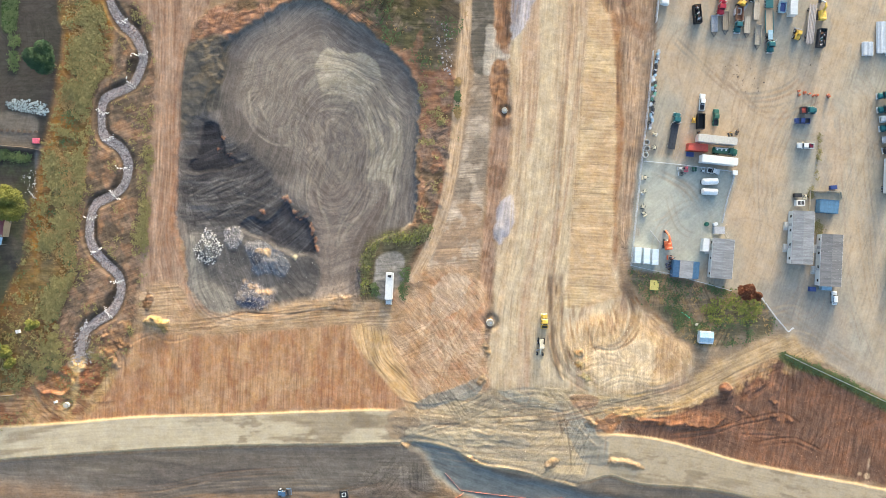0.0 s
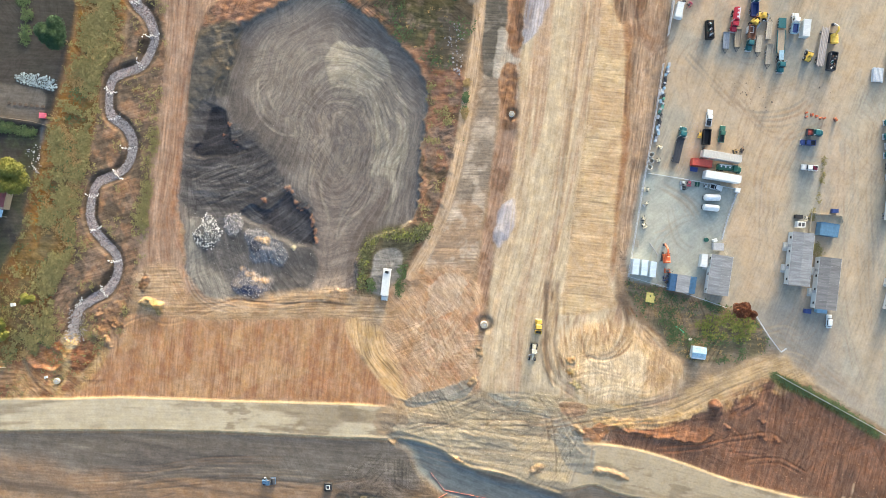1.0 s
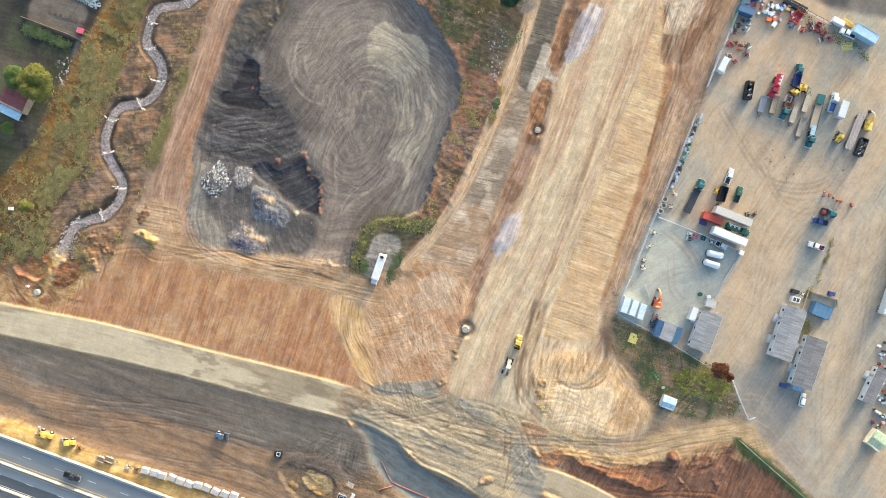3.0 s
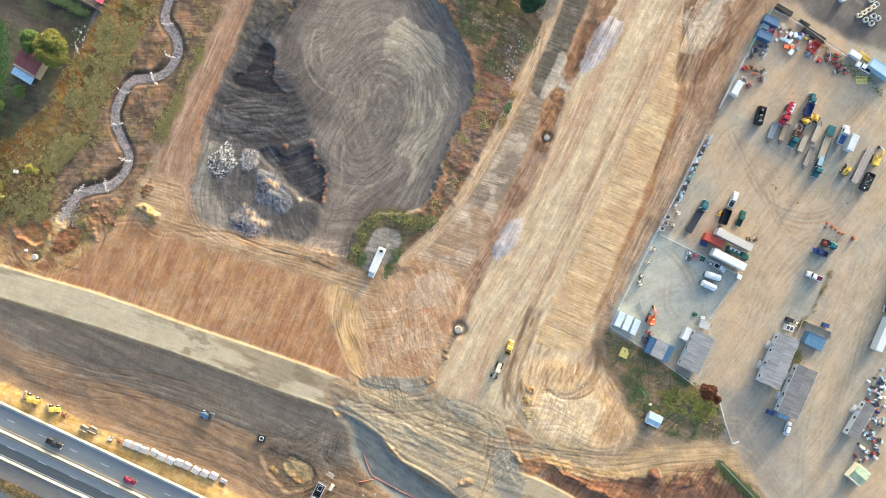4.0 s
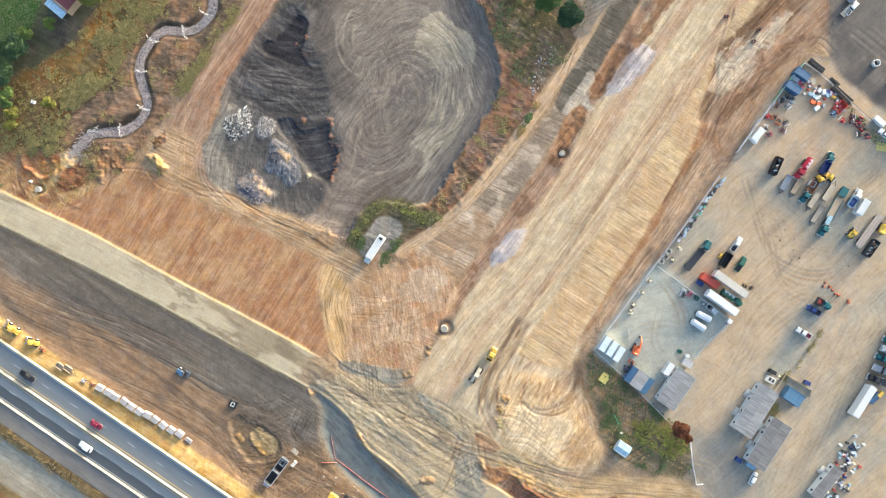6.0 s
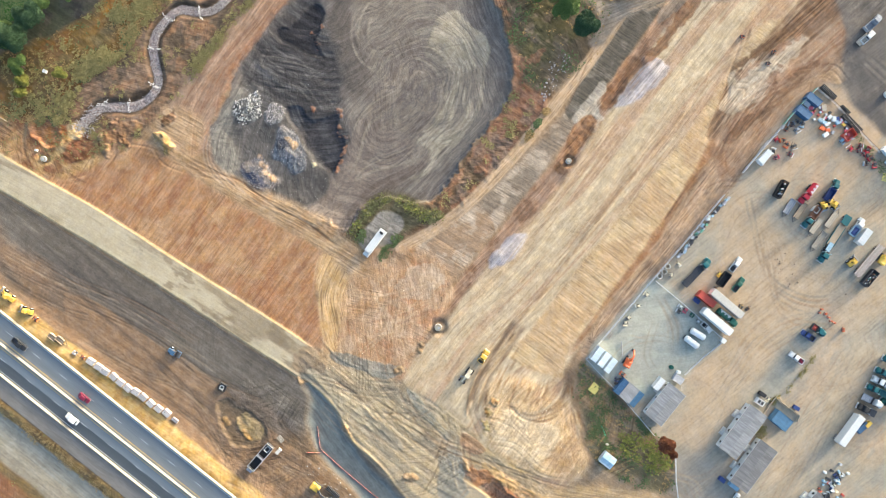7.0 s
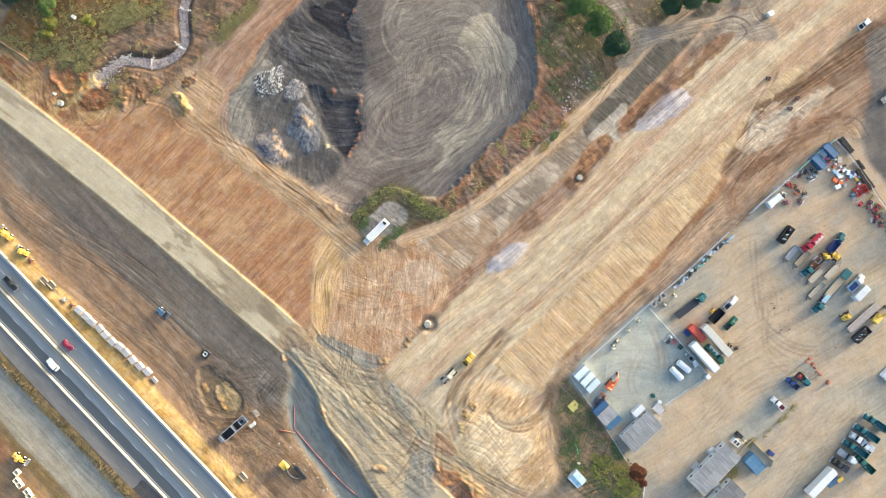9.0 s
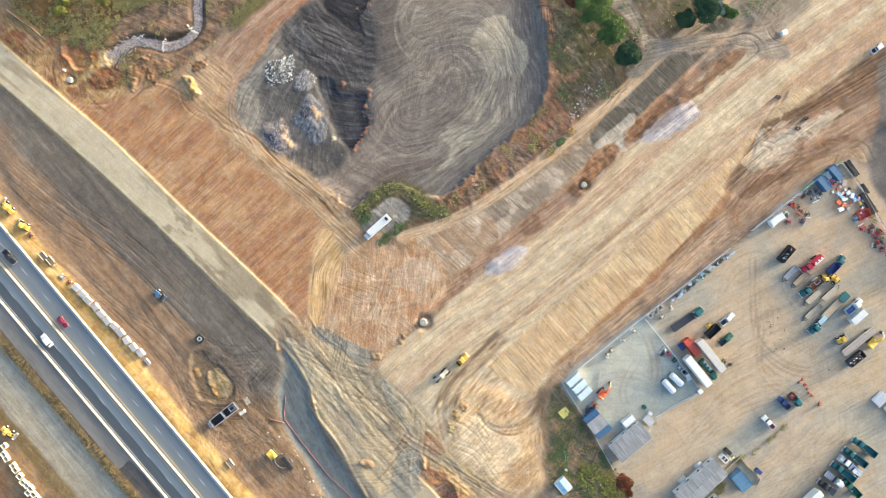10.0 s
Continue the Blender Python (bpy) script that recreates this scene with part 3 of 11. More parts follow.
patchy(sm(coal, 1.5), srgb(66, 63, 64), 2.6, 0.34, 0.55, 70.0, 0.2, sweep[0] * 0.1, sweep[1])
worked_along(sm(coal, 0.5), sweep[0], sweep[1], 0.5)
# black hollow and pit: dark material, darkened further in colour for their shade
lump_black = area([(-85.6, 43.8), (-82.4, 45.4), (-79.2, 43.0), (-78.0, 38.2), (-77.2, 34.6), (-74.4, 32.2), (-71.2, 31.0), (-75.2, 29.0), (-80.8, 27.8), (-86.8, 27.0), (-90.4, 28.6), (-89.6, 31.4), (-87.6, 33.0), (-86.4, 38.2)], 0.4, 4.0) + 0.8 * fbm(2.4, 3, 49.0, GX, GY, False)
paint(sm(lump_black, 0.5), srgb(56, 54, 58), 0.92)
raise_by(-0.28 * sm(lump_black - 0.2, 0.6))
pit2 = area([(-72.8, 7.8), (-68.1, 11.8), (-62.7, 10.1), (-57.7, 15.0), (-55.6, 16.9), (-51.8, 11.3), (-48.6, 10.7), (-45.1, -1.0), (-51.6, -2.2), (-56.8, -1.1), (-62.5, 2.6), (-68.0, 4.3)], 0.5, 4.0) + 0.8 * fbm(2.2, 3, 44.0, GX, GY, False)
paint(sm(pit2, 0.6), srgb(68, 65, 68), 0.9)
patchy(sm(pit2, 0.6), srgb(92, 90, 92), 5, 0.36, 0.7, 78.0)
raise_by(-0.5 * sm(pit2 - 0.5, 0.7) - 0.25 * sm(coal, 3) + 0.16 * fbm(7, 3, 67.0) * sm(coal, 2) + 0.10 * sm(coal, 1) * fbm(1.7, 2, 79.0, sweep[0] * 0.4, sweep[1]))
for o in ([(-80.2, 35.8), (-78.8, 34.2), (-76.4, 33.0), (-73.6, 31.4), (-73.2, 32.2), (-76.0, 33.8), (-78.0, 35.0)], [(-78.6, 40.6), (-78.0, 39.0), (-76.8, 39.4), (-77.2, 40.6)], [(-58.3, 19.3), (-57.0, 19.4), (-53.8, 17.4), (-54.0, 16.5), (-55.8, 17.1)], [(-53.9, 13.3), (-53.3, 14.7), (-51.8, 13.6), (-52.4, 12.4)], [(-53.1, 11.4), (-50.7, 11.9), (-47.8, 12.4), (-47.8, 11.2), (-50.1, 10.6), (-52.0, 10.5)], [(-65.6, 13.7), (-64.6, 13.8), (-61.6, 13.0), (-62.1, 12.2)], [(-48.0, 9.5), (-46.5, 8.1), (-44.9, 3.6), (-44.2, -0.6), (-44.8, -0.9), (-46.3, 3.6), (-47.7, 7.4)]):
    torn(o, srgb(192, 138, 104), 0.85, 1.0, 1.3, 69.0, 0.45)
strokes([(-91.8, 20.2), (-84.8, 23.8), (-76.8, 27.0), (-66.8, 29.8)], [(-91.8, 15.8), (-84.4, 17.4), (-74.8, 22.2), (-62.8, 23.8)], 9, (srgb(150, 143, 138), srgb(64, 61, 62), srgb(132, 126, 122)), 601, 0.55, 0.24, 0.08)
strokes([(-90.8, 12.6), (-80.8, 15.8), (-70.8, 19.2), (-59.8, 17.8)], [(-90.4, 8.6), (-80.8, 10.6), (-70.8, 15.8), (-60.8, 13.8)], 8, (srgb(62, 60, 62), srgb(136, 129, 122)), 602, 0.5, 0.26, 0.08)
strokes([(-77.8, 13.2), (-71.8, 9.8), (-66.8, 6.2), (-60.8, 4.6)], [(-72.8, 15.8), (-66.8, 12.2), (-60.8, 9.0), (-55.8, 8.2)], 6, (srgb(58, 56, 58), srgb(140, 132, 124)), 603, 0.55, 0.25, 0.08)
strokes([(-78.8, 38.6), (-75.8, 37.4), (-72.8, 40.2), (-66.8, 41.8)], [(-77.8, 34.2), (-74.4, 34.6), (-68.8, 37.8), (-60.8, 38.2)], 6, (srgb(132, 122, 112), srgb(88, 82, 78)), 604, 0.45, 0.24, 0.05)
lowb = area([(-87.8, 8.2), (-74.8, 8.2), (-62.8, 2.2), (-52.8, 0.2), (-44.8, -5.8), (-45.8, -16.8), (-60.8, -20.8), (-76.8, -23.8), (-87.8, -15.8), (-90.4, -5.8)], 1.5)
paint(sm(lowb, 1.5), srgb(112, 106, 101), 0.85)
patchy(sm(lowb, 1.5), srgb(94, 90, 87), 6, 0.42, 0.8, 43.0, 0.15)
paint(sm(area([(-91.2, 2.2), (-87.8, 4.2), (-85.6, -5.8), (-82.4, -11.8), (-72.8, -17.8), (-76.8, -23.0), (-87.8, -17.8), (-90.8, -7.8)], 1.2), 1.5), srgb(146, 139, 129), 0.8)
paint(sm(area([(-57.2, -5.8), (-50.8, -2.8), (-45.6, -5.8), (-45.6, -15.8), (-52.8, -18.8), (-57.8, -15.8)], 1.2), 1.5), srgb(94, 89, 86), 0.8)
raise_by(sm(lowb, 2) * 0.10 * fbm(2.0, 3, 42.0, GX, GY, False))


def heap(points, height, colour, tops=None, lump=0.35, size=2.0, seed=0.0):
    d = area(points)
    rows, cols = np.where((d > -2).any(1))[0], np.where((d > -2).any(0))[0]
    w = (slice(rows[0], rows[-1] + 1), slice(cols[0], cols[-1] + 1))
    gx, gy = GX[w], GY[w]
    d[w] += 0.9 * fbm(3.0, 3, seed, gx, gy)
    m = sm(d[w], 0.6)
    c = np.array(colour, np.float32)
    if tops:
        k = (sm(fbm(4.0, 4, seed, gx, gy) + 0.05, 0.25) * 0.9)[..., None]
        c = c * (1 - k) + np.array(tops, np.float32) * k
    SOIL[w] = SOIL[w] * (1 - m[..., None]) + c * m[..., None]
    ROUGH[w] = ROUGH[w] * (1 - m) + 0.8 * m
    Z[w] += height * np.clip(d[w] / 4.0, 0, 1) ** 0.8 + m * lump * fbm(size, 3, seed, gx, gy)
    return d


h1 = heap([(-88.4, 0.2), (-86.8, 3.2), (-83.8, 7.8), (-79.8, 3.2), (-78.4, 0.2), (-80.8, -4.2), (-84.8, -5.4), (-87.8, -2.8)], 0.6, srgb(128, 124, 118), srgb(98, 95, 93), 0.4, 1.2, 71.0)
h2 = heap([(-77.8, 6.2), (-73.8, 7.8), (-71.2, 4.2), (-72.8, 0.6), (-76.8, 1.2)], 0.6, srgb(156, 150, 142), None, 0.3, 1.5, 72.0)
h3 = heap([(-70.6, 0.7), (-68.8, 3.1), (-63.1, 2.3), (-57.7, -0.9), (-54.6, -5.3), (-56.3, -9.2), (-61.7, -9.0), (-67.4, -8.3), (-68.4, -3.5)], 0.55, srgb(124, 124, 128), srgb(146, 140, 138), 0.3, 1.5, 73.0)
h4 = heap([(-74.1, -18.6), (-71.2, -12.5), (-70.7, -10.7), (-67.0, -11.8), (-63.1, -13.6), (-59.4, -14.6), (-61.0, -18.9), (-63.4, -21.7), (-68.2, -21.2)], 0.55, srgb(116, 114, 120), srgb(156, 142, 132), 0.3, 1.4, 74.0)
# the heaps' sunlit crests and shaded sides, put into the colour
for o, c in (([(-67.2, -0.7), (-65.1, 0.3), (-61.9, 0.1), (-61.0, -2.2), (-63.1, -2.3)], (216, 180, 136)), ([(-71.1, -11.3), (-68.7, -11.6), (-66.0, -13.6), (-61.1, -14.4), (-61.2, -16.4), (-65.6, -16.0), (-68.5, -14.1)], (224, 186, 146)), ([(-68.4, -3.8), (-67.1, -1.4), (-64.1, -1.8), (-63.7, -4.2), (-66.4, -5.6)], (84, 84, 92)), ([(-71.2, -18.6), (-67.1, -16.8), (-63.0, -18.0), (-63.9, -21.7), (-68.6, -21.0)], (84, 88, 108)), ([(-54.7, -2.2), (-52.9, -2.0), (-51.7, -3.4), (-52.5, -4.2)], (196, 186, 150))):
    torn(o, srgb(*c), 0.85, 1.2, 1.6, 75.0, 0.25)
pad = area([(-23.2, -2.8), (-18.8, -1.0), (-14.4, -2.2), (-13.6, -7.8), (-14.4, -14.8), (-16.8, -18.2), (-22.8, -17.4), (-24.8, -13.8), (-24.0, -7.8)], 0.4)
paint(sm(area([(-28.8, -5.8), (-26.8, 2.2), (-16.8, 7.2), (-3.8, 9.2), (-4.8, 4.2), (-10.8, -1.8), (-12.4, -11.8), (-15.8, -19.8), (-26.8, -17.8)], 1.0), 1.5), srgb(112, 104, 78), 0.9)
paint(sm(pad, 0.6), srgb(160, 152, 142))

# --- the middle: track, graded slopes, main haul road ---
slope_w = area([(11.6, 63.2), (17.6, 62.6), (16.8, 48.2), (15.6, 28.2), (13.6, 8.2), (11.6, -11.8), (7.2, -23.8), (-6.8, -31.8), (-16.8, -23.8), (-12.4, -11.8), (-4.8, 0.2), (3.2, 18.2), (7.6, 38.2)], 0.8)
dark_w = area([(10.2, 128.2), (18.8, 128.2), (18.4, 88.2), (17.2, 76.2), (15.6, 63.2), (11.6, 62.6), (9.6, 68.2), (9.6, 88.2)], 0.8)
ditch = area([(19.2, 128.2), (24.4, 128.2), (23.2, 88.2), (24.2, 72.2), (22.8, 62.2), (24.2, 48.2), (22.8, 28.2), (19.2, 12.2), (18.4, -7.8), (15.6, -23.8), (13.2, -11.8), (14.8, 8.2), (16.0, 28.2), (17.6, 48.2), (16.8, 66.2), (18.8, 78.2)], 1.0)
ut, vt = line([(13.2, 136.2), (8.4, 108.2), (8.0, 88.2), (7.2, 68.2), (5.6, 48.2), (3.2, 28.2), (0.2, 14.2), (-3.8, 2.2), (-9.8, -9.8)])
main = area([(24.2, 104.2), (25.6, 128.2), (28.2, 154.2), (31.2, 180.2), (79.2, 180.2), (71.2, 148.2), (67.2, 136.2), (64.2, 88.2), (63.2, 72.2), (64.8, 38.2), (62.8, 12.2), (62.2, -5.8), (65.2, -15.8), (79.2, -29.8), (88.2, -37.8), (83.2, -49.8), (63.2, -51.8), (43.2, -51.8), (19.2, -49.8), (15.6, -41.8), (18.4, -23.8), (18.4, -7.8), (20.0, 12.2), (23.2, 28.2), (24.2, 48.2), (24.2, 72.2), (24.4, 88.2)], 1.0)
um, vm = line([(55.2, 184.2), (47.2, 136.2), (43.2, 88.2), (40.2, 48.2), (35.2, 8.2), (29.2, -23.8), (28.2, -51.8)])
paint(sm(slope_w, 1.2), srgb(182, 152, 122))
paint(sm(area([(11.6, 63.2), (17.6, 62.6), (16.8, 48.2), (15.6, 22.2), (3.2, 18.2), (7.6, 38.2)], 0.8), 2.0), srgb(152, 136, 118), 0.9)
patchy(sm(slope_w, 1.2), srgb(206, 186, 162), 6, 0.42, 0.8, 81.0, 0.15)
worked(sm(slope_w, 0.4), 4, 0.75)
paint(sm(dark_w, 0.8), srgb(108, 100, 88))
patchy(sm(dark_w, 0.8), srgb(136, 126, 112), 4, 0.3, 0.7, 80.0, 0.12)
worked(sm(dark_w, 0.4), 0, 0.8)
paint(sm(area([(15.6, 62.6), (18.4, 69.2), (17.6, 76.2), (20.0, 71.2), (21.6, 68.2), (18.8, 65.8), (17.2, 61.8)], 0.6, 3.0), 0.6), srgb(196, 184, 166))
paint(sm(ditch, 0.8), srgb(178, 144, 118))
patchy(sm(ditch, 0.8), srgb(146, 114, 90), 4, 0.36, 0.8, 82.0, 0.15)
worked_along(sm(ditch, .4), um, vm, 0.8)
raise_by(-0.45 * sm(ditch - 0.6, 1.4))
road_w = sm(2.1 + 0.4 * fbm(8, 2) - np.abs(vt), 0.5)
paint(road_w, srgb(210, 178, 142))
worked_along(road_w, ut, vt, 0.9)
raise_by(0.4 * sm(3.0 - np.abs(vt), 2.0))
paint(sm(main, 1.2), srgb(209, 180, 144))
worked_along(sm(main, 0.4), um, vm, 0.4)
patchy(sm(main, 1.2), srgb(218, 197, 163), 9, 0.5, 0.8, 83.0, 0.15, um * 0.07, vm)
patchy(sm(main, 1.2), srgb(192, 156, 126), 5, 0.36, 0.7, 84.0, 0.12, um * 0.05, vm)
slope_e = area([(51.6, 128.2), (62.2, 128.2), (61.6, 88.2), (62.4, 68.2), (62.2, 38.2), (60.8, 12.2), (60.2, -7.8), (63.2, -15.8), (53.2, -19.8), (43.2, -19.8), (44.2, -7.8), (45.6, 12.2), (47.2, 38.2), (50.2, 68.2), (51.2, 88.2)], 0.8)
paint(sm(slope_e, 1.0), srgb(214, 180, 137), 0.9)
patchy(sm(slope_e, 1.0), srgb(222, 195, 152), 10, 0.45, 0.7, 85.0, 0.2)
worked(sm(slope_e + 1.2 * fbm(2.0, 2, 86.0, GX * 0.3, GY, False), 0.3), -2, 0.6)
paint(sm(area([(60.2, 92.2), (64.2, 88.2), (62.8, 72.2), (64.0, 48.2), (63.2, 28.2), (61.8, 8.2), (61.2, -7.8), (60.0, 8.2), (61.2, 38.2), (60.8, 68.2), (59.2, 84.2)], 0.8, 4.0), 0.8), srgb(164, 118, 82), 0.8)
ue, ve = line([(46.2, 88.2), (44.8, 68.2), (42.8, 48.2), (41.6, 28.2), (40.8, 8.2), (38.8, -11.8), (37.6, -31.8), (41.2, -43.8)])
raise_by(0.25 * np.exp(-(ve / 0.8) ** 2) - 0.12 * np.exp(-((ve - 1.4) / 0.7) ** 2))
paint(np.exp(-(ve / 0.7) ** 2) * sm(fbm(5, 3, 7.0, ue, ve), 0.5), srgb(150, 120, 92), 0.8)
mound = area([(43.2, -31.8), (53.2, -23.8), (65.2, -23.8), (77.2, -29.8), (87.2, -36.8), (84.2, -44.8), (69.2, -50.8), (55.2, -50.8), (47.2, -41.8)], 1.5)
paint(sm(mound, 2.0), srgb(234, 198, 150), 0.9)
patchy(sm(mound, 2.0), srgb(196, 156, 114), 5, 0.4, 0.6, 90.0, 0.2)
raise_by(0.35 * sm(mound, 4) * (1 + 0.5 * fbm(8, 2, 91.0)))
for o in ([(24.2, 96.2), (33.2, 96.2), (31.2, 84.2), (27.2, 76.2), (24.2, 75.2), (24.2, 86.2)], [(24.2, 19.2), (25.6, 12.2), (24.2, 7.2), (20.2, 1.8), (18.4, 4.2), (19.2, 14.2)]):
    d = heap(o, 0.4, srgb(208, 194, 186), srgb(196, 185, 184), 0.05, 3.0, 92.0)
    worked(sm(d, 0.2), 84, 0.8)
for o, hh in (([(16.4, 64.6), (19.2, 67.0), (22.4, 65.8), (22.0, 62.6), (18.4, 61.4)], 0.8), ([(20.0, 86.2), (21.6, 78.2), (23.2, 72.2), (21.2, 70.6), (18.8, 74.2), (18.8, 84.2)], 0.7), ([(17.2, 58.2), (20.4, 60.2), (22.2, 56.2), (20.8, 52.6), (17.6, 53.8)], 0.5), ([(18.4, 47.2), (23.2, 48.2), (22.8, 43.8), (19.2, 43.8)], 0.5)):
    heap(o, hh * 0.5, srgb(160, 122, 92), srgb(150, 114, 86), 0.15, 2.0, 93.0)

torn([(15.6, 62.2), (16.8, 65.8), (18.8, 69.8), (18.0, 75.4), (20.0, 73.8), (21.2, 69.0), (23.6, 66.6), (24.0, 61.8), (20.0, 62.6), (18.4, 60.2)], srgb(196, 182, 162), 0.7, 0.6, 3.0, 87.0, 0.05)
for o in ([(19.2, 92.2), (23.2, 92.2), (23.2, 76.2), (21.8, 72.2), (19.6, 72.6), (18.8, 80.2)], [(18.8, 65.8), (21.6, 67.4), (22.8, 64.2), (22.0, 61.4), (19.6, 60.6), (18.0, 63.0)], [(18.4, 59.8), (21.2, 60.6), (21.6, 56.2), (20.0, 53.8), (18.4, 56.2)]):
    d = area(o, 0.5, 3.0) + 1.1 * fbm(2.2, 3, 88.0, GX, GY, False)
    paint(sm(d, 0.4), srgb(152, 116, 88), 0.8)
    paint(np.exp(-((d + 0.2) / 0.6) ** 2), srgb(188, 140, 100), 0.35)
    raise_by(-0.2 * sm(d - 0.4, 0.8))

# --- the yard ---
yard = area([(75.6, 148.2), (76.2, 88.2), (75.2, 70.2), (71.6, 38.2), (68.8, 24.2), (66.2, -5.8), (79.2, -8.2), (101.2, -14.8), (112.2, -16.8), (121.2, -29.4), (135.2, -39.8), (156.8, -51.8), (183.2, -67.8), (223.2, -91.8), (223.2, 148.2)], 0.3)
strip_e = area([(67.2, 148.2), (76.2, 148.2), (75.2, 70.2), (71.6, 38.2), (68.8, 24.2), (66.2, -6.8), (63.2, -7.8), (62.8, 12.2), (64.8, 38.2), (63.6, 72.2), (64.2, 88.2)], 0.6)
lot = area([(71.3, 152.6), (84.1, 136.7), (93.2, 132.4), (108.0, 133.4), (136.0, 136.8), (133.3, 185.1)], 1.5)
paint(sm(strip_e, 1.0), srgb(196, 164, 132))
patchy(sm(strip_e, 1.0), srgb(166, 142, 120), 5, 0.45, 0.8, 94.0)
us, vs = line([(71.2, 108.2), (69.2, 76.2), (67.2, 48.2), (65.6, 28.2), (64.2, 4.2)])
worked_along(sm(strip_e, .3), us, vs, 1.0)
paint(sm(yard, 0.8), srgb(198, 175, 145))
worked(sm(yard, 0.3), 72, 0.5)
patchy(sm(yard, 0.8), srgb(176, 170, 155), 26, 0.5, 0.85, 95.0, 0.35)
patchy(sm(yard, 0.8), srgb(208, 180, 148), 15, 0.42, 0.7, 96.0, 0.25, GX, GY * 0.45)
patchy(sm(yard, 0.8), srgb(168, 164, 152), 4, 0.3, 0.5, 97.0, 0.2, GX, GY * 0.4)
for o, c in (([(105.2, -7.8), (105.6, 8.2), (109.2, 28.2), (107.2, 48.2), (99.2, 60.2), (83.2, 66.2), (79.2, 74.2), (95.2, 76.2), (111.2, 66.2), (123.2, 52.2), (123.2, 28.2), (120.2, 14.2), (119.2, -7.8), (113.2, -11.8)], (206, 180, 148)), ([(142.2, 52.2), (143.2, 28.2), (143.2, 8.2), (144.2, -15.8), (151.2, -35.8), (156.8, -39.8), (155.2, -11.8), (152.2, 18.2), (152.2, 52.2)], (208, 184, 152)), ([(89.2, -39.8), (103.2, -33.8), (121.2, -29.8), (139.2, -39.8), (156.8, -49.8), (156.8, -45.8), (139.2, -31.8), (123.2, -26.8), (103.2, -29.8)], (206, 180, 148)), ([(79.2, 70.2), (103.2, 62.2), (127.2, 64.2), (143.2, 70.2), (139.2, 56.2), (119.2, 48.2), (95.2, 50.2), (81.2, 56.2)], (204, 180, 150))):
    lane = area(o, 1.5, 8.0)
    paint(sm(lane, 5.0), srgb(*c), 0.65)
# grey ground; the patch south of the offices is their shadow, in colour
for o in ([(122.2, 50.2), (131.2, 52.2), (132.8, 22.2), (127.2, 18.2), (122.2, 28.2)], [(109.2, -13.8), (131.2, -11.8), (137.2, -23.8), (127.2, -29.8), (113.2, -25.8)], [(78.2, 82.2), (103.2, 80.2), (127.2, 78.2), (139.2, 74.2), (123.2, 70.2), (93.2, 72.2), (79.2, 76.2)]):
    paint(sm(area(o, 2.0, 8.0), 4.0), srgb(172, 170, 158), 0.6)
grey = area([(71.2, 32.2), (85.2, 29.8), (101.6, 27.2), (101.2, 20.2), (98.2, 8.2), (91.2, -5.8), (79.2, -7.4), (66.8, -5.8), (68.8, 22.2)], 1.5)
paint(sm(grey, 2.0), srgb(200, 198, 182), 0.9)
patchy(sm(grey, 2.0), srgb(184, 188, 178), 9, 0.45, 0.7, 98.0)
worked(sm(grey, 0.3), 40, 0.2)
paint(sm(lot, 2.0), srgb(136, 126, 116))
paint(sm(area([(83.0, 124.3), (75.2, 139.9), (75.5, 152.0), (91.2, 176.9), (113.0, 166.4), (124.6, 137.0), (96.7, 129.2)], 1.5), 3.0), srgb(142, 132, 122), 0.85)
# the offices' long shadow over the gravel, painted in as grey
paint(sm(area([(122.2, -28.8), (112.2, -16.8), (120.2, -11.8), (139.2, -15.8), (143.2, -35.8), (156.8, -51.8), (135.2, -39.8)], 2.0), 4.0), srgb(168, 158, 144), 0.8)
for k in range(26):
    cx0, cy0 = rng.uniform(70, 175), rng.uniform(-60, 110)
    r0 = rng.uniform(5, 22)
    rr = np.hypot(GX - cx0, GY - cy0)
    a0 = rng.uniform(-3.1, 3.1)
    arc = sm(np.cos(np.arctan2(GY - cy0, GX - cx0) - a0) - 0.5, 0.3)
    ring = np.exp(-((rr - r0) / 0.3) ** 2) + np.exp(-((rr - r0 - 2) / 0.3) ** 2)
    paint(np.clip(ring, 0, 1) * arc * sm(yard, 0.5), srgb(172, 146, 120), 0.3)

# --- south-east: weeds, red field ---
weeds = area([(65.2, -7.4), (79.2, -9.8), (101.2, -14.8), (110.2, -16.2), (116.8, -26.8), (111.2, -31.8), (95.2, -34.2), (85.2, -31.8), (78.2, -23.8), (71.2, -17.8)], 1.2)
paint(sm(weeds, 1.0), srgb(152, 132, 106))
patchy(sm(weeds, 1.0), srgb(120, 114, 86), 6, 0.45, 0.7, 101.0)
patchy(sm(weeds, 1.0), srgb(178, 144, 108), 5, 0.35, 0.8, 102.0)
track_e = area([(79.2, -51.8), (91.2, -43.8), (103.2, -36.8), (121.2, -29.8), (127.2, -33.8), (135.2, -39.8), (119.2, -39.8), (103.2, -49.8), (83.2, -57.8), (55.2, -60.8), (43.2, -55.8)], 1.2)
paint(sm(track_e, 2.0), srgb(216, 182, 136))
worked(sm(track_e, 2.0), 25, 0.5)
red = area([(56.2, -60.2), (69.2, -57.4), (83.2, -56.2), (101.2, -49.8), (111.2, -41.8), (120.2, -39.0), (137.2, -44.2), (156.8, -56.2), (183.2, -71.8), (203.2, -91.8), (183.2, -91.8), (156.8, -83.4), (123.2, -78.2), (103.2, -74.2), (79.2, -68.2), (65.2, -65.4)], 1.0)
paint(sm(red, 1.0), srgb(124, 94, 76))
patchy(sm(red, 1.0), srgb(146, 106, 82), 12, 0.4, 0.8, 103.0)
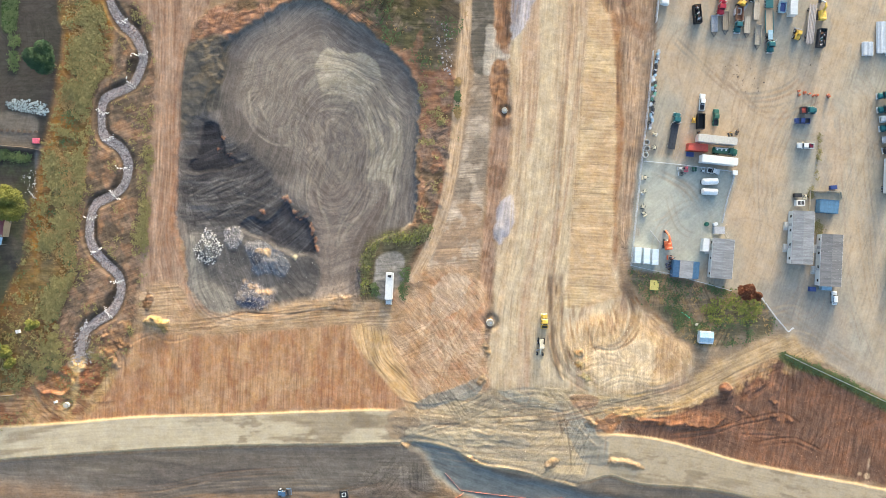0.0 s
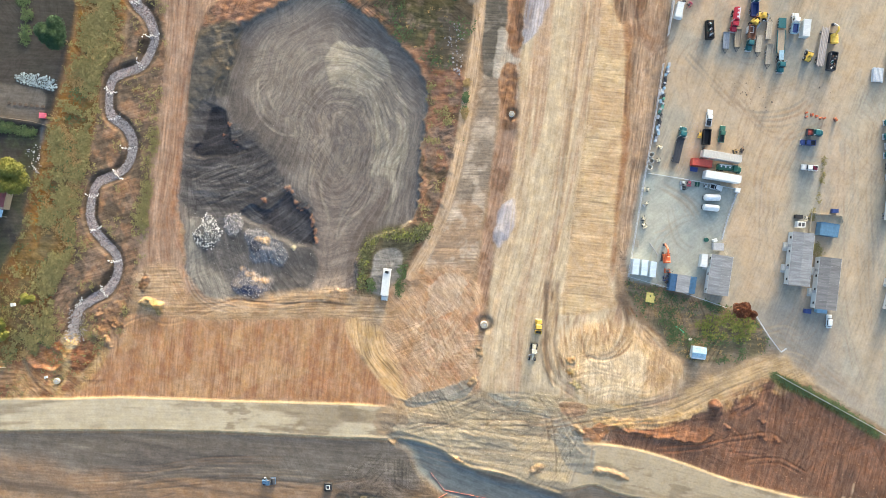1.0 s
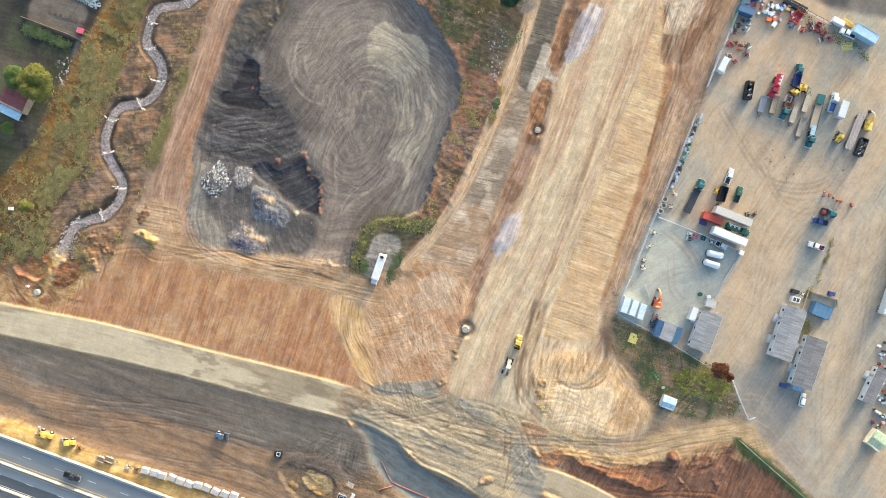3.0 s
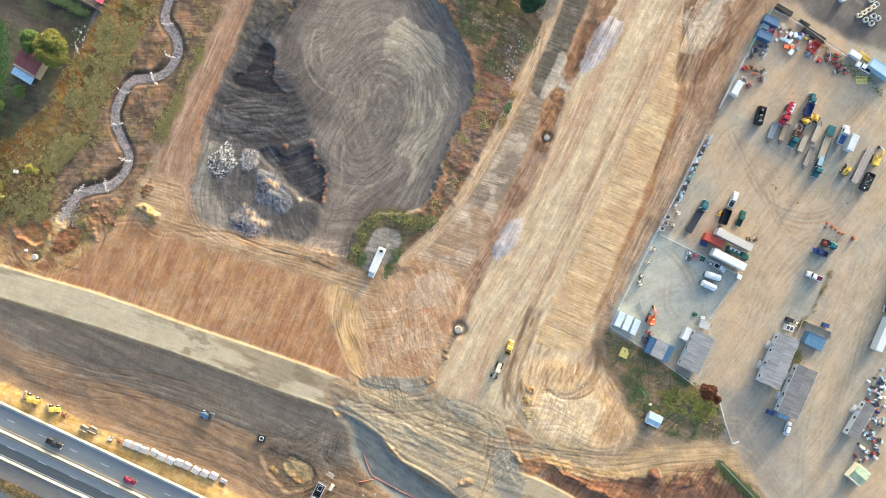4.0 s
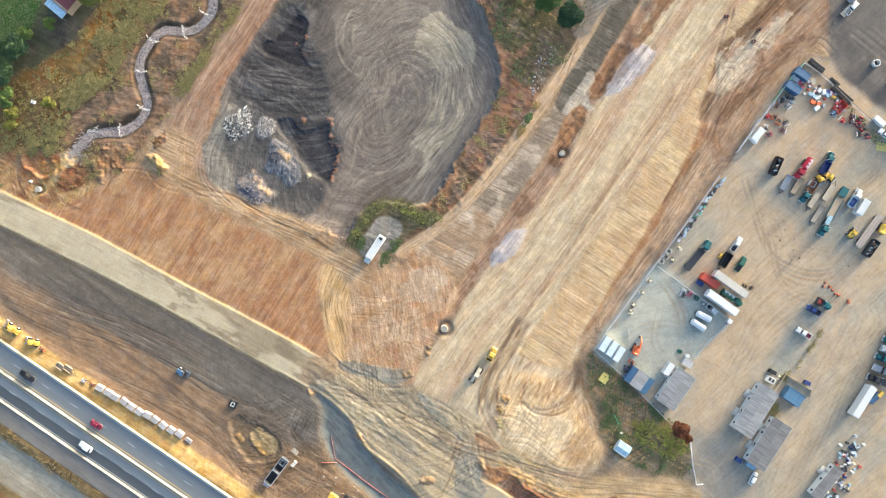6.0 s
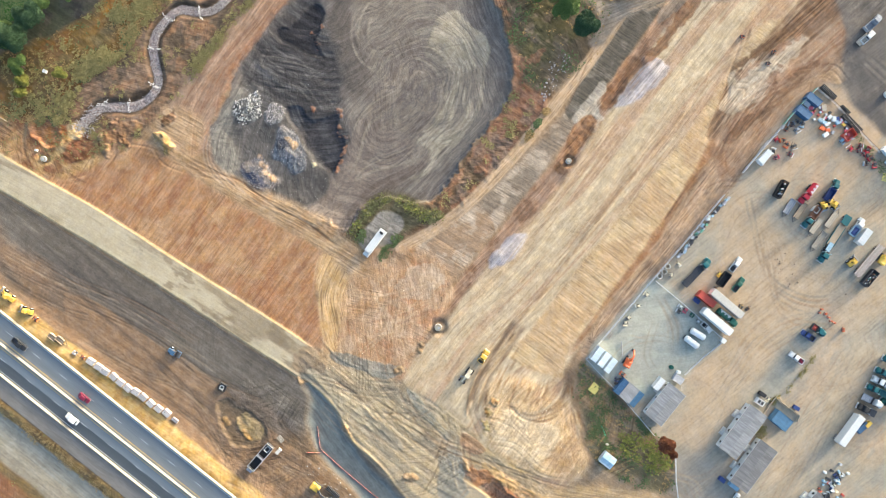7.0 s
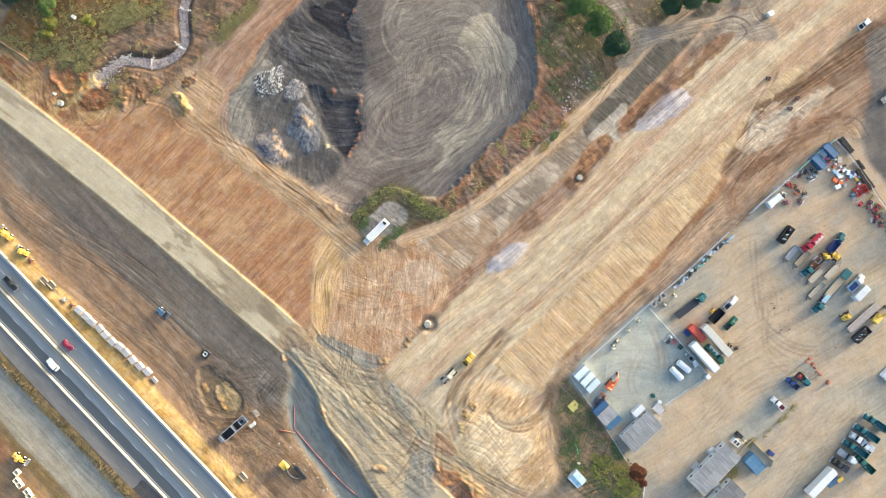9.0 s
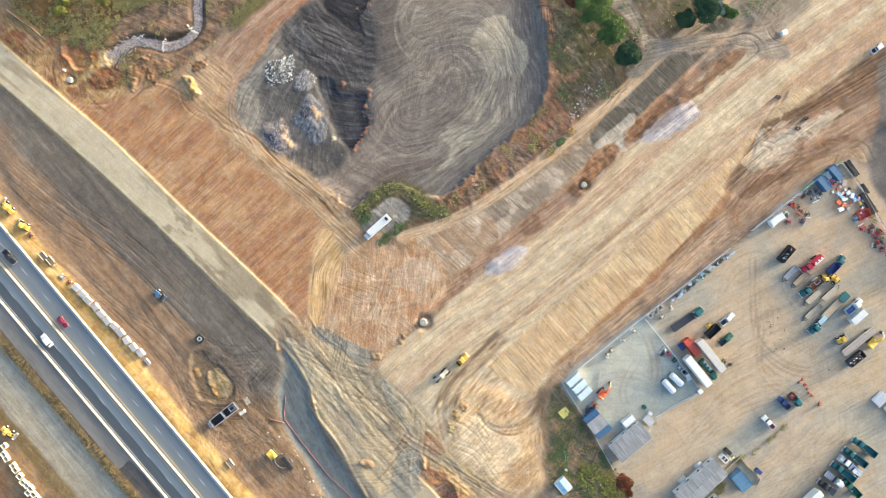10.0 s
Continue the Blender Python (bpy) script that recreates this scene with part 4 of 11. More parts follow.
worked(sm(red, 0.3), 78, 0.5)
ub, vb = line([(61.2, -60.2), (64.0, -59.4), (67.6, -61.0), (72.4, -61.4), (76.8, -62.2), (81.2, -62.6), (84.4, -62.2), (87.6, -63.2), (91.2, -63.6), (95.6, -63.0), (98.8, -61.4), (101.2, -59.4), (102.8, -57.4)])
vb = vb + 1.0 * fbm(4, 3, 107.0, GX, GY, False) + 0.7 * fbm(1.5, 2, 108.0, GX, GY, False)
inrun = sm(ub - 2, 3) * sm(40.5 - ub, 2)
step_up = np.clip(vb / 0.5, 0, 1) * np.exp(-np.clip(vb, 0, 60) / 3.6) * inrun
raise_by(0.95 * step_up * (1 + 0.3 * fbm(7, 2, 99.0)))
paint(sm(vb + 0.2, 0.3) * sm(5.0 + 2.0 * fbm(4, 3, 100.0) - vb, 1.2) * inrun, srgb(172, 122, 88), 0.9)
patchy(sm(vb, 0.3) * sm(5.5 - vb, 1.2) * inrun, srgb(140, 98, 74), 2.6, 0.42, 0.75, 105.0, 0.2, ub * 0.35, vb)
raise_by(0.14 * step_up * fbm(1.5, 2, 95.0, ub * 0.3, vb) - 0.2 * sm(red - 1.5, 2.5))
raise_by(sm(red, 1) * 0.10 * fbm(5, 3, 104.0))
for o, hh in (([(97.6, -49.8), (100.2, -47.4), (103.2, -49.8), (102.8, -52.8), (99.2, -53.0)], 0.9), ([(107.2, -49.8), (112.2, -44.8), (113.6, -47.8), (109.2, -53.8)], 0.6), ([(115.2, -51.8), (119.2, -43.8), (121.2, -45.8), (118.2, -54.8)], 0.5), ([(116.2, -58.8), (118.8, -57.8), (119.6, -61.4), (116.8, -61.4)], 0.6), ([(116.2, -52.8), (118.8, -53.4), (119.2, -56.2), (117.2, -56.2)], 0.4)):
    heap(o, hh, srgb(122, 92, 75), srgb(142, 104, 82), 0.25, 2.0, 105.0)
patchy(sm(area([(103.2, -43.8), (121.2, -38.8), (125.2, -43.8), (109.2, -47.8), (103.2, -51.8)], 1.0), 1.5), srgb(214, 170, 120), 3, 0.5, 0.8, 106.0)
paint(sm(area([(118.2, -36.8), (123.2, -37.8), (139.2, -44.8), (156.8, -54.8), (156.8, -57.4), (139.2, -47.8), (123.2, -41.8)], 0.8, 3.0), 0.6), srgb(116, 118, 66), 0.8)

# --- red field ---
field = area([(-128.8, -60.8), (-118.8, -49.8), (-115.8, -39.8), (-111.8, -31.8), (-98.8, -29.4), (-88.8, -30.2), (-72.8, -29.8), (-52.8, -28.2), (-32.8, -26.8), (-28.8, -31.8), (-26.8, -39.8), (-16.8, -49.8), (-7.8, -57.4), (-44.8, -56.6), (-96.8, -58.6)], 0.8)
paint(sm(field, 1.0), srgb(188, 146, 108))
patchy(sm(field, 1.0), srgb(180, 130, 94), 20, 0.45, 0.5, 111.0, 0.5)
patchy(sm(field, 1.0), srgb(204, 164, 122), 5, 0.36, 0.55, 112.0, 0.2, GX, GY * 0.5)
patchy(sm(field, 1.0), srgb(168, 118, 86), 3, 0.3, 0.5, 110.0, 0.2, GX, GY * 0.3)
for o in ([(-71.8, -47.0), (-62.8, -44.6), (-48.8, -44.2), (-44.8, -47.4), (-56.8, -50.6), (-68.8, -51.4)], [(-109.8, -39.8), (-104.4, -38.6), (-103.2, -41.4), (-108.0, -43.0)], [(-70.8, -34.2), (-67.6, -34.2), (-68.0, -39.8), (-70.0, -39.8)]):
    torn(o, srgb(212, 174, 130), 0.4, 3.5, 4.0, 109.0, 0.03, (GX, GY * 0.45))
worked(sm(field, 0.3), 88, 0.5)
sandy = area([(-31.8, -26.8), (-20.8, -27.8), (-12.8, -39.8), (-4.8, -56.8), (-9.8, -57.4), (-18.8, -47.8), (-25.8, -39.8), (-30.4, -33.8)], 1.0)
paint(sm(sandy, 1.2), srgb(222, 182, 130))
u5, v5 = line([(-28.8, -25.8), (-25.8, -39.8), (-16.8, -49.8), (-6.8, -57.8)])
worked_along(sm(sandy, 0.3), u5, v5, 1.0)
corner = area([(-20.8, -23.8), (-12.8, -11.8), (-0.8, -5.8), (13.2, -11.8), (15.6, -23.8), (14.8, -39.8), (15.2, -49.8), (3.2, -54.8), (-6.8, -55.8), (-14.8, -39.8)], 1.2)
paint(sm(corner, 2.0), srgb(198, 158, 120), 0.9)
patchy(sm(corner, 1.5), srgb(190, 142, 106), 8, 0.42, 0.8, 113.0, 0.15)
patchy(sm(corner, 1.5), srgb(216, 186, 152), 5, 0.42, 0.6, 114.0, 0.25)
worked(sm(corner, 1.5), -50, 0.35)
apron = area([(-88.8, -23.8), (-72.8, -22.8), (-60.8, -20.8), (-44.8, -17.4), (-28.8, -17.8), (-18.8, -20.8), (-12.8, -23.8), (-20.8, -28.8), (-32.8, -25.8), (-52.8, -27.8), (-72.8, -29.4), (-86.8, -29.8), (-104.8, -27.8), (-106.8, -15.8), (-96.8, -11.8), (-90.8, -15.8)], 1.5)
paint(sm(apron, 2.0), srgb(204, 172, 134), 0.85)
patchy(sm(apron, 2.0), srgb(178, 142, 106), 5, 0.45, 0.7, 115.0)
worked(sm(apron, 0.3), 5, 0.9)
west_end = area([(-168.8, -55.8), (-152.8, -49.8), (-140.8, -43.8), (-126.8, -39.8), (-116.8, -36.8), (-115.8, -43.8), (-119.8, -51.8), (-128.8, -59.8), (-156.8, -63.0), (-168.8, -63.8)], 1.2)
paint(sm(west_end, 1.5), srgb(188, 146, 106))
patchy(sm(west_end, 1.5), srgb(160, 106, 72), 6, 0.45, 0.8, 116.0)
patchy(sm(west_end, 1.5), srgb(222, 180, 120), 4, 0.36, 0.8, 117.0)
raise_by(0.3 * fbm(5, 3, 118.0) * sm(west_end, 2))
for o, c in (([(-129.3, -50.5), (-129.3, -44.9), (-125.4, -40.3), (-120.5, -40.2), (-119.4, -44.8), (-123.7, -50.5)], (156, 104, 74)), ([(-141.6, -50.2), (-141.4, -45.7), (-137.6, -42.4), (-132.6, -41.1), (-131.2, -44.5), (-135.2, -50.3), (-138.5, -51.3)], (172, 116, 80)), ([(-132.6, -41.1), (-131.6, -38.1), (-128.2, -37.0), (-126.3, -39.5), (-128.2, -43.2)], (206, 178, 134)), ([(-121.6, -39.9), (-120.9, -33.5), (-114.6, -25.7), (-110.3, -27.1), (-113.8, -34.9), (-115.2, -42.0)], (166, 128, 94))):
    torn(o, srgb(*c), 0.85, 1.3, 3.0, 128.0, 0.3)
heap([(-140.8, -46.2), (-137.8, -44.6), (-133.8, -46.2), (-132.8, -49.8), (-136.8, -50.2), (-140.0, -49.4)], 0.6, srgb(176, 120, 80), None, 0.3, 2.0, 120.0)

# --- the east-west road on its low bank, the churned crossing ---
road = area([(-236.8, -80.2), (-196.8, -67.4), (-156.8, -63.2), (-130.8, -61.4), (-104.8, -59.4), (-76.8, -58.8), (-44.8, -57.6), (-18.8, -57.2), (-9.8, -59.2), (3.2, -63.8), (53.2, -65.8), (67.2, -66.2), (83.2, -69.0), (103.2, -74.8), (123.2, -79.0), (156.8, -85.4), (203.2, -96.8), (203.2, -111.8), (156.8, -98.8), (123.2, -90.8), (93.2, -84.8), (69.2, -82.8), (59.2, -79.8), (51.2, -81.8), (43.2, -82.2), (31.2, -79.4), (13.2, -75.4), (1.2, -70.8), (-12.8, -68.6), (-36.8, -68.8), (-76.8, -69.4), (-116.8, -71.4), (-156.8, -74.2), (-196.8, -79.0), (-236.8, -92.8)], 0.2)
ur, vr = line([(-236.8, -86.8), (-196.8, -73.0), (-156.8, -68.8), (-116.8, -65.4), (-76.8, -64.0), (-36.8, -63.2), (-4.8, -64.8), (23.2, -70.8), (55.2, -73.4), (83.2, -76.8), (123.2, -84.8), (156.8, -92.2), (203.2, -103.8)])
cross = area([(-16.8, -58.8), (-4.8, -56.2), (15.2, -49.8), (43.2, -49.8), (59.2, -51.8), (83.2, -51.8), (73.2, -57.8), (55.2, -61.8), (51.2, -71.8), (49.2, -81.8), (43.2, -82.2), (23.2, -78.2), (1.2, -70.8), (-12.8, -67.8)], 2.0)
onroad = sm(road, 0.5)
away = 1 - sm(cross + 2.0, 3.0)
raise_by((onroad * 0.12 + 0.2 * sm(road + 0.4, 0.6)) * (0.35 + 0.65 * away))
# the low bank's sunlit edge, put into the colour as a yellow strip
paint(sm(road + 0.45, 0.35) * away, srgb(212, 186, 140), 0.8)
paint(onroad, srgb(206, 190, 160))
paint(onroad * sm(ur - 290, 12), srgb(186, 168, 140), 0.8)
KIND[road > 0] = 3
worked_along(onroad, ur, vr, 0.35)
patchy(onroad, srgb(156, 138, 112), 5, 0.26, 0.7, 121.0, 0.12, ur * 0.16, vr)
patchy(onroad * sm(ur - 150, 20), srgb(146, 128, 104), 3, 0.26, 0.7, 129.0, 0.12, ur * 0.3, vr)
raise_by(0.05 * np.exp(-((road - 0.1) / 0.4) ** 2) * away)
# crest along both edges, lightened in colour as the sun would
paint(np.exp(-((road - 0.05) / 0.35) ** 2) * away, srgb(220, 194, 146), 0.5)
cross = cross + 3.0 * fbm(7, 4, 126.0, ur * 0.35, vr)
paint(sm(cross, 4.0), srgb(172, 153, 126), 0.9)
worked_along(sm(cross, 4.0), ur, vr, 0.4)
patchy(sm(cross, 2.0), srgb(160, 148, 128), 5, 0.42, 0.75, 122.0, 0.12, ur * 0.15, vr)
patchy(sm(cross, 2.0), srgb(212, 188, 148), 5, 0.36, 0.75, 123.0, 0.12, ur * 0.12, vr)
raise_by(sm(cross, 2.0) * 0.16 * fbm(5, 3, 124.0, ur * 0.2, vr * 1.4))
for o, c, am in (([(-9.8, -54.8), (3.2, -49.8), (13.2, -45.4), (15.6, -46.2), (11.2, -51.8), (1.2, -54.2), (-5.8, -57.4)], (150, 148, 138), 0.8), ([(19.2, -49.8), (33.2, -52.8), (43.2, -55.8), (51.2, -59.8), (55.2, -66.8), (51.2, -65.8), (41.2, -58.8), (27.2, -54.8)], (156, 154, 142), 0.7), ([(9.2, -63.8), (23.2, -65.8), (35.2, -69.8), (23.2, -70.8), (13.2, -68.8)], (158, 150, 134), 0.7)):
    torn(o, srgb(*c), am, 2.2, 4.0, 127.0, 0.12, (ur * 0.35, vr))
for o, c, am in (([(43.2, -63.8), (51.2, -64.2), (58.2, -69.8), (57.2, -76.8), (49.2, -74.8), (46.2, -69.8)], (150, 146, 134), 0.8), ([(-20.8, -58.8), (-12.8, -56.2), (-7.8, -58.8), (-9.8, -63.8), (-15.8, -66.8), (-18.8, -63.8)], (158, 134, 108), 0.7), ([(45.2, -51.8), (55.2, -52.8), (53.2, -56.8), (47.2, -55.8)], (170, 126, 92), 0.7), ([(-12.8, -64.8), (3.2, -62.8), (19.2, -67.4), (15.2, -69.4), (-0.8, -67.8)], (204, 186, 152), 0.7)):
    torn(o, srgb(*c), am, 2.2, 4.0, 127.0, 0.12, (ur * 0.35, vr))

# --- south: spoil strip, shaded ditch, highway bank ---
HX, HY, HA = -50.0, -121.65, -4.35
ch, sh = math.cos(radians(HA)), math.sin(radians(HA))
UW, VW = (GX - HX) * ch + (GY - HY) * sh, (GY - HY) * ch - (GX - HX) * sh
south = sm(-road - 1.2, 0.6) * (vr < 0) * sm(VW - 9.0, 1.0)
paint(south, srgb(122, 112, 100))
worked(south, HA + 3, 0.3)
patchy(south, srgb(112, 106, 100), 12, 0.5, 0.8, 131.0, 0.3, UW * 0.2, VW)
patchy(south, srgb(156, 144, 130), 8, 0.34, 0.7, 132.0, 0.3, UW * 0.2, VW)
brown = sm(VW - 15 + 3 * fbm(14, 3, 133.0), 2) * sm(30 - VW + 5 * fbm(20, 3, 134.0), 4) * south
paint(brown, srgb(166, 132, 100), 0.85)
patchy(brown, srgb(132, 116, 100), 9, 0.45, 0.8, 135.0, 0.3, UW * 0.2, VW)
churn = area([(-31.5, -93.9), (-28.8, -79.7), (-13.2, -75.4), (2.3, -76.7), (13.7, -82.3), (36.3, -87.9), (64.6, -87.7), (56.2, -107.6), (16.7, -119.1), (-15.9, -112.2)], 2.0)
paint(sm(churn, 3) * south, srgb(164, 132, 98), 0.8)
patchy(sm(churn, 2) * south, srgb(126, 108, 88), 7, 0.45, 0.8, 136.0)
raise_by(sm(churn, 2) * 0.25 * fbm(6, 3, 137.0))
paint(sm(area([(-80.6, -86.6), (-46.0, -86.3), (-17.4, -92.4), (-5.4, -88.8), (-3.3, -79.6), (-9.0, -71.1), (-17.5, -71.2), (-36.6, -72.0), (-62.7, -74.2), (-81.1, -75.8), (-102.3, -77.3), (-107.9, -85.8)], 1.5), 3.0) * south, srgb(112, 103, 95), 0.8)
torn([(-100.8, -90.0), (-81.5, -86.6), (-64.1, -87.0), (-45.7, -86.0), (-32.0, -87.2), (-19.5, -88.9), (-6.4, -89.8), (5.2, -90.9), (20.8, -95.0), (33.6, -96.4), (50.6, -102.0), (18.1, -117.7), (-11.6, -116.4), (-37.1, -113.7), (-68.2, -108.2), (-86.6, -104.1)], srgb(160, 130, 102), 0.8, 1.6, 4.0, 142.0, 0.06, (UW * 0.3, VW))
shaded_ditch = area([(-14.7, -68.3), (-6.2, -68.3), (3.0, -70.4), (11.1, -76.4), (23.6, -80.9), (37.7, -83.6), (49.1, -86.4), (73.1, -90.5), (64.7, -99.1), (40.6, -94.9), (22.2, -90.8), (6.6, -86.6), (-3.3, -79.6), (-6.9, -71.8)], 0.8)
grey_s = area([(-59.9, -77.1), (-28.8, -74.1), (-9.0, -71.1), (2.3, -76.7), (-0.4, -85.2), (-17.4, -82.5), (-37.2, -85.4), (-59.8, -85.5)], 2.0)
paint(sm(grey_s, 3), srgb(122, 114, 104), 0.8)
# the road bank's shadow over the ditch, put into the colour as blue-grey
paint(sm(shaded_ditch, 1.2), srgb(126, 130, 128))
worked(sm(shaded_ditch, 0.3), -20, 0.3)
raise_by(-0.8 * sm(shaded_ditch, 2.0))
crater = area([(-32.3, -94.2), (-31.4, -89.9), (-25.8, -88.3), (-19.5, -88.7), (-13.1, -91.2), (-12.4, -95.2), (-16.1, -100.3), (-22.1, -101.6), (-27.8, -98.5)]) + 2.0 * fbm(3.6, 4, 138.0, GX, GY, False)
paint(sm(crater + 2.0 + 1.5 * fbm(4, 3, 143.0, GX, GY, False), 1.5), srgb(116, 102, 90), 0.6)
paint(sm(crater, 0.6), srgb(140, 118, 92), 0.8)
patchy(sm(crater, 0.6), srgb(120, 102, 84), 3, 0.42, 0.7, 139.0)
raise_by(-0.5 * sm(crater - 0.3, 0.8))
# sand fan, and the crater's sunlit orange walls put into the colour
for o, c in (([(-24.8, -93.4), (-22.4, -89.4), (-15.3, -90.7), (-13.3, -94.3), (-17.2, -97.2), (-21.2, -96.0)], (196, 166, 118)), ([(-29.2, -95.6), (-28.1, -94.6), (-24.0, -96.8), (-21.2, -97.3), (-22.5, -98.5), (-26.2, -97.6)], (206, 160, 98)), ([(-20.3, -96.4), (-19.2, -94.9), (-15.9, -96.0), (-17.2, -97.2)], (204, 160, 100))):
    torn(o, srgb(*c), 0.85, 1.2, 2.0, 141.0, 0.3)
strokes([(-45.2, -90.5), (-38.3, -90.2), (-32.0, -89.3)], [(-44.2, -95.5), (-37.4, -96.5), (-30.6, -97.4)], 8, (srgb(190, 158, 118), srgb(124, 102, 82)), 681, 0.5, 0.3, 0.08)
strokes([(-8.7, -107.3), (-5.4, -103.1), (-2.6, -97.0), (-1.6, -91.4)], [(-3.2, -109.4), (0.8, -104.6), (4.2, -98.0), (3.8, -94.8)], 10, (srgb(186, 152, 114), srgb(118, 98, 80)), 682, 0.5, 0.3, 0.08)
strokes([(-31.4, -100.5), (-23.4, -104.0), (-14.8, -105.7), (-7.5, -108.6)], [(-33.4, -103.5), (-24.2, -107.1), (-14.4, -108.8), (-7.6, -111.0)], 7, (srgb(128, 104, 84), srgb(184, 150, 112)), 683, 0.5, 0.3, 0.08)
for k, (u0, v0, u1, v1, w0) in enumerate(((-110, 44, -10, 40, 1.2), (-100, 37, -20, 33, 0.9), (-115, 52, -60, 48, 1.5), (-60, 31, 30, 27, 0.8), (-118, 24, -60, 19, 1.0))):
    t = np.clip((UW - u0) / (u1 - u0), 0, 1)
    d = VW - v0 - (v1 - v0) * t + 1.6 * fbm(16, 3, 140.0 + k)
    on = south * sm(UW - u0, 6) * sm(u1 - UW, 6)
    paint(np.exp(-(d / w0) ** 2) * on, srgb(92, 84, 76), 0.35)
    raise_by(0.04 * np.exp(-((d - 1.2) / 1.0) ** 2) * on)
# golden bank (dry grass plus painted sunlight), verge and frontage road beyond the highway
bank = sm(VW - 9.2, 0.4) * sm(15.0 + 1.3 * fbm(14, 3, 145.0) - VW, 0.7)
paint(bank, srgb(206, 170, 108))
patchy(bank, srgb(184, 142, 84), 3, 0.38, 0.7, 146.0, 0.2)
patchy(bank, srgb(222, 192, 132), 2.2, 0.3, 0.6, 144.0, 0.2)
raise_by(1.6 * sm(14.5 - VW, 5.0) * sm(VW + 19, 3.0))
verge = sm(-VW - 15.5 + 0.8 * fbm(6, 3, 147.0), 0.6) * sm(VW + 20.5 + 1.2 * fbm(6, 3, 148.0), 0.6)
hard = sm(VW + 15.8, 0.5) * sm(9.4 - VW, 0.3)
paint(sm(-VW - 9, 0.5), srgb(150, 124, 98))
patchy(sm(-VW - 9, 0.5), srgb(178, 142, 100), 7, 0.45, 0.8, 150.0)
paint(sm(-VW - 9, .3) * hard, srgb(112, 104, 98))
paint(verge, srgb(176, 142, 92))
patchy(verge, srgb(140, 112, 76), 3, 0.4, 0.7, 149.0)
front = sm(-VW - 20.0 + 0.6 * fbm(8, 2, 151.0), 0.6) * sm(VW + 34.0 + 1.2 * fbm(10, 3, 152.0), 0.8)
paint(front, srgb(186, 172, 148))
worked(front, HA, 0.4)
patchy(front, srgb(202, 186, 160), 6, 0.4, 0.7, 153.0, 0.3, UW * 0.08, VW)
patchy(front, srgb(164, 150, 128), 9, 0.4, 0.5, 157.0, 0.3, UW * 0.1, VW)
paint(front * sm(VW + 25.5, 3.0), srgb(166, 162, 150), 0.75)
for v0 in (-24.6, -26.4):
    paint(front * np.exp(-((VW - v0) / 0.3) ** 2) * sm(fbm(9, 3, 158.0, UW, VW * 0) + 0.2, 0.3), srgb(204, 198, 182), 0.6)
v2 = sm(-VW - 34 + 1.0 * fbm(7, 3, 154.0), 0.8) * sm(VW + 38.5 + 1.2 * fbm(7, 3, 155.0), 0.8)
paint(v2, srgb(140, 118, 76), 0.8)
patchy(sm(-VW - 37, 1.0), srgb(160, 108, 78), 14, 0.5, 0.7, 156.0)

# --- wheel and blade marks ---
LIGHT, DARK, MUD = srgb(230, 202, 164), srgb(172, 138, 106), srgb(128, 108, 88)
for k, o in enumerate(([(36.2, 100.2), (34.2, 58.2), (32.2, 28.2), (30.2, -5.8)], [(43.2, 100.2), (41.2, 58.2), (39.2, 28.2), (36.8, -1.8), (34.2, -23.8)], [(47.6, 100.2), (45.2, 48.2), (43.2, 12.2), (41.2, -15.8)], [(30.2, 92.2), (29.2, 48.2), (27.2, 8.2), (24.2, -31.8)], [(26.8, 76.2), (26.4, 38.2), (24.8, 4.2), (22.2, -23.8)], [(50.0, 100.2), (48.0, 58.2), (46.8, 28.2), (44.8, 4.2)], [(33.2, 68.2), (31.2, 28.2), (27.2, -7.8)], [(40.2, -41.8), (37.2, -23.8), (40.2, 8.2), (42.8, 44.2)],)):
    tracks(o, DARK if k % 2 else LIGHT, 2.2, 0.5, 0.05, 2 + k % 3, 0.3, 10.0 + 0 + k)
for k, o in enumerate(([(65.2, 96.2), (64.0, 76.2), (65.6, 48.2), (64.0, 28.2), (62.8, 4.2)], [(67.6, 76.2), (66.4, 56.2), (66.8, 32.2), (64.0, 12.2)], [(62.8, 45.2), (65.6, 43.2), (66.6, 39.2), (65.6, 34.6), (63.6, 30.2)], [(63.6, 43.8), (65.2, 41.2), (64.8, 35.8), (63.2, 31.2)], [(69.2, 80.2), (65.2, 76.2), (64.8, 58.2)], [(77.2, 80.2), (73.2, 75.8), (68.2, 78.2), (64.8, 84.2)], [(76.2, 76.2), (71.2, 72.2), (66.8, 64.2)],)):
    tracks(o, srgb(150, 118, 92), 1.8, 0.6, 0.08, 2, 0.32, 20.0 + 0 + k)
for k, o in enumerate(([(-9.8, -58.2), (-16.8, -48.2), (-23.2, -39.8), (-27.8, -28.8)], [(-7.2, -57.4), (-13.8, -45.8), (-18.8, -33.8), (-23.8, -26.2)], [(-8.4, -57.8), (-9.8, -43.8), (-6.8, -29.8), (2.2, -11.8)], [(-3.8, -55.4), (1.2, -39.8), (6.2, -23.8), (9.2, -9.8)], [(13.2, -50.8), (3.2, -41.8), (-4.8, -36.2), (-16.8, -32.2)], [(14.8, -39.8), (3.2, -31.8), (-8.8, -29.8), (-18.8, -25.8)], [(-24.8, -42.8), (-28.8, -35.8), (-31.2, -29.8), (-30.4, -25.8)], [(12.2, -47.8), (1.2, -33.8), (-4.8, -19.8), (1.2, -5.8)], [(10.2, -23.8), (1.2, -29.8), (-12.8, -25.8)],)):
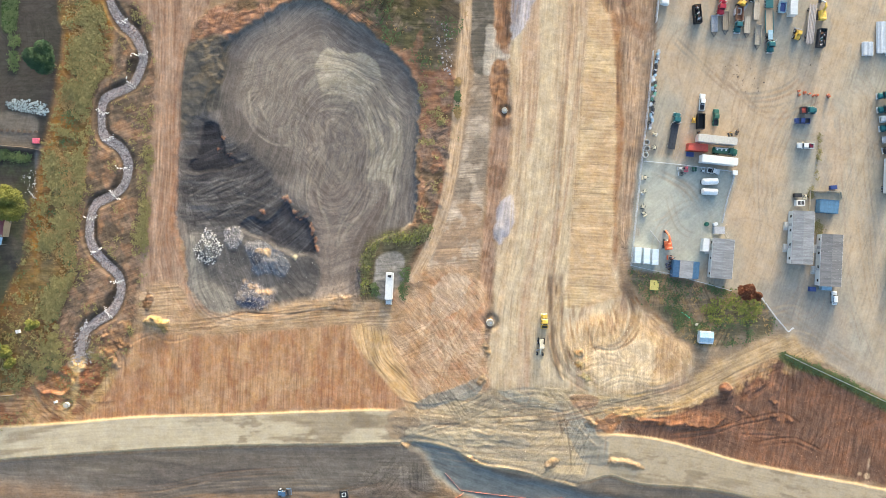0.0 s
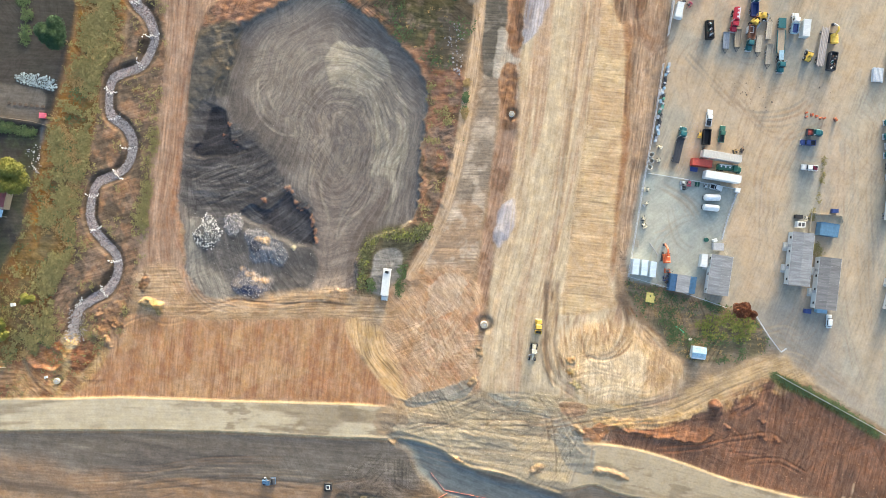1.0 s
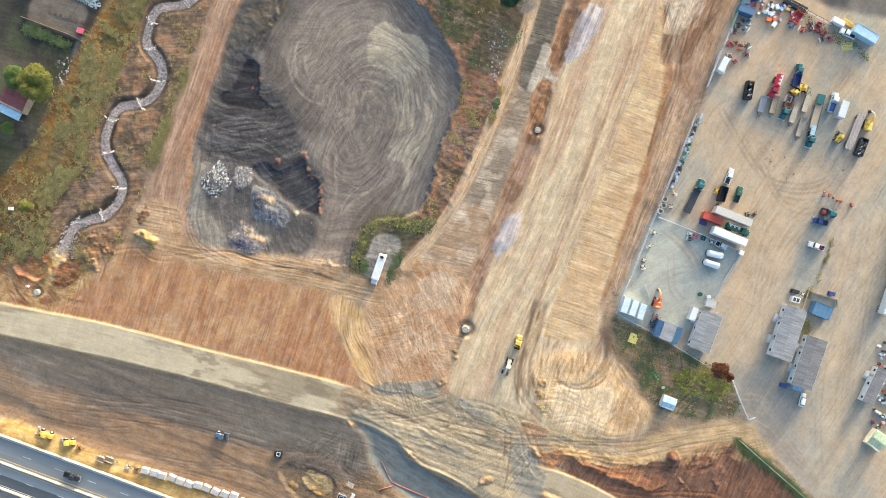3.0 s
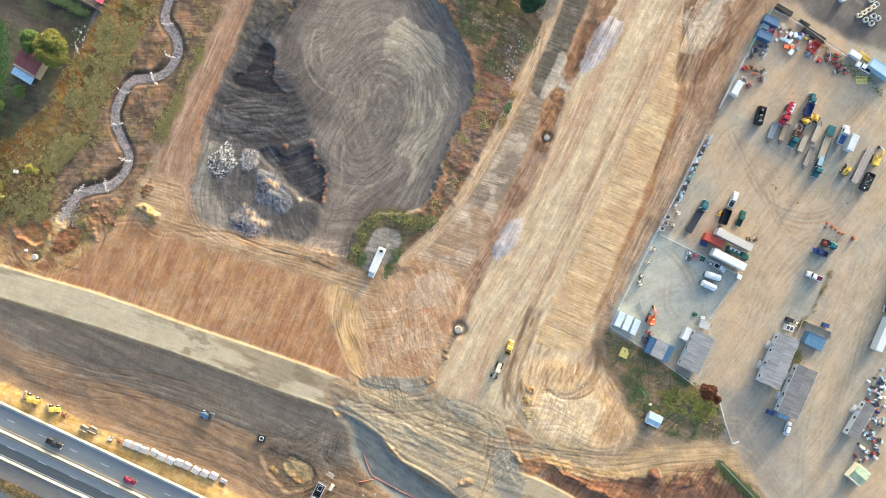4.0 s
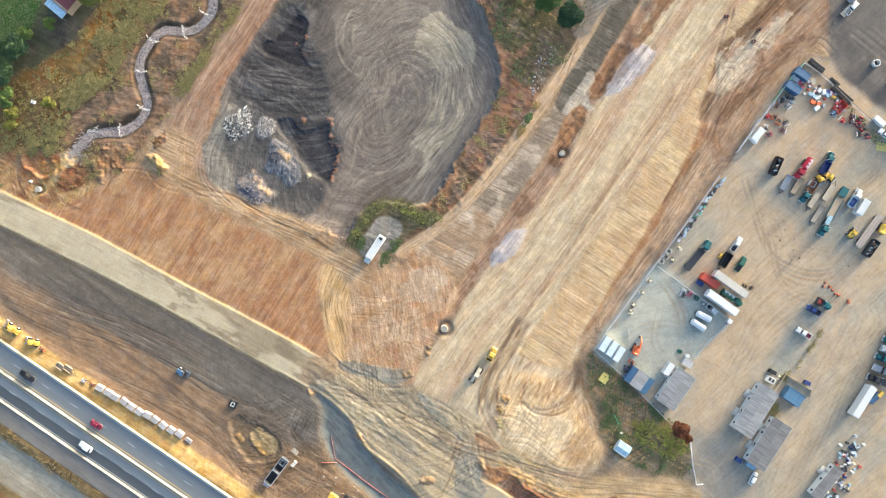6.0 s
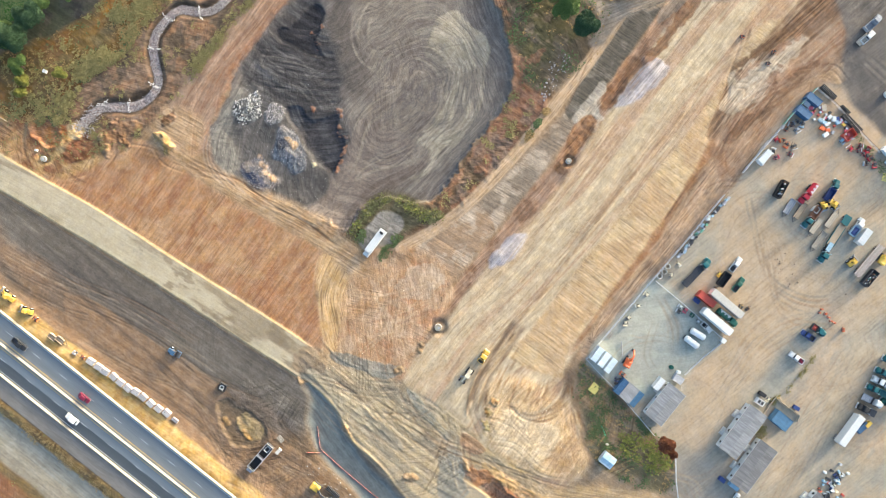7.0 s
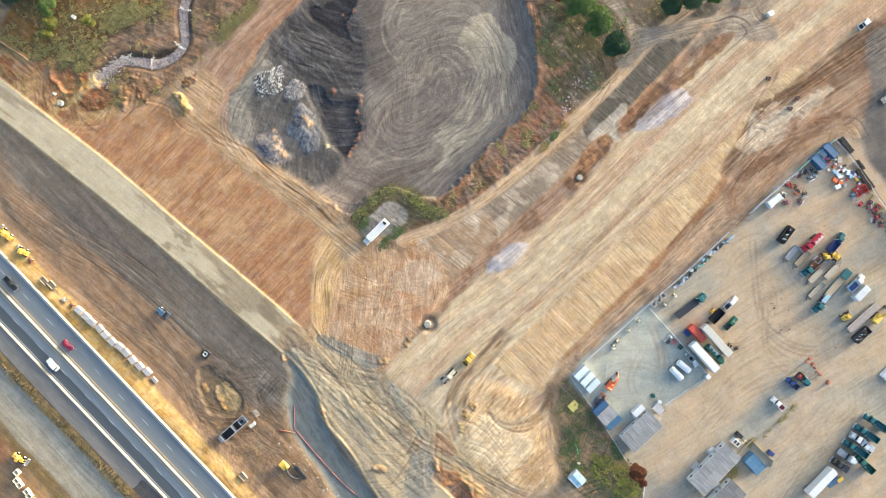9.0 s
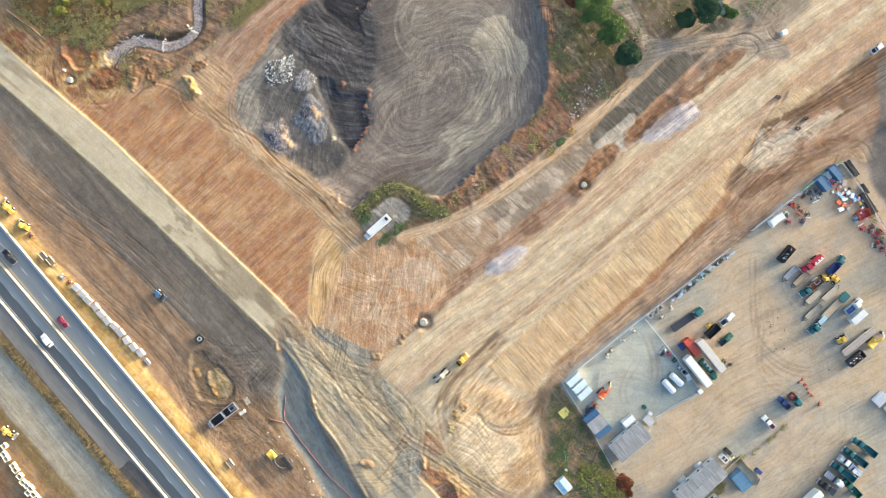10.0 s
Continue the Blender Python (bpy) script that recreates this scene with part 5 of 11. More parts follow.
    tracks(o, (LIGHT, DARK, srgb(196, 156, 112))[k % 3], 2.2, 0.45, 0.04, 2 + k % 2, 0.26, 30.0 + 0 + k)
for k, o in enumerate(([(9.2, -35.8), (-2.8, -31.8), (-11.8, -19.8)], [(3.2, -51.8), (-2.8, -41.8), (-5.8, -31.8), (-2.8, -19.8)],)):
    tracks(o, (LIGHT, DARK, srgb(196, 156, 112))[k % 3], 2.2, 0.45, 0.04, 2, 0.26, 30.0 + 5 + k)
for k in range(12):
    y0 = 722 + 9 * k
    dx = (k * 53) % 90
    P0 = [((690 + dx - 784) * 0.2, (441 - y0 + 6) * 0.2), ((850 - 784) * 0.2, (441 - y0 - 4) * 0.2), ((980 - 784) * 0.2, (441 - y0 - 8 + (k % 3) * 5) * 0.2), ((1080 - dx * 0.4 - 784) * 0.2, (441 - y0 + 4) * 0.2)]
    tracks(P0, (MUD, LIGHT, DARK)[k % 3], 2.0, 0.26, 0.025, 2, 0.28, 50.0 + k)
for k, o in enumerate(([(81.2, -49.8), (59.2, -54.8), (33.2, -59.8), (-4.8, -61.4)], [(16.2, -49.8), (23.2, -54.8), (35.2, -58.8), (55.2, -57.8)], [(40.2, -49.8), (46.2, -55.8), (49.6, -63.8), (51.2, -73.8)], [(35.2, -49.8), (40.2, -55.8), (43.2, -65.8), (44.2, -79.8)], [(43.2, -49.8), (51.2, -58.8), (56.2, -65.8), (55.2, -75.8)], [(19.2, -49.8), (15.2, -55.8), (3.2, -61.8), (-8.8, -63.8)], [(17.2, -51.8), (9.2, -54.8), (1.2, -54.2), (-2.8, -55.8)], [(121.2, -31.8), (103.2, -39.8), (83.2, -49.8), (59.2, -56.2), (39.2, -60.8)],)):
    tracks(o, (MUD, DARK, srgb(140, 132, 118))[k % 3], 2.0, 0.6, 0.08, 2, 0.34, 70.0 + 0 + k)
for k, o in enumerate(([(123.2, -34.2), (103.2, -42.8), (85.2, -52.8), (61.2, -58.8)], [(31.2, -49.8), (26.2, -57.8), (13.2, -65.8), (1.2, -69.8)], [(49.2, -81.8), (52.2, -71.8), (58.2, -65.8), (65.2, -65.4)],)):
    tracks(o, (MUD, DARK, srgb(140, 132, 118))[k % 3], 2.0, 0.6, 0.08, 2, 0.34, 70.0 + 5 + k)
for k, o in enumerate(([(40.8, -19.8), (38.8, -35.8), (43.2, -44.2), (53.2, -50.2)], [(43.6, -19.8), (41.6, -33.8), (46.8, -41.8), (55.2, -47.8)], [(51.2, -32.2), (59.2, -35.0), (65.6, -31.8), (68.2, -26.8)], [(63.2, -13.8), (68.8, -22.8), (68.0, -31.8), (60.2, -35.0)], [(66.8, -13.8), (71.6, -25.8), (80.2, -32.2)], [(46.2, -23.8), (45.2, -33.8), (50.2, -39.8)], [(55.2, -23.8), (53.2, -31.8), (57.2, -37.8), (67.2, -39.8)], [(60.2, -19.8), (59.2, -27.8), (63.2, -39.8), (75.2, -41.8)], [(48.2, -43.8), (59.2, -41.8), (73.2, -43.8), (83.2, -40.8)],)):
    tracks(o, (srgb(190, 148, 104), srgb(236, 208, 168), srgb(168, 128, 92))[k % 3], 1.9, 0.42, 0.07, 2, 0.3, 90.0 + 0 + k)
for k, o in enumerate(([(71.2, -23.8), (77.2, -33.8), (86.2, -41.8)], [(54.2, -49.8), (63.2, -45.8), (75.2, -47.8), (85.2, -43.8)],)):
    tracks(o, (srgb(190, 148, 104), srgb(236, 208, 168), srgb(168, 128, 92))[k % 3], 1.9, 0.42, 0.07, 2, 0.3, 90.0 + 5 + k)
for k, o in enumerate(([(-98.8, 100.2), (-98.8, 48.2), (-100.4, 8.2), (-96.8, -11.8), (-89.8, -25.8)], [(-96.4, 100.2), (-96.8, 48.2), (-97.6, 16.2), (-100.8, 0.2), (-101.8, -19.8)], [(-93.8, 100.2), (-94.4, 48.2), (-95.2, 12.2)], [(-101.2, 76.2), (-100.4, 38.2), (-102.8, 4.2)], [(-92.8, -7.8), (-96.8, 4.2), (-95.6, 22.2)], [(-104.4, 0.2), (-99.8, -5.8), (-96.8, -15.8), (-96.8, -28.8)], [(-88.8, 84.2), (-93.2, 64.2), (-94.4, 36.2)], [(-82.8, 96.2), (-90.8, 76.2), (-93.2, 60.2)],)):
    tracks(o, (srgb(166, 120, 90), srgb(206, 166, 132))[k % 2], 1.9, 0.5, 0.08, 3, 0.3, 110.0 + 0 + k)
for k, o in enumerate(([(-38.8, -16.8), (-39.8, 0.2), (-36.8, 8.2), (-28.8, 22.2), (-20.4, 38.2), (-22.8, 52.2)], [(-32.4, -15.8), (-31.4, 0.2), (-24.4, 14.2), (-15.8, 32.2), (-14.4, 48.2)], [(-42.4, -16.8), (-41.4, 4.2), (-44.8, 20.2), (-52.8, 32.2), (-68.8, 42.2)], [(-42.8, 8.2), (-39.8, 12.2), (-35.8, 13.2), (-31.8, 11.8), (-29.2, 8.2)], [(-41.8, 6.2), (-38.8, 10.2), (-35.2, 11.0), (-32.0, 9.2)], [(-36.8, -15.8), (-35.8, 2.2), (-34.4, 12.2)], [(-24.8, 6.2), (-18.8, 18.2), (-13.8, 38.2)], [(-28.8, 28.2), (-36.8, 40.2), (-36.8, 52.2), (-26.8, 58.2)],)):
    tracks(o, (srgb(104, 94, 86), srgb(164, 150, 134))[k % 2], 2.2, 0.4, 0.035, 2, 0.3, 130.0 + 0 + k)
for k, o in enumerate(([(-32.8, 26.2), (-39.8, 38.2), (-40.8, 54.2), (-30.8, 64.2), (-18.8, 54.2), (-13.8, 36.2)], [(-24.8, 28.2), (-28.8, 40.2), (-32.8, 44.2), (-36.8, 40.2), (-36.8, 28.2)], [(-66.8, 46.2), (-58.8, 42.2), (-52.8, 46.2), (-48.8, 56.2)], [(-70.8, 62.2), (-71.8, 54.2), (-68.8, 47.2), (-60.8, 43.2)], [(-52.8, 30.2), (-56.8, 40.2), (-52.8, 45.2), (-44.8, 45.2)], [(-62.8, 66.2), (-64.8, 56.2), (-62.8, 48.2)], [(-47.8, 66.2), (-50.8, 56.2), (-48.8, 42.2), (-44.8, 24.2)],)):
    tracks(o, (srgb(104, 94, 86), srgb(164, 150, 134))[k % 2], 2.2, 0.35, 0.03, 2, 0.3, 130.0 + 5 + k)
for k, o in enumerate(([(-91.8, 19.2), (-80.8, 24.2), (-68.8, 22.2), (-56.8, 19.2)], [(-90.8, 22.2), (-78.8, 27.2), (-68.8, 25.8)], [(-91.2, 15.8), (-76.8, 20.6), (-62.8, 17.8)], [(-87.8, 13.2), (-72.8, 17.8), (-60.8, 13.8)], [(-76.8, 14.2), (-70.8, 8.2), (-62.8, 4.2), (-57.8, 1.2)], [(-87.8, 9.2), (-76.8, 13.8), (-68.8, 13.8)], [(-74.8, 11.2), (-66.8, 6.2), (-58.8, 2.2)], [(-88.8, 28.2), (-80.8, 30.2), (-74.8, 31.2)], [(-86.8, 31.8), (-79.8, 35.8), (-77.8, 41.2)], [(-80.8, -19.8), (-68.8, -23.8), (-52.8, -23.8), (-36.8, -20.8)],)):
    tracks(o, (srgb(150, 142, 134), srgb(66, 62, 62), srgb(120, 112, 106))[k % 3], 2.0, 0.4, 0.05, 2, 0.26, 150.0 + 0 + k)
for k, o in enumerate(([(-86.8, -7.8), (-88.8, -15.8), (-82.8, -23.8), (-68.8, -26.8)],)):
    tracks(o, (srgb(150, 142, 134), srgb(66, 62, 62), srgb(120, 112, 106))[k % 3], 2.2, 0.65, 0.12, 3, 0.34, 150.0 + 5 + k)
for k, o in enumerate(([(106.2, -2.8), (107.6, -7.4), (112.2, -11.4), (118.2, -12.2)], [(103.2, 20.2), (104.2, 2.2), (108.2, -8.8)], [(127.2, -11.8), (123.6, -29.4)], [(109.2, 24.2), (108.2, 48.2), (115.2, 60.2), (129.2, 62.2)], [(105.2, 22.2), (103.2, 48.2), (109.2, 60.2), (123.2, 65.2)], [(93.2, 58.2), (103.2, 66.2), (123.2, 68.2), (139.2, 58.2)], [(139.2, 48.2), (140.2, 22.2), (143.2, -11.8), (151.2, -39.8)], [(143.2, 48.2), (144.2, 22.2), (146.2, -7.8), (155.2, -35.8)], [(87.2, 76.2), (82.2, 68.2), (83.2, 56.2)], [(78.2, 66.2), (83.2, 56.2), (89.2, 56.2)],)):
    tracks(o, (srgb(162, 136, 112), srgb(206, 184, 156))[k % 2], 2.0, 0.42, 0.015, 2, 0.28, 170.0 + 0 + k)
for k, o in enumerate(([(111.2, 52.2), (119.2, 54.2), (127.2, 58.2)], [(113.2, 46.2), (123.2, 56.2), (139.2, 62.2), (151.2, 58.2)], [(143.2, 58.2), (149.2, 52.2), (147.2, 44.2)], [(119.2, -15.8), (111.2, 4.2), (109.2, 28.2)], [(141.2, -15.8), (143.2, 4.2), (142.2, 28.2)], [(85.2, 22.2), (81.2, 12.2), (73.2, 8.2)], [(79.2, 20.2), (83.2, 8.2), (89.2, 4.2)],)):
    tracks(o, (srgb(162, 136, 112), srgb(206, 184, 156))[k % 2], 2.0, 0.42, 0.015, 2, 0.28, 170.0 + 5 + k)
for k, o in enumerate(([(101.2, -62.2), (111.2, -60.2), (120.2, -59.0), (126.2, -63.0)], [(103.2, -64.8), (119.2, -65.8), (135.2, -73.0)], [(107.2, -52.8), (112.2, -45.4), (120.2, -40.8)], [(105.2, -54.8), (110.2, -49.8), (113.2, -43.8)], [(109.2, -69.8), (123.2, -67.8), (133.2, -71.8)], [(103.2, -56.2), (109.2, -60.8), (105.2, -66.8)], [(89.2, -65.8), (101.2, -62.8), (107.2, -55.8)], [(79.2, -66.8), (95.2, -64.8), (105.2, -61.8)], [(58.2, -59.4), (69.2, -58.2), (81.2, -59.4), (91.2, -57.4)], [(63.2, -60.2), (75.2, -60.8), (87.2, -59.4)], [(123.2, -39.8), (122.8, -51.8), (122.4, -60.8)],)):
    tracks(o, (srgb(104, 70, 52), srgb(176, 118, 82))[k % 2], 1.8, 0.6, 0.12, 2, 0.34, 190.0 + 0 + k)
for k, o in enumerate(([(-127.7, -94.4), (-112.1, -92.9), (-95.2, -90.0), (-72.6, -87.0), (-44.3, -86.9)], [(-126.3, -90.1), (-105.8, -87.9), (-86.7, -84.3), (-59.8, -82.7), (-31.6, -82.6)], [(-119.2, -85.8), (-98.0, -84.3), (-76.8, -80.0), (-50.0, -78.4)], [(-105.0, -105.6), (-83.8, -104.1), (-62.6, -102.5), (-39.9, -102.4), (-24.4, -103.8)], [(-86.6, -101.2), (-65.4, -99.7), (-44.2, -95.4), (-24.4, -100.9)], [(-85.3, -88.5), (-62.7, -85.6), (-41.4, -86.9), (-20.3, -82.5)], [(-58.4, -92.6), (-40.0, -96.8), (-13.0, -109.4), (6.8, -114.9)], [(-3.2, -99.4), (10.9, -96.5), (23.7, -103.5)],)):
    tracks(o, (srgb(104, 94, 84), srgb(170, 150, 126), srgb(140, 112, 86))[k % 3], 2.0, 0.5, 0.07, 3, 0.34, 210.0 + 0 + k)
for k, o in enumerate(([(-24.5, -75.5), (-3.3, -76.8), (8.0, -82.4)], [(-15.9, -112.2), (6.8, -109.3), (23.7, -112.0)], [(-10.3, -86.7), (1.0, -89.5), (5.3, -99.4)], [(-123.4, -98.6), (-102.2, -97.1), (-86.7, -92.8)],)):
    tracks(o, (srgb(104, 94, 84), srgb(170, 150, 126), srgb(140, 112, 86))[k % 3], 2.0, 0.5, 0.07, 3, 0.34, 210.0 + 5 + k)
for k, o in enumerate(([(-124.8, -59.8), (-116.8, -51.8), (-118.8, -43.8), (-115.8, -35.8)], [(-142.8, -49.8), (-144.8, -43.8), (-141.8, -41.8)], [(-144.8, -51.8), (-143.6, -55.8), (-138.8, -58.8)], [(-118.8, -31.8), (-113.8, -39.8), (-114.8, -49.8)], [(-134.8, -59.8), (-139.8, -56.2), (-143.6, -49.8)], [(-111.8, -39.8), (-115.8, -31.8), (-110.8, -27.8)], [(-96.8, -29.8), (-108.8, -33.8), (-113.8, -39.8)], [(-137.9, -30.8), (-122.3, -32.1), (-112.4, -36.3)], [(-104.4, -28.8), (-96.8, -31.8), (-88.8, -30.2)], [(-87.8, -29.8), (-72.8, -23.8), (-60.8, -23.8), (-44.8, -20.8), (-28.8, -21.4)],)):
    tracks(o, (srgb(214, 166, 118), srgb(140, 100, 70))[k % 2], 1.8, 0.6, 0.12, 2, 0.34, 230.0 + 0 + k)
for k in range(26):
    x0 = 232 + k * 15.7 + (k * 7) % 5
    tracks([((x0 - 784) * 0.2, (441 - 728) * 0.2), ((x0 + 1 - 784) * 0.2, (441 - 700) * 0.2), ((x0 + 3 - 784) * 0.2, (441 - 640 + (k * 13) % 40) * 0.2)], (srgb(222, 176, 134), srgb(160, 104, 74))[k % 2], 1.0, 0.4, 0.04, 2, 0.22, 250.0 + k)

tracks([(-15.4, -67.6), (-6.2, -68.3), (3.4, -70.5), (13.0, -76.0), (26.4, -78.0), (37.0, -81.5), (48.3, -84.3)], srgb(222, 196, 150), 0.0, 0.8, -0.35, 1, 0.55, 275.0)
tracks([(-28.8, -68.4), (-15.0, -68.1), (-3.4, -68.3)], srgb(206, 186, 150), 0.0, 0.6, -0.2, 1, 0.45, 276.0)
for k, o in enumerate(([(-16.8, -51.8), (-4.8, -54.2), (9.2, -49.8), (16.8, -43.8)], [(47.2, -60.8), (51.2, -65.8), (55.6, -69.8)], [(101.2, -55.0), (91.2, -60.8), (81.2, -62.2), (69.2, -60.2)], [(56.8, -60.2), (67.2, -57.4), (83.2, -56.2), (101.2, -51.8)], [(11.2, -49.8), (15.2, -43.8), (17.2, -35.8)])):
    tracks(o, (srgb(150, 148, 138), srgb(206, 176, 134), srgb(168, 116, 82), srgb(176, 126, 90), srgb(190, 150, 112))[k], 1.2, 0.5, -0.10, 1 + k % 2, 0.4, 277.0 + k)
paint(sm(area([(8.3, 145.3), (23.8, 149.6), (32.3, 152.5), (32.4, 141.2), (31.3, 133.8), (23.9, 132.7), (18.3, 127.0), (11.2, 131.2)], 1.5), 1.5), srgb(158, 142, 124), 0.85)

# --- swept turns in the basin, churned mound, torn red bank ---
PALE, GREYS = srgb(176, 163, 142), (srgb(120, 110, 102), srgb(186, 172, 151), srgb(136, 125, 115))
strokes([(-39.8, -9.8), (-36.8, 4.2), (-24.8, 18.2), (-18.8, 34.2), (-20.8, 50.2), (-32.8, 62.2), (-48.8, 64.6), (-60.8, 58.2)], [(-36.8, -5.8), (-38.8, 8.2), (-32.8, 22.2), (-28.8, 34.2), (-30.8, 42.2), (-36.8, 47.2), (-44.8, 45.2), (-47.8, 36.2)], 12, GREYS, 611, 0.4, 0.26, 0.05, cut=0.3)
strokes([(-28.8, -7.8), (-23.2, 4.2), (-16.8, 18.2), (-13.8, 34.2), (-15.2, 50.2), (-24.8, 62.2), (-40.8, 68.6), (-56.8, 67.2)], [(-34.8, -7.8), (-28.8, 4.2), (-20.8, 18.2), (-17.8, 34.2), (-19.2, 50.2), (-28.8, 60.2), (-42.8, 65.2), (-58.8, 62.2)], 10, GREYS, 612, 0.32, 0.26, 0.05, cut=0.3)
strokes([(-71.8, 60.2), (-71.8, 52.2), (-68.8, 42.2), (-58.8, 36.2), (-48.8, 38.2)], [(-60.8, 64.2), (-62.8, 54.2), (-58.8, 46.2), (-52.8, 43.2), (-45.8, 48.2)], 9, GREYS, 613, 0.45, 0.26, 0.05)
strokes([(-42.8, 38.2), (-47.8, 28.2), (-48.8, 18.2), (-44.8, 4.2), (-42.8, -9.8)], [(-28.8, 36.2), (-34.8, 26.2), (-38.8, 18.2), (-34.8, 8.2), (-38.8, -9.8)], 8, GREYS, 614, 0.42, 0.25, 0.05)
strokes([(-41.8, 7.2), (-38.8, 10.2), (-35.8, 11.0), (-32.4, 9.8), (-30.4, 7.4)], [(-40.4, 3.8), (-38.4, 7.4), (-35.6, 8.6), (-33.2, 7.4), (-32.0, 4.6)], 5, (srgb(112, 102, 95), srgb(168, 154, 138)), 615, 0.5, 0.24, 0.05, cut=0.1)
torn([(53.2, -61.4), (56.4, -59.4), (61.2, -58.6), (65.2, -60.2), (62.0, -62.2), (60.0, -65.0), (55.6, -64.2)], srgb(188, 132, 88), 0.8, 1.6, 2.4, 640.0, 0.25)
torn([(55.6, -57.4), (61.2, -56.2), (69.2, -56.6), (79.2, -55.0), (91.2, -51.8), (95.6, -49.8), (93.2, -53.4), (83.2, -57.0), (73.2, -59.4), (63.2, -58.6)], srgb(224, 184, 126), 0.7, 1.6, 2.4, 639.0, 0.2)
SAND = (srgb(172, 130, 92), srgb(240, 216, 178), srgb(148, 110, 80))
strokes([(51.2, -31.8), (55.2, -35.0), (60.8, -34.6), (64.8, -30.6), (67.2, -25.0), (67.2, -18.8), (64.8, -13.4)], [(54.4, -31.8), (57.2, -33.4), (60.0, -32.6), (62.8, -29.0), (64.4, -23.8), (64.4, -18.8), (62.8, -13.8)], 8, SAND, 621, 0.6, 0.3, 0.12, cut=0.25)
strokes([(43.6, -13.8), (44.0, -23.8), (45.6, -31.8), (48.0, -39.8)], [(53.2, -15.8), (52.4, -23.8), (53.2, -29.8), (54.8, -33.8)], 14, SAND, 622, 0.55, 0.27, 0.10)
strokes([(55.6, -17.8), (58.8, -23.8), (60.0, -29.8), (60.4, -32.6)], [(61.6, -17.8), (62.4, -22.8), (63.2, -27.8), (63.2, -31.0)], 12, SAND, 623, 0.5, 0.27, 0.10)
strokes([(68.4, -21.4), (73.2, -27.8), (77.2, -32.6)], [(72.4, -21.4), (79.2, -27.4), (86.0, -34.2)], 12, (srgb(172, 128, 92), srgb(230, 202, 160)), 624, 0.6, 0.28, 0.12)
strokes([(50.0, -39.8), (61.2, -36.8), (73.2, -36.8)], [(55.2, -49.8), (67.2, -47.8), (79.2, -43.8)], 9, (srgb(186, 150, 112), srgb(242, 222, 190)), 625, 0.5, 0.22, 0.04)
strokes([(40.0, -7.8), (40.0, -23.8), (41.2, -35.8), (45.2, -47.8)], [(43.6, -7.8), (43.2, -23.8), (44.4, -33.8), (49.2, -44.8)], 7, (srgb(150, 118, 92), srgb(212, 180, 138), srgb(128, 104, 84)), 626, 0.65, 0.34, 0.16, cut=0.12)
strokes([(38.0, -7.8), (38.4, -23.8), (39.2, -35.8), (43.2, -46.2)], [(39.6, -7.8), (39.6, -23.8), (40.8, -35.8), (45.6, -47.0)], 4, (srgb(112, 94, 78), srgb(128, 106, 86)), 627, 0.75, 0.4, 0.18, cut=0.1)
strokes([(62.4, -11.8), (65.6, -15.8), (67.6, -21.8), (66.8, -25.8)], [(64.8, -11.8), (68.0, -15.8), (68.8, -21.8), (67.6, -26.2)], 4, (srgb(120, 98, 80), srgb(190, 156, 118)), 628, 0.7, 0.36, 0.16, cut=0.05)
torn([(62.8, -12.6), (65.6, -12.2), (68.0, -16.6), (67.2, -18.2), (63.6, -16.6)], srgb(140, 114, 90), 0.5, 1.0, 2.0, 629.0, 0.1)
paint(sm(area([(53.2, -35.8), (63.2, -33.8), (73.2, -31.8), (75.2, -39.8), (71.2, -47.8), (59.2, -49.8), (53.2, -45.8)]) + 1.6 * fbm(3.0, 3, 630.0, GX, GY, False), 1.0), srgb(240, 216, 178), 0.6)
for o, hh, c in (([(46.0, -36.2), (48.4, -35.4), (50.0, -36.2), (49.6, -38.2), (47.2, -37.8)], 0.9, (222, 188, 142)), ([(46.8, -39.8), (49.6, -40.2), (50.8, -41.8), (48.0, -42.2)], 0.6, (216, 176, 122)), ([(48.0, -44.6), (51.6, -45.0), (52.8, -46.6), (50.0, -46.6)], 0.6, (226, 194, 138))):
    spoil(o, hh * 0.35, srgb(c[0] - 22, c[1] - 10, c[2] - 4), srgb(c[0] - 34, c[1] - 40, c[2] - 40), 0.9, 0.3, 632.0, 1.1)
# the yellow line here is the mound's sunlit bank edge, put into colour
for o, c, am, wd, n in (([(51.0, -34.0), (54.9, -34.7), (61.2, -34.8), (66.4, -31.4), (69.5, -25.4), (69.2, -20.1), (66.1, -15.7)], (150, 112, 80), 0.9, 0.45, 2), ([(39.7, -25.9), (40.1, -31.1), (40.5, -37.1), (41.4, -42.1), (44.9, -45.4), (49.2, -45.4)], (124, 104, 86), 0.85, 0.8, 1), ([(41.0, -8.0), (39.6, -14.6), (38.8, -20.5), (38.7, -24.0)], (128, 106, 88), 0.75, 0.7, 1), ([(63.0, -13.2), (65.1, -14.8), (67.4, -15.5), (69.0, -16.7)], (150, 122, 96), 0.6, 0.7, 1), ([(53.2, -51.5), (57.1, -51.6), (62.9, -51.5), (69.6, -50.8), (75.4, -48.6)], (228, 186, 118), 0.8, 0.6, 1), ([(51.1, -32.3), (53.7, -34.1), (57.2, -34.6), (61.2, -33.4)], (146, 108, 76), 0.8, 0.4, 1)):
    tracks(o, srgb(*c), 1.5, am, 0.07, n, wd, 634.0, 0.0, 4)
strokes([(55.7, -22.9), (57.0, -26.9), (57.4, -32.1)], [(61.8, -19.7), (62.8, -24.6), (62.7, -31.7)], 10, (srgb(160, 118, 82), srgb(240, 214, 172), srgb(184, 142, 100)), 635, 0.75, 0.32, 0.1, cut=0.2)
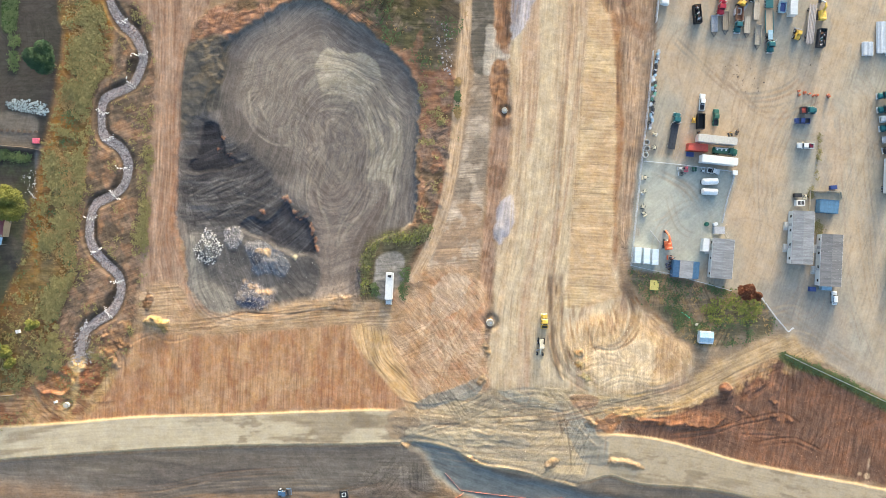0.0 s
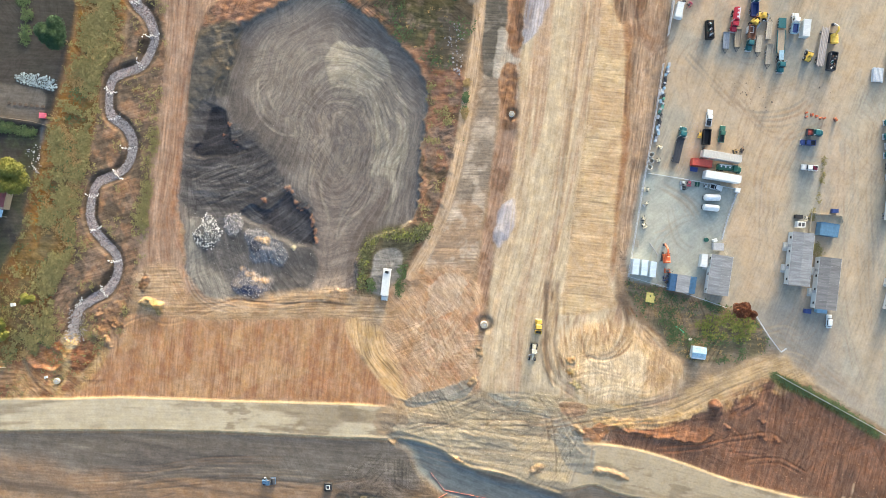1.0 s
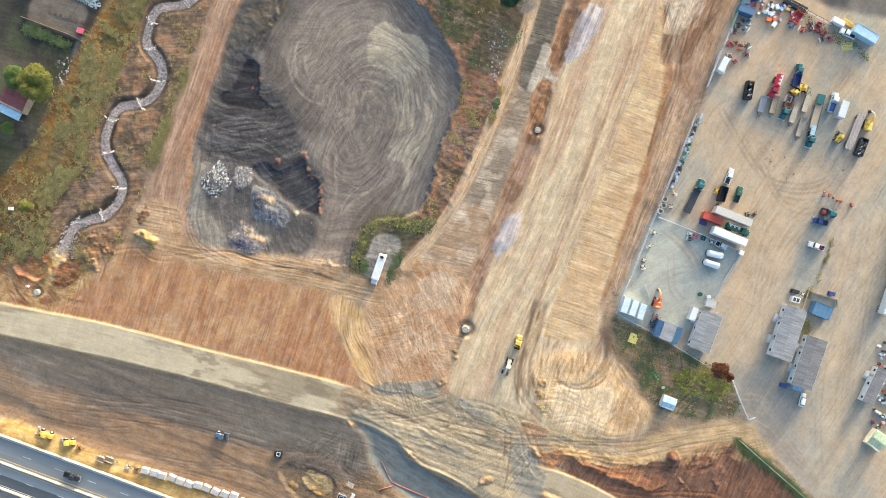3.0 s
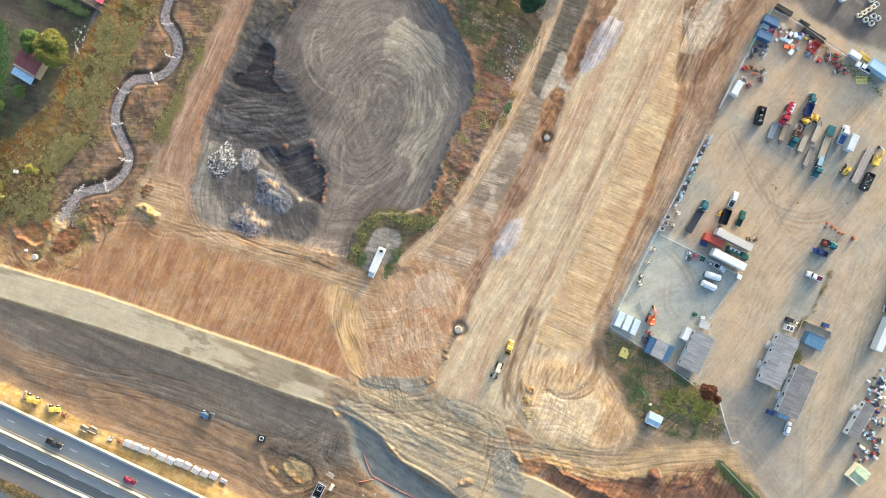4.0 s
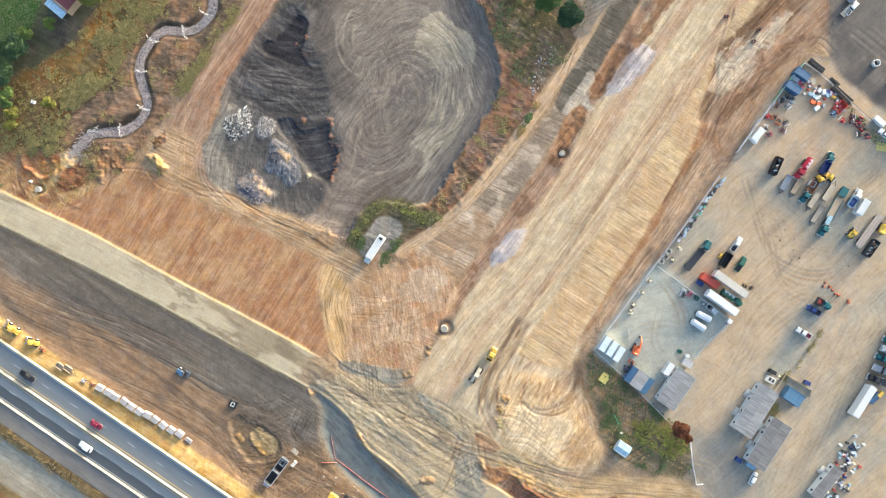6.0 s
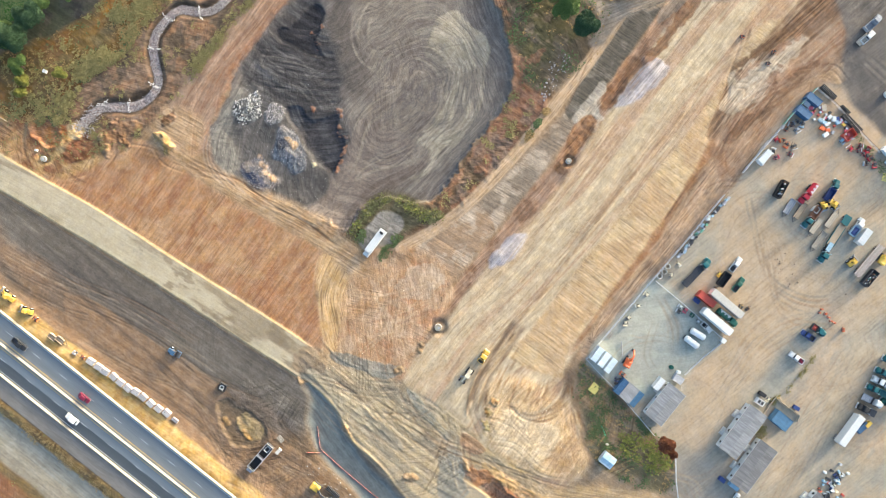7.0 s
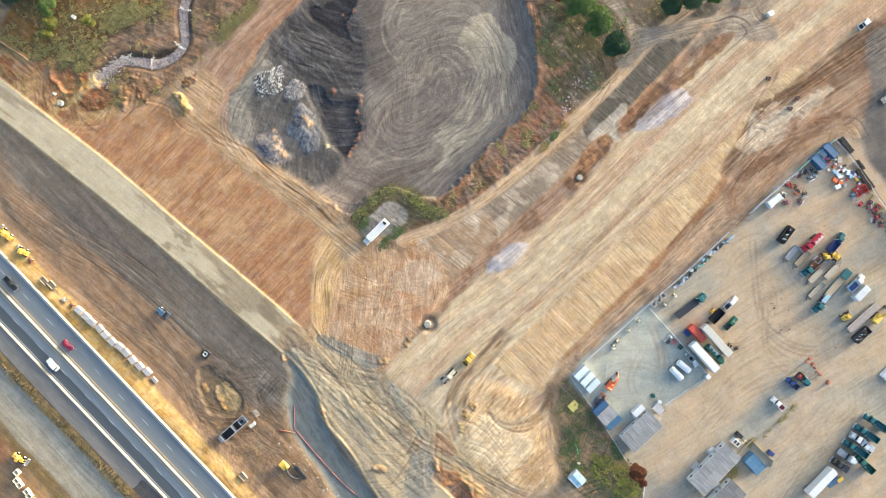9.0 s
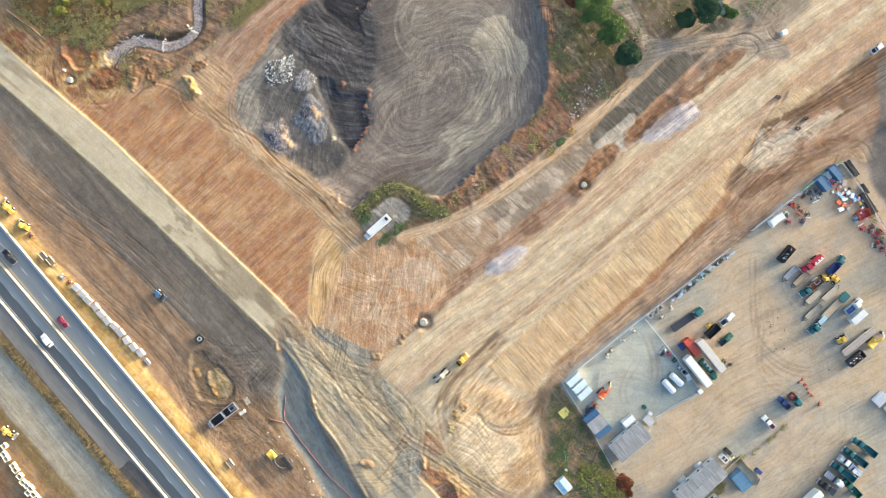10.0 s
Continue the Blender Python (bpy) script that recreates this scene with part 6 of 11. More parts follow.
strokes([(70.8, -22.0), (74.3, -25.6), (77.7, -29.2)], [(74.5, -21.6), (80.8, -26.1), (85.5, -30.6)], 11, (srgb(150, 110, 76), srgb(236, 206, 162)), 636, 0.7, 0.3, 0.1, cut=0.25)
strokes([(44.0, -25.9), (45.0, -30.1), (46.6, -33.9)], [(51.6, -21.1), (51.4, -26.7), (50.6, -32.6)], 12, (srgb(170, 128, 90), srgb(236, 210, 168)), 637, 0.7, 0.28, 0.08, cut=0.35)
spoil([(97.6, -48.6), (99.2, -47.4), (101.2, -47.8), (102.4, -49.4), (101.6, -51.2), (99.2, -51.4), (97.8, -50.2)], 1.5, srgb(146, 102, 78), srgb(126, 90, 70), 0.8, 0.2, 642.0, 0.4, 0.25)
for o in ([(102.8, -55.0), (105.2, -56.2), (106.4, -57.8), (104.8, -57.4), (103.2, -56.2)], [(115.2, -53.0), (117.6, -54.2), (118.8, -56.2), (117.2, -55.8), (115.6, -54.2)], [(116.0, -58.2), (118.4, -58.6), (119.2, -61.0), (117.6, -61.4)], [(121.2, -59.8), (122.8, -59.4), (123.6, -61.8), (122.4, -62.2)]):
    spoil(o, 0.5, srgb(140, 100, 78), srgb(122, 90, 72), 0.9, 0.3, 643.0, 0.9, 0.25)
strokes([(104.4, -49.8), (108.4, -47.4), (112.4, -45.4)], [(105.2, -55.0), (113.2, -49.8), (120.4, -44.6)], 12, (srgb(108, 76, 60), srgb(172, 122, 90)), 644, 0.6, 0.28, 0.12)
strokes([(103.2, -44.2), (109.2, -42.2), (115.2, -39.8)], [(105.2, -47.8), (111.2, -44.6), (119.2, -41.8)], 12, (srgb(196, 150, 106), srgb(238, 200, 146), srgb(166, 118, 82)), 645, 0.55, 0.28, 0.12)
strokes([(113.2, -63.8), (118.2, -62.2), (124.2, -61.4)], [(116.2, -66.8), (121.2, -65.4), (127.2, -63.4)], 8, (srgb(104, 76, 62), srgb(154, 112, 88)), 646, 0.5, 0.26, 0.08)
strokes([(103.2, -63.8), (115.2, -67.8), (127.2, -71.8)], [(101.2, -60.8), (111.2, -62.2), (127.2, -69.8)], 9, (srgb(116, 82, 66), srgb(150, 108, 84)), 647, 0.4, 0.26, 0.06)
strokes([(65.2, -56.6), (79.2, -55.0), (95.2, -49.8)], [(69.2, -59.8), (83.2, -57.4), (97.2, -53.0)], 9, (srgb(228, 192, 142), srgb(186, 138, 96)), 648, 0.5, 0.28, 0.1)
strokes([(-16.8, -23.8), (-4.8, -31.8), (9.2, -41.8), (13.2, -49.8)], [(-2.8, -19.8), (5.2, -29.8), (13.2, -35.8), (13.6, -41.8)], 16, (srgb(214, 180, 142), srgb(170, 126, 94), srgb(226, 196, 158)), 651, 0.5, 0.27, 0.06)
strokes([(-12.8, -39.8), (-6.8, -45.8), (1.2, -52.8)], [(-2.8, -35.8), (5.2, -43.8), (12.4, -49.8)], 12, (srgb(168, 112, 82), srgb(222, 184, 142)), 652, 0.45, 0.26, 0.06)
strokes([(-18.8, -25.8), (-16.8, -35.8), (-10.8, -47.8), (-3.8, -56.8)], [(-28.8, -31.8), (-24.8, -39.8), (-16.8, -49.8), (-6.8, -57.4)], 9, (srgb(232, 198, 146), srgb(204, 160, 108)), 653, 0.5, 0.3, 0.05, cut=0.2)
strokes([(19.2, -49.8), (31.2, -47.8), (43.2, -51.8), (46.2, -55.8)], [(17.2, -59.8), (29.2, -57.8), (39.2, -57.8), (47.2, -60.8)], 14, (srgb(146, 140, 126), srgb(210, 188, 152), srgb(124, 114, 100)), 654, 0.5, 0.27, 0.08)
strokes([(-4.8, -63.8), (15.2, -61.8), (35.2, -63.8), (53.2, -60.8)], [(-0.8, -70.8), (19.2, -73.8), (35.2, -75.8), (47.2, -79.8)], 14, (srgb(150, 138, 120), srgb(222, 200, 162), srgb(132, 114, 94)), 655, 0.5, 0.3, 0.08)
strokes([(-2.8, -58.8), (9.2, -52.8), (19.2, -45.8)], [(3.2, -60.8), (15.2, -56.8), (23.2, -51.8)], 9, (srgb(126, 120, 110), srgb(186, 172, 148)), 656, 0.55, 0.27, 0.1)
strokes([(-16.8, -65.8), (-4.8, -60.8), (9.2, -58.8)], [(-10.8, -68.8), (3.2, -64.8), (19.2, -62.8)], 9, (srgb(128, 104, 82), srgb(204, 178, 140)), 657, 0.5, 0.3, 0.08)
for o, hh in (([(11.6, -46.2), (13.6, -44.2), (15.2, -45.4), (14.8, -47.8), (12.4, -48.2)], 0.7), ([(14.0, -33.8), (15.6, -33.0), (16.8, -36.2), (15.6, -39.8), (14.4, -37.8)], 0.55), ([(36.0, -76.6), (38.4, -74.2), (41.2, -75.0), (40.0, -77.4), (37.2, -78.2)], 0.8), ([(58.0, -74.6), (61.2, -73.4), (65.2, -74.2), (70.4, -76.6), (71.2, -77.8), (66.8, -77.4), (62.4, -76.6), (58.8, -76.6)], 1.0), ([(8.0, -74.2), (10.8, -73.4), (13.2, -75.0), (11.2, -76.2)], 0.6), ([(-16.8, -69.0), (-13.6, -68.2), (-10.8, -69.4), (-14.0, -70.6)], 0.7), ([(49.2, -59.8), (52.0, -60.2), (54.0, -62.2), (51.6, -62.2)], 0.8)):
    spoil(o, hh * 0.6, srgb(196, 166, 128), srgb(176, 146, 112), 0.9, 0.3, 658.0, 1.0)
ORANGE = (srgb(196, 140, 94), srgb(160, 108, 76))
spoil([(-106.8, -26.2), (-104.4, -24.2), (-100.4, -24.2), (-97.6, -26.2), (-97.6, -29.0), (-100.0, -27.8), (-103.6, -27.0)], 1.35, srgb(200, 166, 108), srgb(180, 144, 96), 0.8, 0.35, 661.0, 1.3)
pit3 = area([(-143.6, -46.2), (-140.0, -44.2), (-136.0, -43.8), (-132.0, -46.2), (-133.2, -49.8), (-136.8, -50.6), (-141.2, -49.8)]) + 0.7 * fbm(2.4, 3, 662.0, GX, GY, False)
paint(sm(pit3, 0.5), ORANGE[0], 0.9)
raise_by(-0.7 * sm(pit3, 0.9) + 0.45 * np.exp(-((pit3 + 0.7) / 0.7) ** 2) * sm(-44.5 - GY, 2.0))
for o, hh in (([(-120.8, -30.2), (-118.8, -28.6), (-118.0, -31.0), (-119.2, -33.8), (-120.0, -39.0), (-121.6, -38.2), (-121.2, -34.2)], 0.8), ([(-120.0, -39.4), (-116.8, -38.2), (-114.4, -39.8), (-115.2, -42.2), (-118.4, -41.0)], 0.7), ([(-118.0, -32.6), (-114.4, -32.6), (-110.8, -33.8), (-108.8, -35.0), (-112.8, -35.4), (-116.4, -34.2)], 0.5), ([(-105.8, -17.8), (-104.0, -15.4), (-102.4, -17.4), (-103.6, -20.6), (-105.2, -22.2)], 0.4)):
    spoil(o, hh, srgb(176, 142, 108), srgb(142, 108, 80), 0.9, 0.35, 663.0, 1.1)
strokes([(-147.6, -43.0), (-145.2, -47.8), (-142.4, -54.2), (-137.6, -57.8)], [(-143.6, -43.8), (-143.2, -49.8), (-140.0, -54.2), (-134.4, -57.8)], 9, (srgb(214, 180, 136), srgb(140, 110, 82)), 664, 0.6, 0.28, 0.14)
strokes([(-142.8, -49.8), (-137.6, -52.6), (-132.8, -49.8)], [(-143.6, -51.8), (-137.6, -54.2), (-130.8, -51.8)], 8, (srgb(206, 160, 110), srgb(128, 92, 66)), 665, 0.6, 0.28, 0.14)
strokes([(-118.8, -31.8), (-114.8, -29.8), (-108.8, -31.8)], [(-119.6, -39.8), (-114.0, -36.2), (-109.6, -34.2)], 6, (srgb(200, 160, 118), srgb(134, 98, 72)), 666, 0.6, 0.28, 0.14)
strokes([(-126.8, -51.8), (-120.8, -53.0), (-113.8, -51.8)], [(-126.8, -56.8), (-118.8, -55.4), (-112.8, -54.2)], 8, (srgb(216, 182, 140), srgb(150, 114, 84)), 667, 0.55, 0.28, 0.1)
paint(sm(area([(-131.2, -40.2), (-126.8, -40.2), (-128.4, -43.8), (-128.8, -49.8), (-131.2, -51.8), (-130.0, -45.4)], 0.8, 3.0), 0.8), srgb(222, 186, 128), 0.8)
YARD = (srgb(206, 182, 150), srgb(158, 148, 132), srgb(176, 146, 116))
strokes([(79.2, 76.2), (89.2, 66.2), (103.2, 56.2), (119.2, 58.2), (127.2, 66.2)], [(91.2, 70.2), (103.2, 58.2), (115.2, 46.2), (131.2, 50.2), (143.2, 62.2)], 9, YARD, 671, 0.45, 0.26, 0.012, 2)
strokes([(107.2, -7.8), (109.2, 12.2), (107.2, 32.2), (111.2, 48.2), (123.2, 58.2)], [(121.2, -7.8), (117.2, 12.2), (119.2, 32.2), (127.2, 46.2), (139.2, 54.2)], 9, YARD, 672, 0.45, 0.26, 0.012, 2)
strokes([(141.2, 52.2), (143.2, 28.2), (145.2, 8.2), (149.2, -15.8), (155.2, -31.8)], [(151.2, 52.2), (152.2, 28.2), (154.2, 8.2), (155.2, -7.8), (156.6, -23.8)], 8, YARD, 673, 0.45, 0.26, 0.012, 2)
strokes([(111.2, -23.8), (123.2, -19.8), (135.2, -29.8), (151.2, -41.8)], [(123.2, -35.8), (133.2, -39.8), (143.2, -44.8), (155.2, -49.8)], 7, YARD, 674, 0.45, 0.26, 0.012, 2)
strokes([(73.2, 28.2), (83.2, 22.2), (89.2, 12.2), (91.2, 4.2)], [(79.2, 26.2), (91.2, 20.2), (97.2, 12.2), (99.2, 4.2)], 6, YARD, 675, 0.4, 0.26, 0.012, 2)

# --- north end: track junction, brown cutting, far lot ---
junction = area([(-24.1, 112.6), (-10.2, 106.8), (0.0, 102.8), (6.8, 107.4), (14.8, 119.2), (21.8, 129.1), (32.4, 135.5), (40.9, 132.8), (30.3, 123.5), (22.6, 119.9), (13.9, 108.9), (8.5, 98.7), (8.6, 90.2), (4.3, 87.3), (3.6, 96.5), (-4.9, 100.7), (-17.6, 102.1), (-29.7, 106.9)], 0.8)
paint(sm(junction, 1.0), srgb(160, 146, 130))
patchy(sm(junction, 1.0), srgb(192, 170, 144), 5, 0.45, 0.7, 281.0)
worked(sm(junction, 0.3), 58, 0.8)
tracks([(70.6, 137.1), (64.2, 109.7), (62.3, 90.4), (64.1, 79.4), (62.4, 65.0), (62.5, 49.4)], srgb(120, 88, 66), 1.2, 0.8, 0.3, 2, 0.6, 280.0)
tracks([(48.0, 125.7), (53.0, 105.2), (58.1, 93.2), (58.8, 82.6)], srgb(128, 96, 72), 1.2, 0.6, 0.2, 2, 0.5, 281.0)
cutting = area([(53.0, 105.2), (54.4, 119.4), (57.1, 136.4), (62.0, 159.7), (70.3, 188.1), (80.3, 178.2), (74.0, 147.8), (68.5, 127.9), (63.9, 110.0), (61.6, 96.8), (60.9, 84.8), (56.7, 86.2)], 1.2)
paint(sm(cutting, 1.5), srgb(134, 105, 83), 0.9)
patchy(sm(cutting, 1.5), srgb(112, 90, 72), 7, 0.45, 0.8, 282.0)
uq, vq = line([(58.8, 81.2), (60.1, 113.8), (64.2, 137.8), (74.6, 183.8)])
worked_along(sm(cutting, 0.3), uq, vq, 0.9)
raise_by(-0.5 * sm(cutting - 1, 2.5))
chalk = area([(53.8, 104.5), (54.4, 113.7), (59.3, 122.9), (62.8, 130.7), (67.1, 132.2), (66.4, 118.7), (66.5, 110.3), (63.0, 102.5), (60.2, 98.2)], 1.2)
paint(sm(chalk, 1.2), srgb(210, 192, 168), 0.85)
bend = area([(60.9, 84.8), (63.9, 110.0), (68.5, 127.9), (74.0, 147.8), (81.7, 176.8), (90.2, 168.4), (83.0, 138.3), (85.5, 129.4), (79.8, 119.5), (76.4, 106.1), (73.7, 80.6), (72.3, 73.5), (63.8, 79.1)], 1.0)
paint(sm(bend, 1.2), srgb(178, 146, 118))
patchy(sm(bend, 1.2), srgb(160, 124, 96), 6, 0.42, 0.8, 283.0)
worked_along(sm(bend, 0.3), uq, vq, 0.8)
for o, c, am in (([(50.9, 106.4), (54.0, 112.4), (57.7, 117.5), (61.2, 126.3), (64.9, 131.4), (66.5, 127.6), (65.1, 119.2), (64.0, 112.2), (64.1, 103.6), (60.8, 96.3), (55.8, 96.4), (56.1, 102.7)], (208, 186, 158), 0.75), ([(62.6, 87.0), (62.8, 100.2), (64.7, 114.7), (71.2, 126.1), (76.6, 146.0), (79.9, 144.8), (75.7, 125.1), (70.1, 114.1), (69.2, 99.9), (66.3, 88.7)], (160, 122, 96), 0.75),
                 ([(56.6, 116.3), (59.2, 129.0), (62.9, 141.0), (66.5, 155.1), (70.4, 154.4), (67.5, 141.5), (62.5, 127.9), (59.5, 117.8)], (142, 112, 88), 0.7), ([(18.5, 118.7), (24.2, 122.8), (26.5, 114.6), (24.8, 108.4), (20.8, 110.5)], (176, 140, 112), 0.6), ([(65.3, 115.6), (67.2, 124.9), (70.7, 126.9), (69.8, 121.3), (68.7, 114.4)], (196, 160, 130), 0.7)):
    torn(o, srgb(*c), am, 2.0, 4.0, 284.0, 0.12, (uq * 0.3, vq))
for k in range(9):
    o = 3.0 * k - 13
    tracks([(x - 0.66 * o, y - 0.75 * o) for x, y in [(62.5, 80.2), (64.0, 98.6), (66.7, 115.4), (72.1, 131.7), (77.4, 151.6)]], (srgb(140, 108, 84), srgb(204, 176, 146), srgb(168, 132, 104))[k % 3], 1.6, 0.45, 0.06, 2, 0.26, 310.0 + k)
for k, o in enumerate(([(60.9, 87.6), (63.6, 107.4), (65.7, 119.4), (68.5, 133.6), (73.3, 157.0)], [(65.9, 88.3), (69.3, 104.6), (72.8, 120.9), (73.4, 128.7), (76.2, 142.8)], [(56.6, 103.1), (58.0, 113.0), (63.6, 115.9), (66.5, 110.3)], [(54.5, 103.8), (60.1, 106.7), (63.7, 98.9)], [(70.8, 83.4), (73.6, 100.4), (74.9, 113.1), (79.4, 125.6), (81.2, 133.7)], [(80.6, 116.0), (78.0, 124.2), (81.2, 129.4), (89.0, 127.3)], [(-12.7, 107.0), (-0.7, 102.1), (4.3, 95.8), (7.2, 78.8), (10.1, 61.9)],)):
    tracks(o, (srgb(150, 118, 92), srgb(206, 180, 148), srgb(126, 98, 76))[k % 3], 2.0, 0.55, 0.1, 2, 0.34, 290.0 + 0 + k)
for k, o in enumerate(([(6.4, 105.0), (15.8, 118.2), (24.2, 129.6), (28.8, 137.6), (26.7, 144.0)], [(22.6, 122.8), (28.9, 127.7), (31.0, 134.1), (26.0, 137.6)], [(19.8, 111.4), (24.2, 126.7), (32.4, 127.1), (31.1, 111.5)], [(58.1, 84.8), (56.6, 91.8), (56.6, 97.5)], [(61.6, 84.1), (61.3, 91.4), (59.4, 98.9)], [(63.8, 84.8), (65.1, 90.5), (65.1, 97.5)],)):
    tracks(o, (srgb(150, 118, 92), srgb(206, 180, 148), srgb(126, 98, 76))[k % 3], 2.0, 0.55, 0.1, 2, 0.34, 290.0 + 5 + k)

# --- the haul road's north end: cut banks, lobed tip, torn chalk ---
BROWNS = (srgb(118, 88, 64), srgb(172, 134, 100), srgb(96, 74, 56))
# the first bank's brown is the shade on its slope, painted in
for o, c, am in (([(18.9, 74.2), (19.8, 84.6), (22.5, 95.2), (24.3, 108.4), (24.9, 119.9), (28.7, 124.8), (29.1, 118.3), (28.2, 107.2), (26.5, 95.4), (23.0, 84.0), (24.6, 73.2)], (146, 108, 80), 0.85), ([(19.5, 50.0), (17.0, 58.8), (16.4, 64.0), (19.4, 67.5), (22.8, 66.8), (22.9, 61.4), (22.2, 53.8), (23.4, 48.7)], (156, 116, 84), 0.8), ([(50.9, 107.8), (53.1, 115.9), (56.4, 124.4), (61.3, 143.2), (65.6, 163.5), (69.3, 159.4), (65.6, 143.0), (60.1, 126.4), (55.9, 115.8), (53.8, 109.1)], (120, 94, 72), 0.85), ([(63.8, 85.9), (63.5, 93.8), (67.5, 103.0), (69.5, 112.9), (72.3, 125.0), (76.7, 127.7), (73.2, 114.9), (71.2, 104.9), (67.8, 93.6), (66.7, 87.2)], (132, 100, 76), 0.8), ([(51.9, 106.7), (55.8, 112.9), (61.8, 116.9), (65.4, 132.6), (68.4, 133.9), (67.9, 125.3), (65.9, 113.8), (65.5, 105.2), (62.2, 96.8), (57.3, 100.6)], (214, 194, 166), 0.5), ([(78.0, 124.7), (81.8, 129.6), (83.0, 144.3), (90.4, 136.0), (87.5, 127.9), (80.8, 123.2)], (196, 164, 128), 0.7), ([(19.0, 111.2), (21.0, 121.2), (23.3, 124.7), (24.6, 121.7), (22.7, 113.2), (21.0, 107.5)], (150, 136, 120), 0.75)):
    torn(o, srgb(*c), am, 1.5, 3.2, 701.0, 0.1)
strokes([(20.0, 73.7), (21.3, 85.9), (24.5, 105.2), (26.7, 120.9)], [(25.7, 73.5), (26.3, 84.9), (29.5, 105.6), (30.4, 122.9)], 9, BROWNS, 702, 0.5, 0.3, 0.1)
strokes([(51.2, 107.4), (56.4, 124.4), (61.0, 143.6), (65.6, 162.8)], [(55.5, 107.2), (59.9, 123.5), (64.9, 142.3), (69.3, 159.4)], 9, BROWNS, 703, 0.55, 0.32, 0.12)
strokes([(63.8, 85.9), (66.7, 100.9), (70.3, 115.1), (73.4, 126.8)], [(68.9, 87.8), (71.8, 101.3), (74.5, 113.4), (78.8, 126.9)], 8, BROWNS, 704, 0.55, 0.32, 0.14)
strokes([(55.4, 104.3), (58.5, 109.9), (62.4, 116.2), (65.2, 128.3)], [(62.9, 97.5), (65.5, 105.2), (65.9, 113.8), (68.8, 128.8)], 9, (srgb(232, 214, 188), srgb(170, 146, 120)), 705, 0.55, 0.3, 0.08)
strokes([(26.0, 135.3), (31.7, 133.6), (36.1, 136.2), (36.4, 142.0)], [(26.9, 138.9), (31.5, 136.8), (34.4, 138.1), (33.9, 142.5)], 7, (srgb(118, 96, 80), srgb(214, 188, 156)), 706, 0.6, 0.3, 0.1)
strokes([(35.6, 70.1), (41.1, 92.8), (48.8, 117.6), (56.9, 148.1)], [(53.0, 85.7), (50.6, 109.6), (56.7, 130.2), (62.7, 163.0)], 9, (srgb(214, 186, 150), srgb(166, 136, 108)), 707, 0.45, 0.3, 0.04)
strokes([(5.0, 104.0), (11.8, 111.6), (18.1, 121.3), (22.9, 131.2)], [(8.4, 101.7), (15.4, 110.7), (21.6, 120.4), (25.7, 129.6)], 8, (srgb(206, 178, 146), srgb(140, 124, 106)), 708, 0.5, 0.3, 0.06)
strokes([(70.2, 113.6), (72.9, 122.8), (81.1, 128.9), (91.7, 126.2)], [(74.4, 110.5), (76.3, 120.5), (81.6, 125.3), (90.2, 123.4)], 7, (srgb(204, 170, 134), srgb(150, 120, 94)), 709, 0.5, 0.3, 0.06)
torn([(-1.8, -12.8), (3.2, -7.8), (8.8, -11.0), (7.6, -18.8), (2.4, -23.8), (-4.0, -21.4)], srgb(210, 186, 158), 0.6, 2.4, 3.0, 710.0, 0.05)
torn([(15.4, 78.0), (14.6, 62.6), (17.0, 62.4), (17.6, 66.2), (19.6, 67.4), (23.6, 66.8), (23.6, 69.0), (20.4, 70.0), (18.6, 72.0), (18.6, 78.0)], srgb(204, 190, 170), 0.8, 0.8, 2.4, 713.0, 0.08)
strokes([(8.0, -12.0), (-4.0, -26.0), (-14.0, -36.0)], [(13.0, -24.0), (5.0, -37.0), (-5.0, -46.0)], 16, (srgb(224, 194, 160), srgb(176, 136, 108), srgb(212, 178, 142)), 714, 0.5, 0.3, 0.06)
for o in ([(-1.0, 58.0), (2.2, 57.0), (2.6, 49.5), (0.2, 50.0)], [(-7.6, 40.0), (-4.0, 44.0), (-3.0, 34.0), (-6.0, 28.0)], [(-6.5, 22.0), (-3.0, 26.0), (-2.0, 18.0), (-5.0, 14.0)], [(-2.0, 42.0), (1.6, 44.0), (1.2, 30.0), (-1.0, 32.0)]):
    torn(o, srgb(150, 126, 106), 0.7, 2.0, 2.6, 715.0, 0.15)
    strokes(o[:2][::-1] + [((o[0][0] + o[1][0]) / 2 - 1.5, o[0][1] + 1)], o[2:] + [((o[2][0] + o[3][0]) / 2 - 2.5, o[3][1])], 6, (srgb(206, 164, 126), srgb(124, 100, 80)), 716, 0.6, 0.3, 0.15)

strokes([(57.5, 97.5), (60.5, 103.0), (61.5, 110.0), (60.0, 117.0)], [(64.0, 99.0), (64.5, 105.0), (64.5, 112.0), (66.5, 122.0)], 12, (srgb(232, 214, 190), srgb(178, 148, 120), srgb(214, 190, 162)), 718, 0.6, 0.34, 0.06, cut=0.3)
for o, c in (([(60.0, 118.0), (62.5, 124.0), (66.0, 131.0), (64.0, 132.5), (60.5, 126.0)], (168, 130, 104)), ([(54.0, 106.0), (57.0, 110.0), (58.5, 116.0), (55.0, 113.0)], (176, 140, 112)), ([(63.5, 113.0), (66.0, 112.0), (67.0, 118.0), (65.0, 121.0)], (164, 126, 100))):
    torn(o, srgb(*c), 0.7, 1.8, 2.8, 719.0, 0.06)
comb = random.Random(720)
for k in range(62):
    y0 = -6.0 + 1.28 * k + comb.uniform(-0.25, 0.25)
    x0, x1 = 47.0 + 0.06 * y0 + comb.uniform(0, 3.5), 59.5 + comb.uniform(-3.0, 1.0)
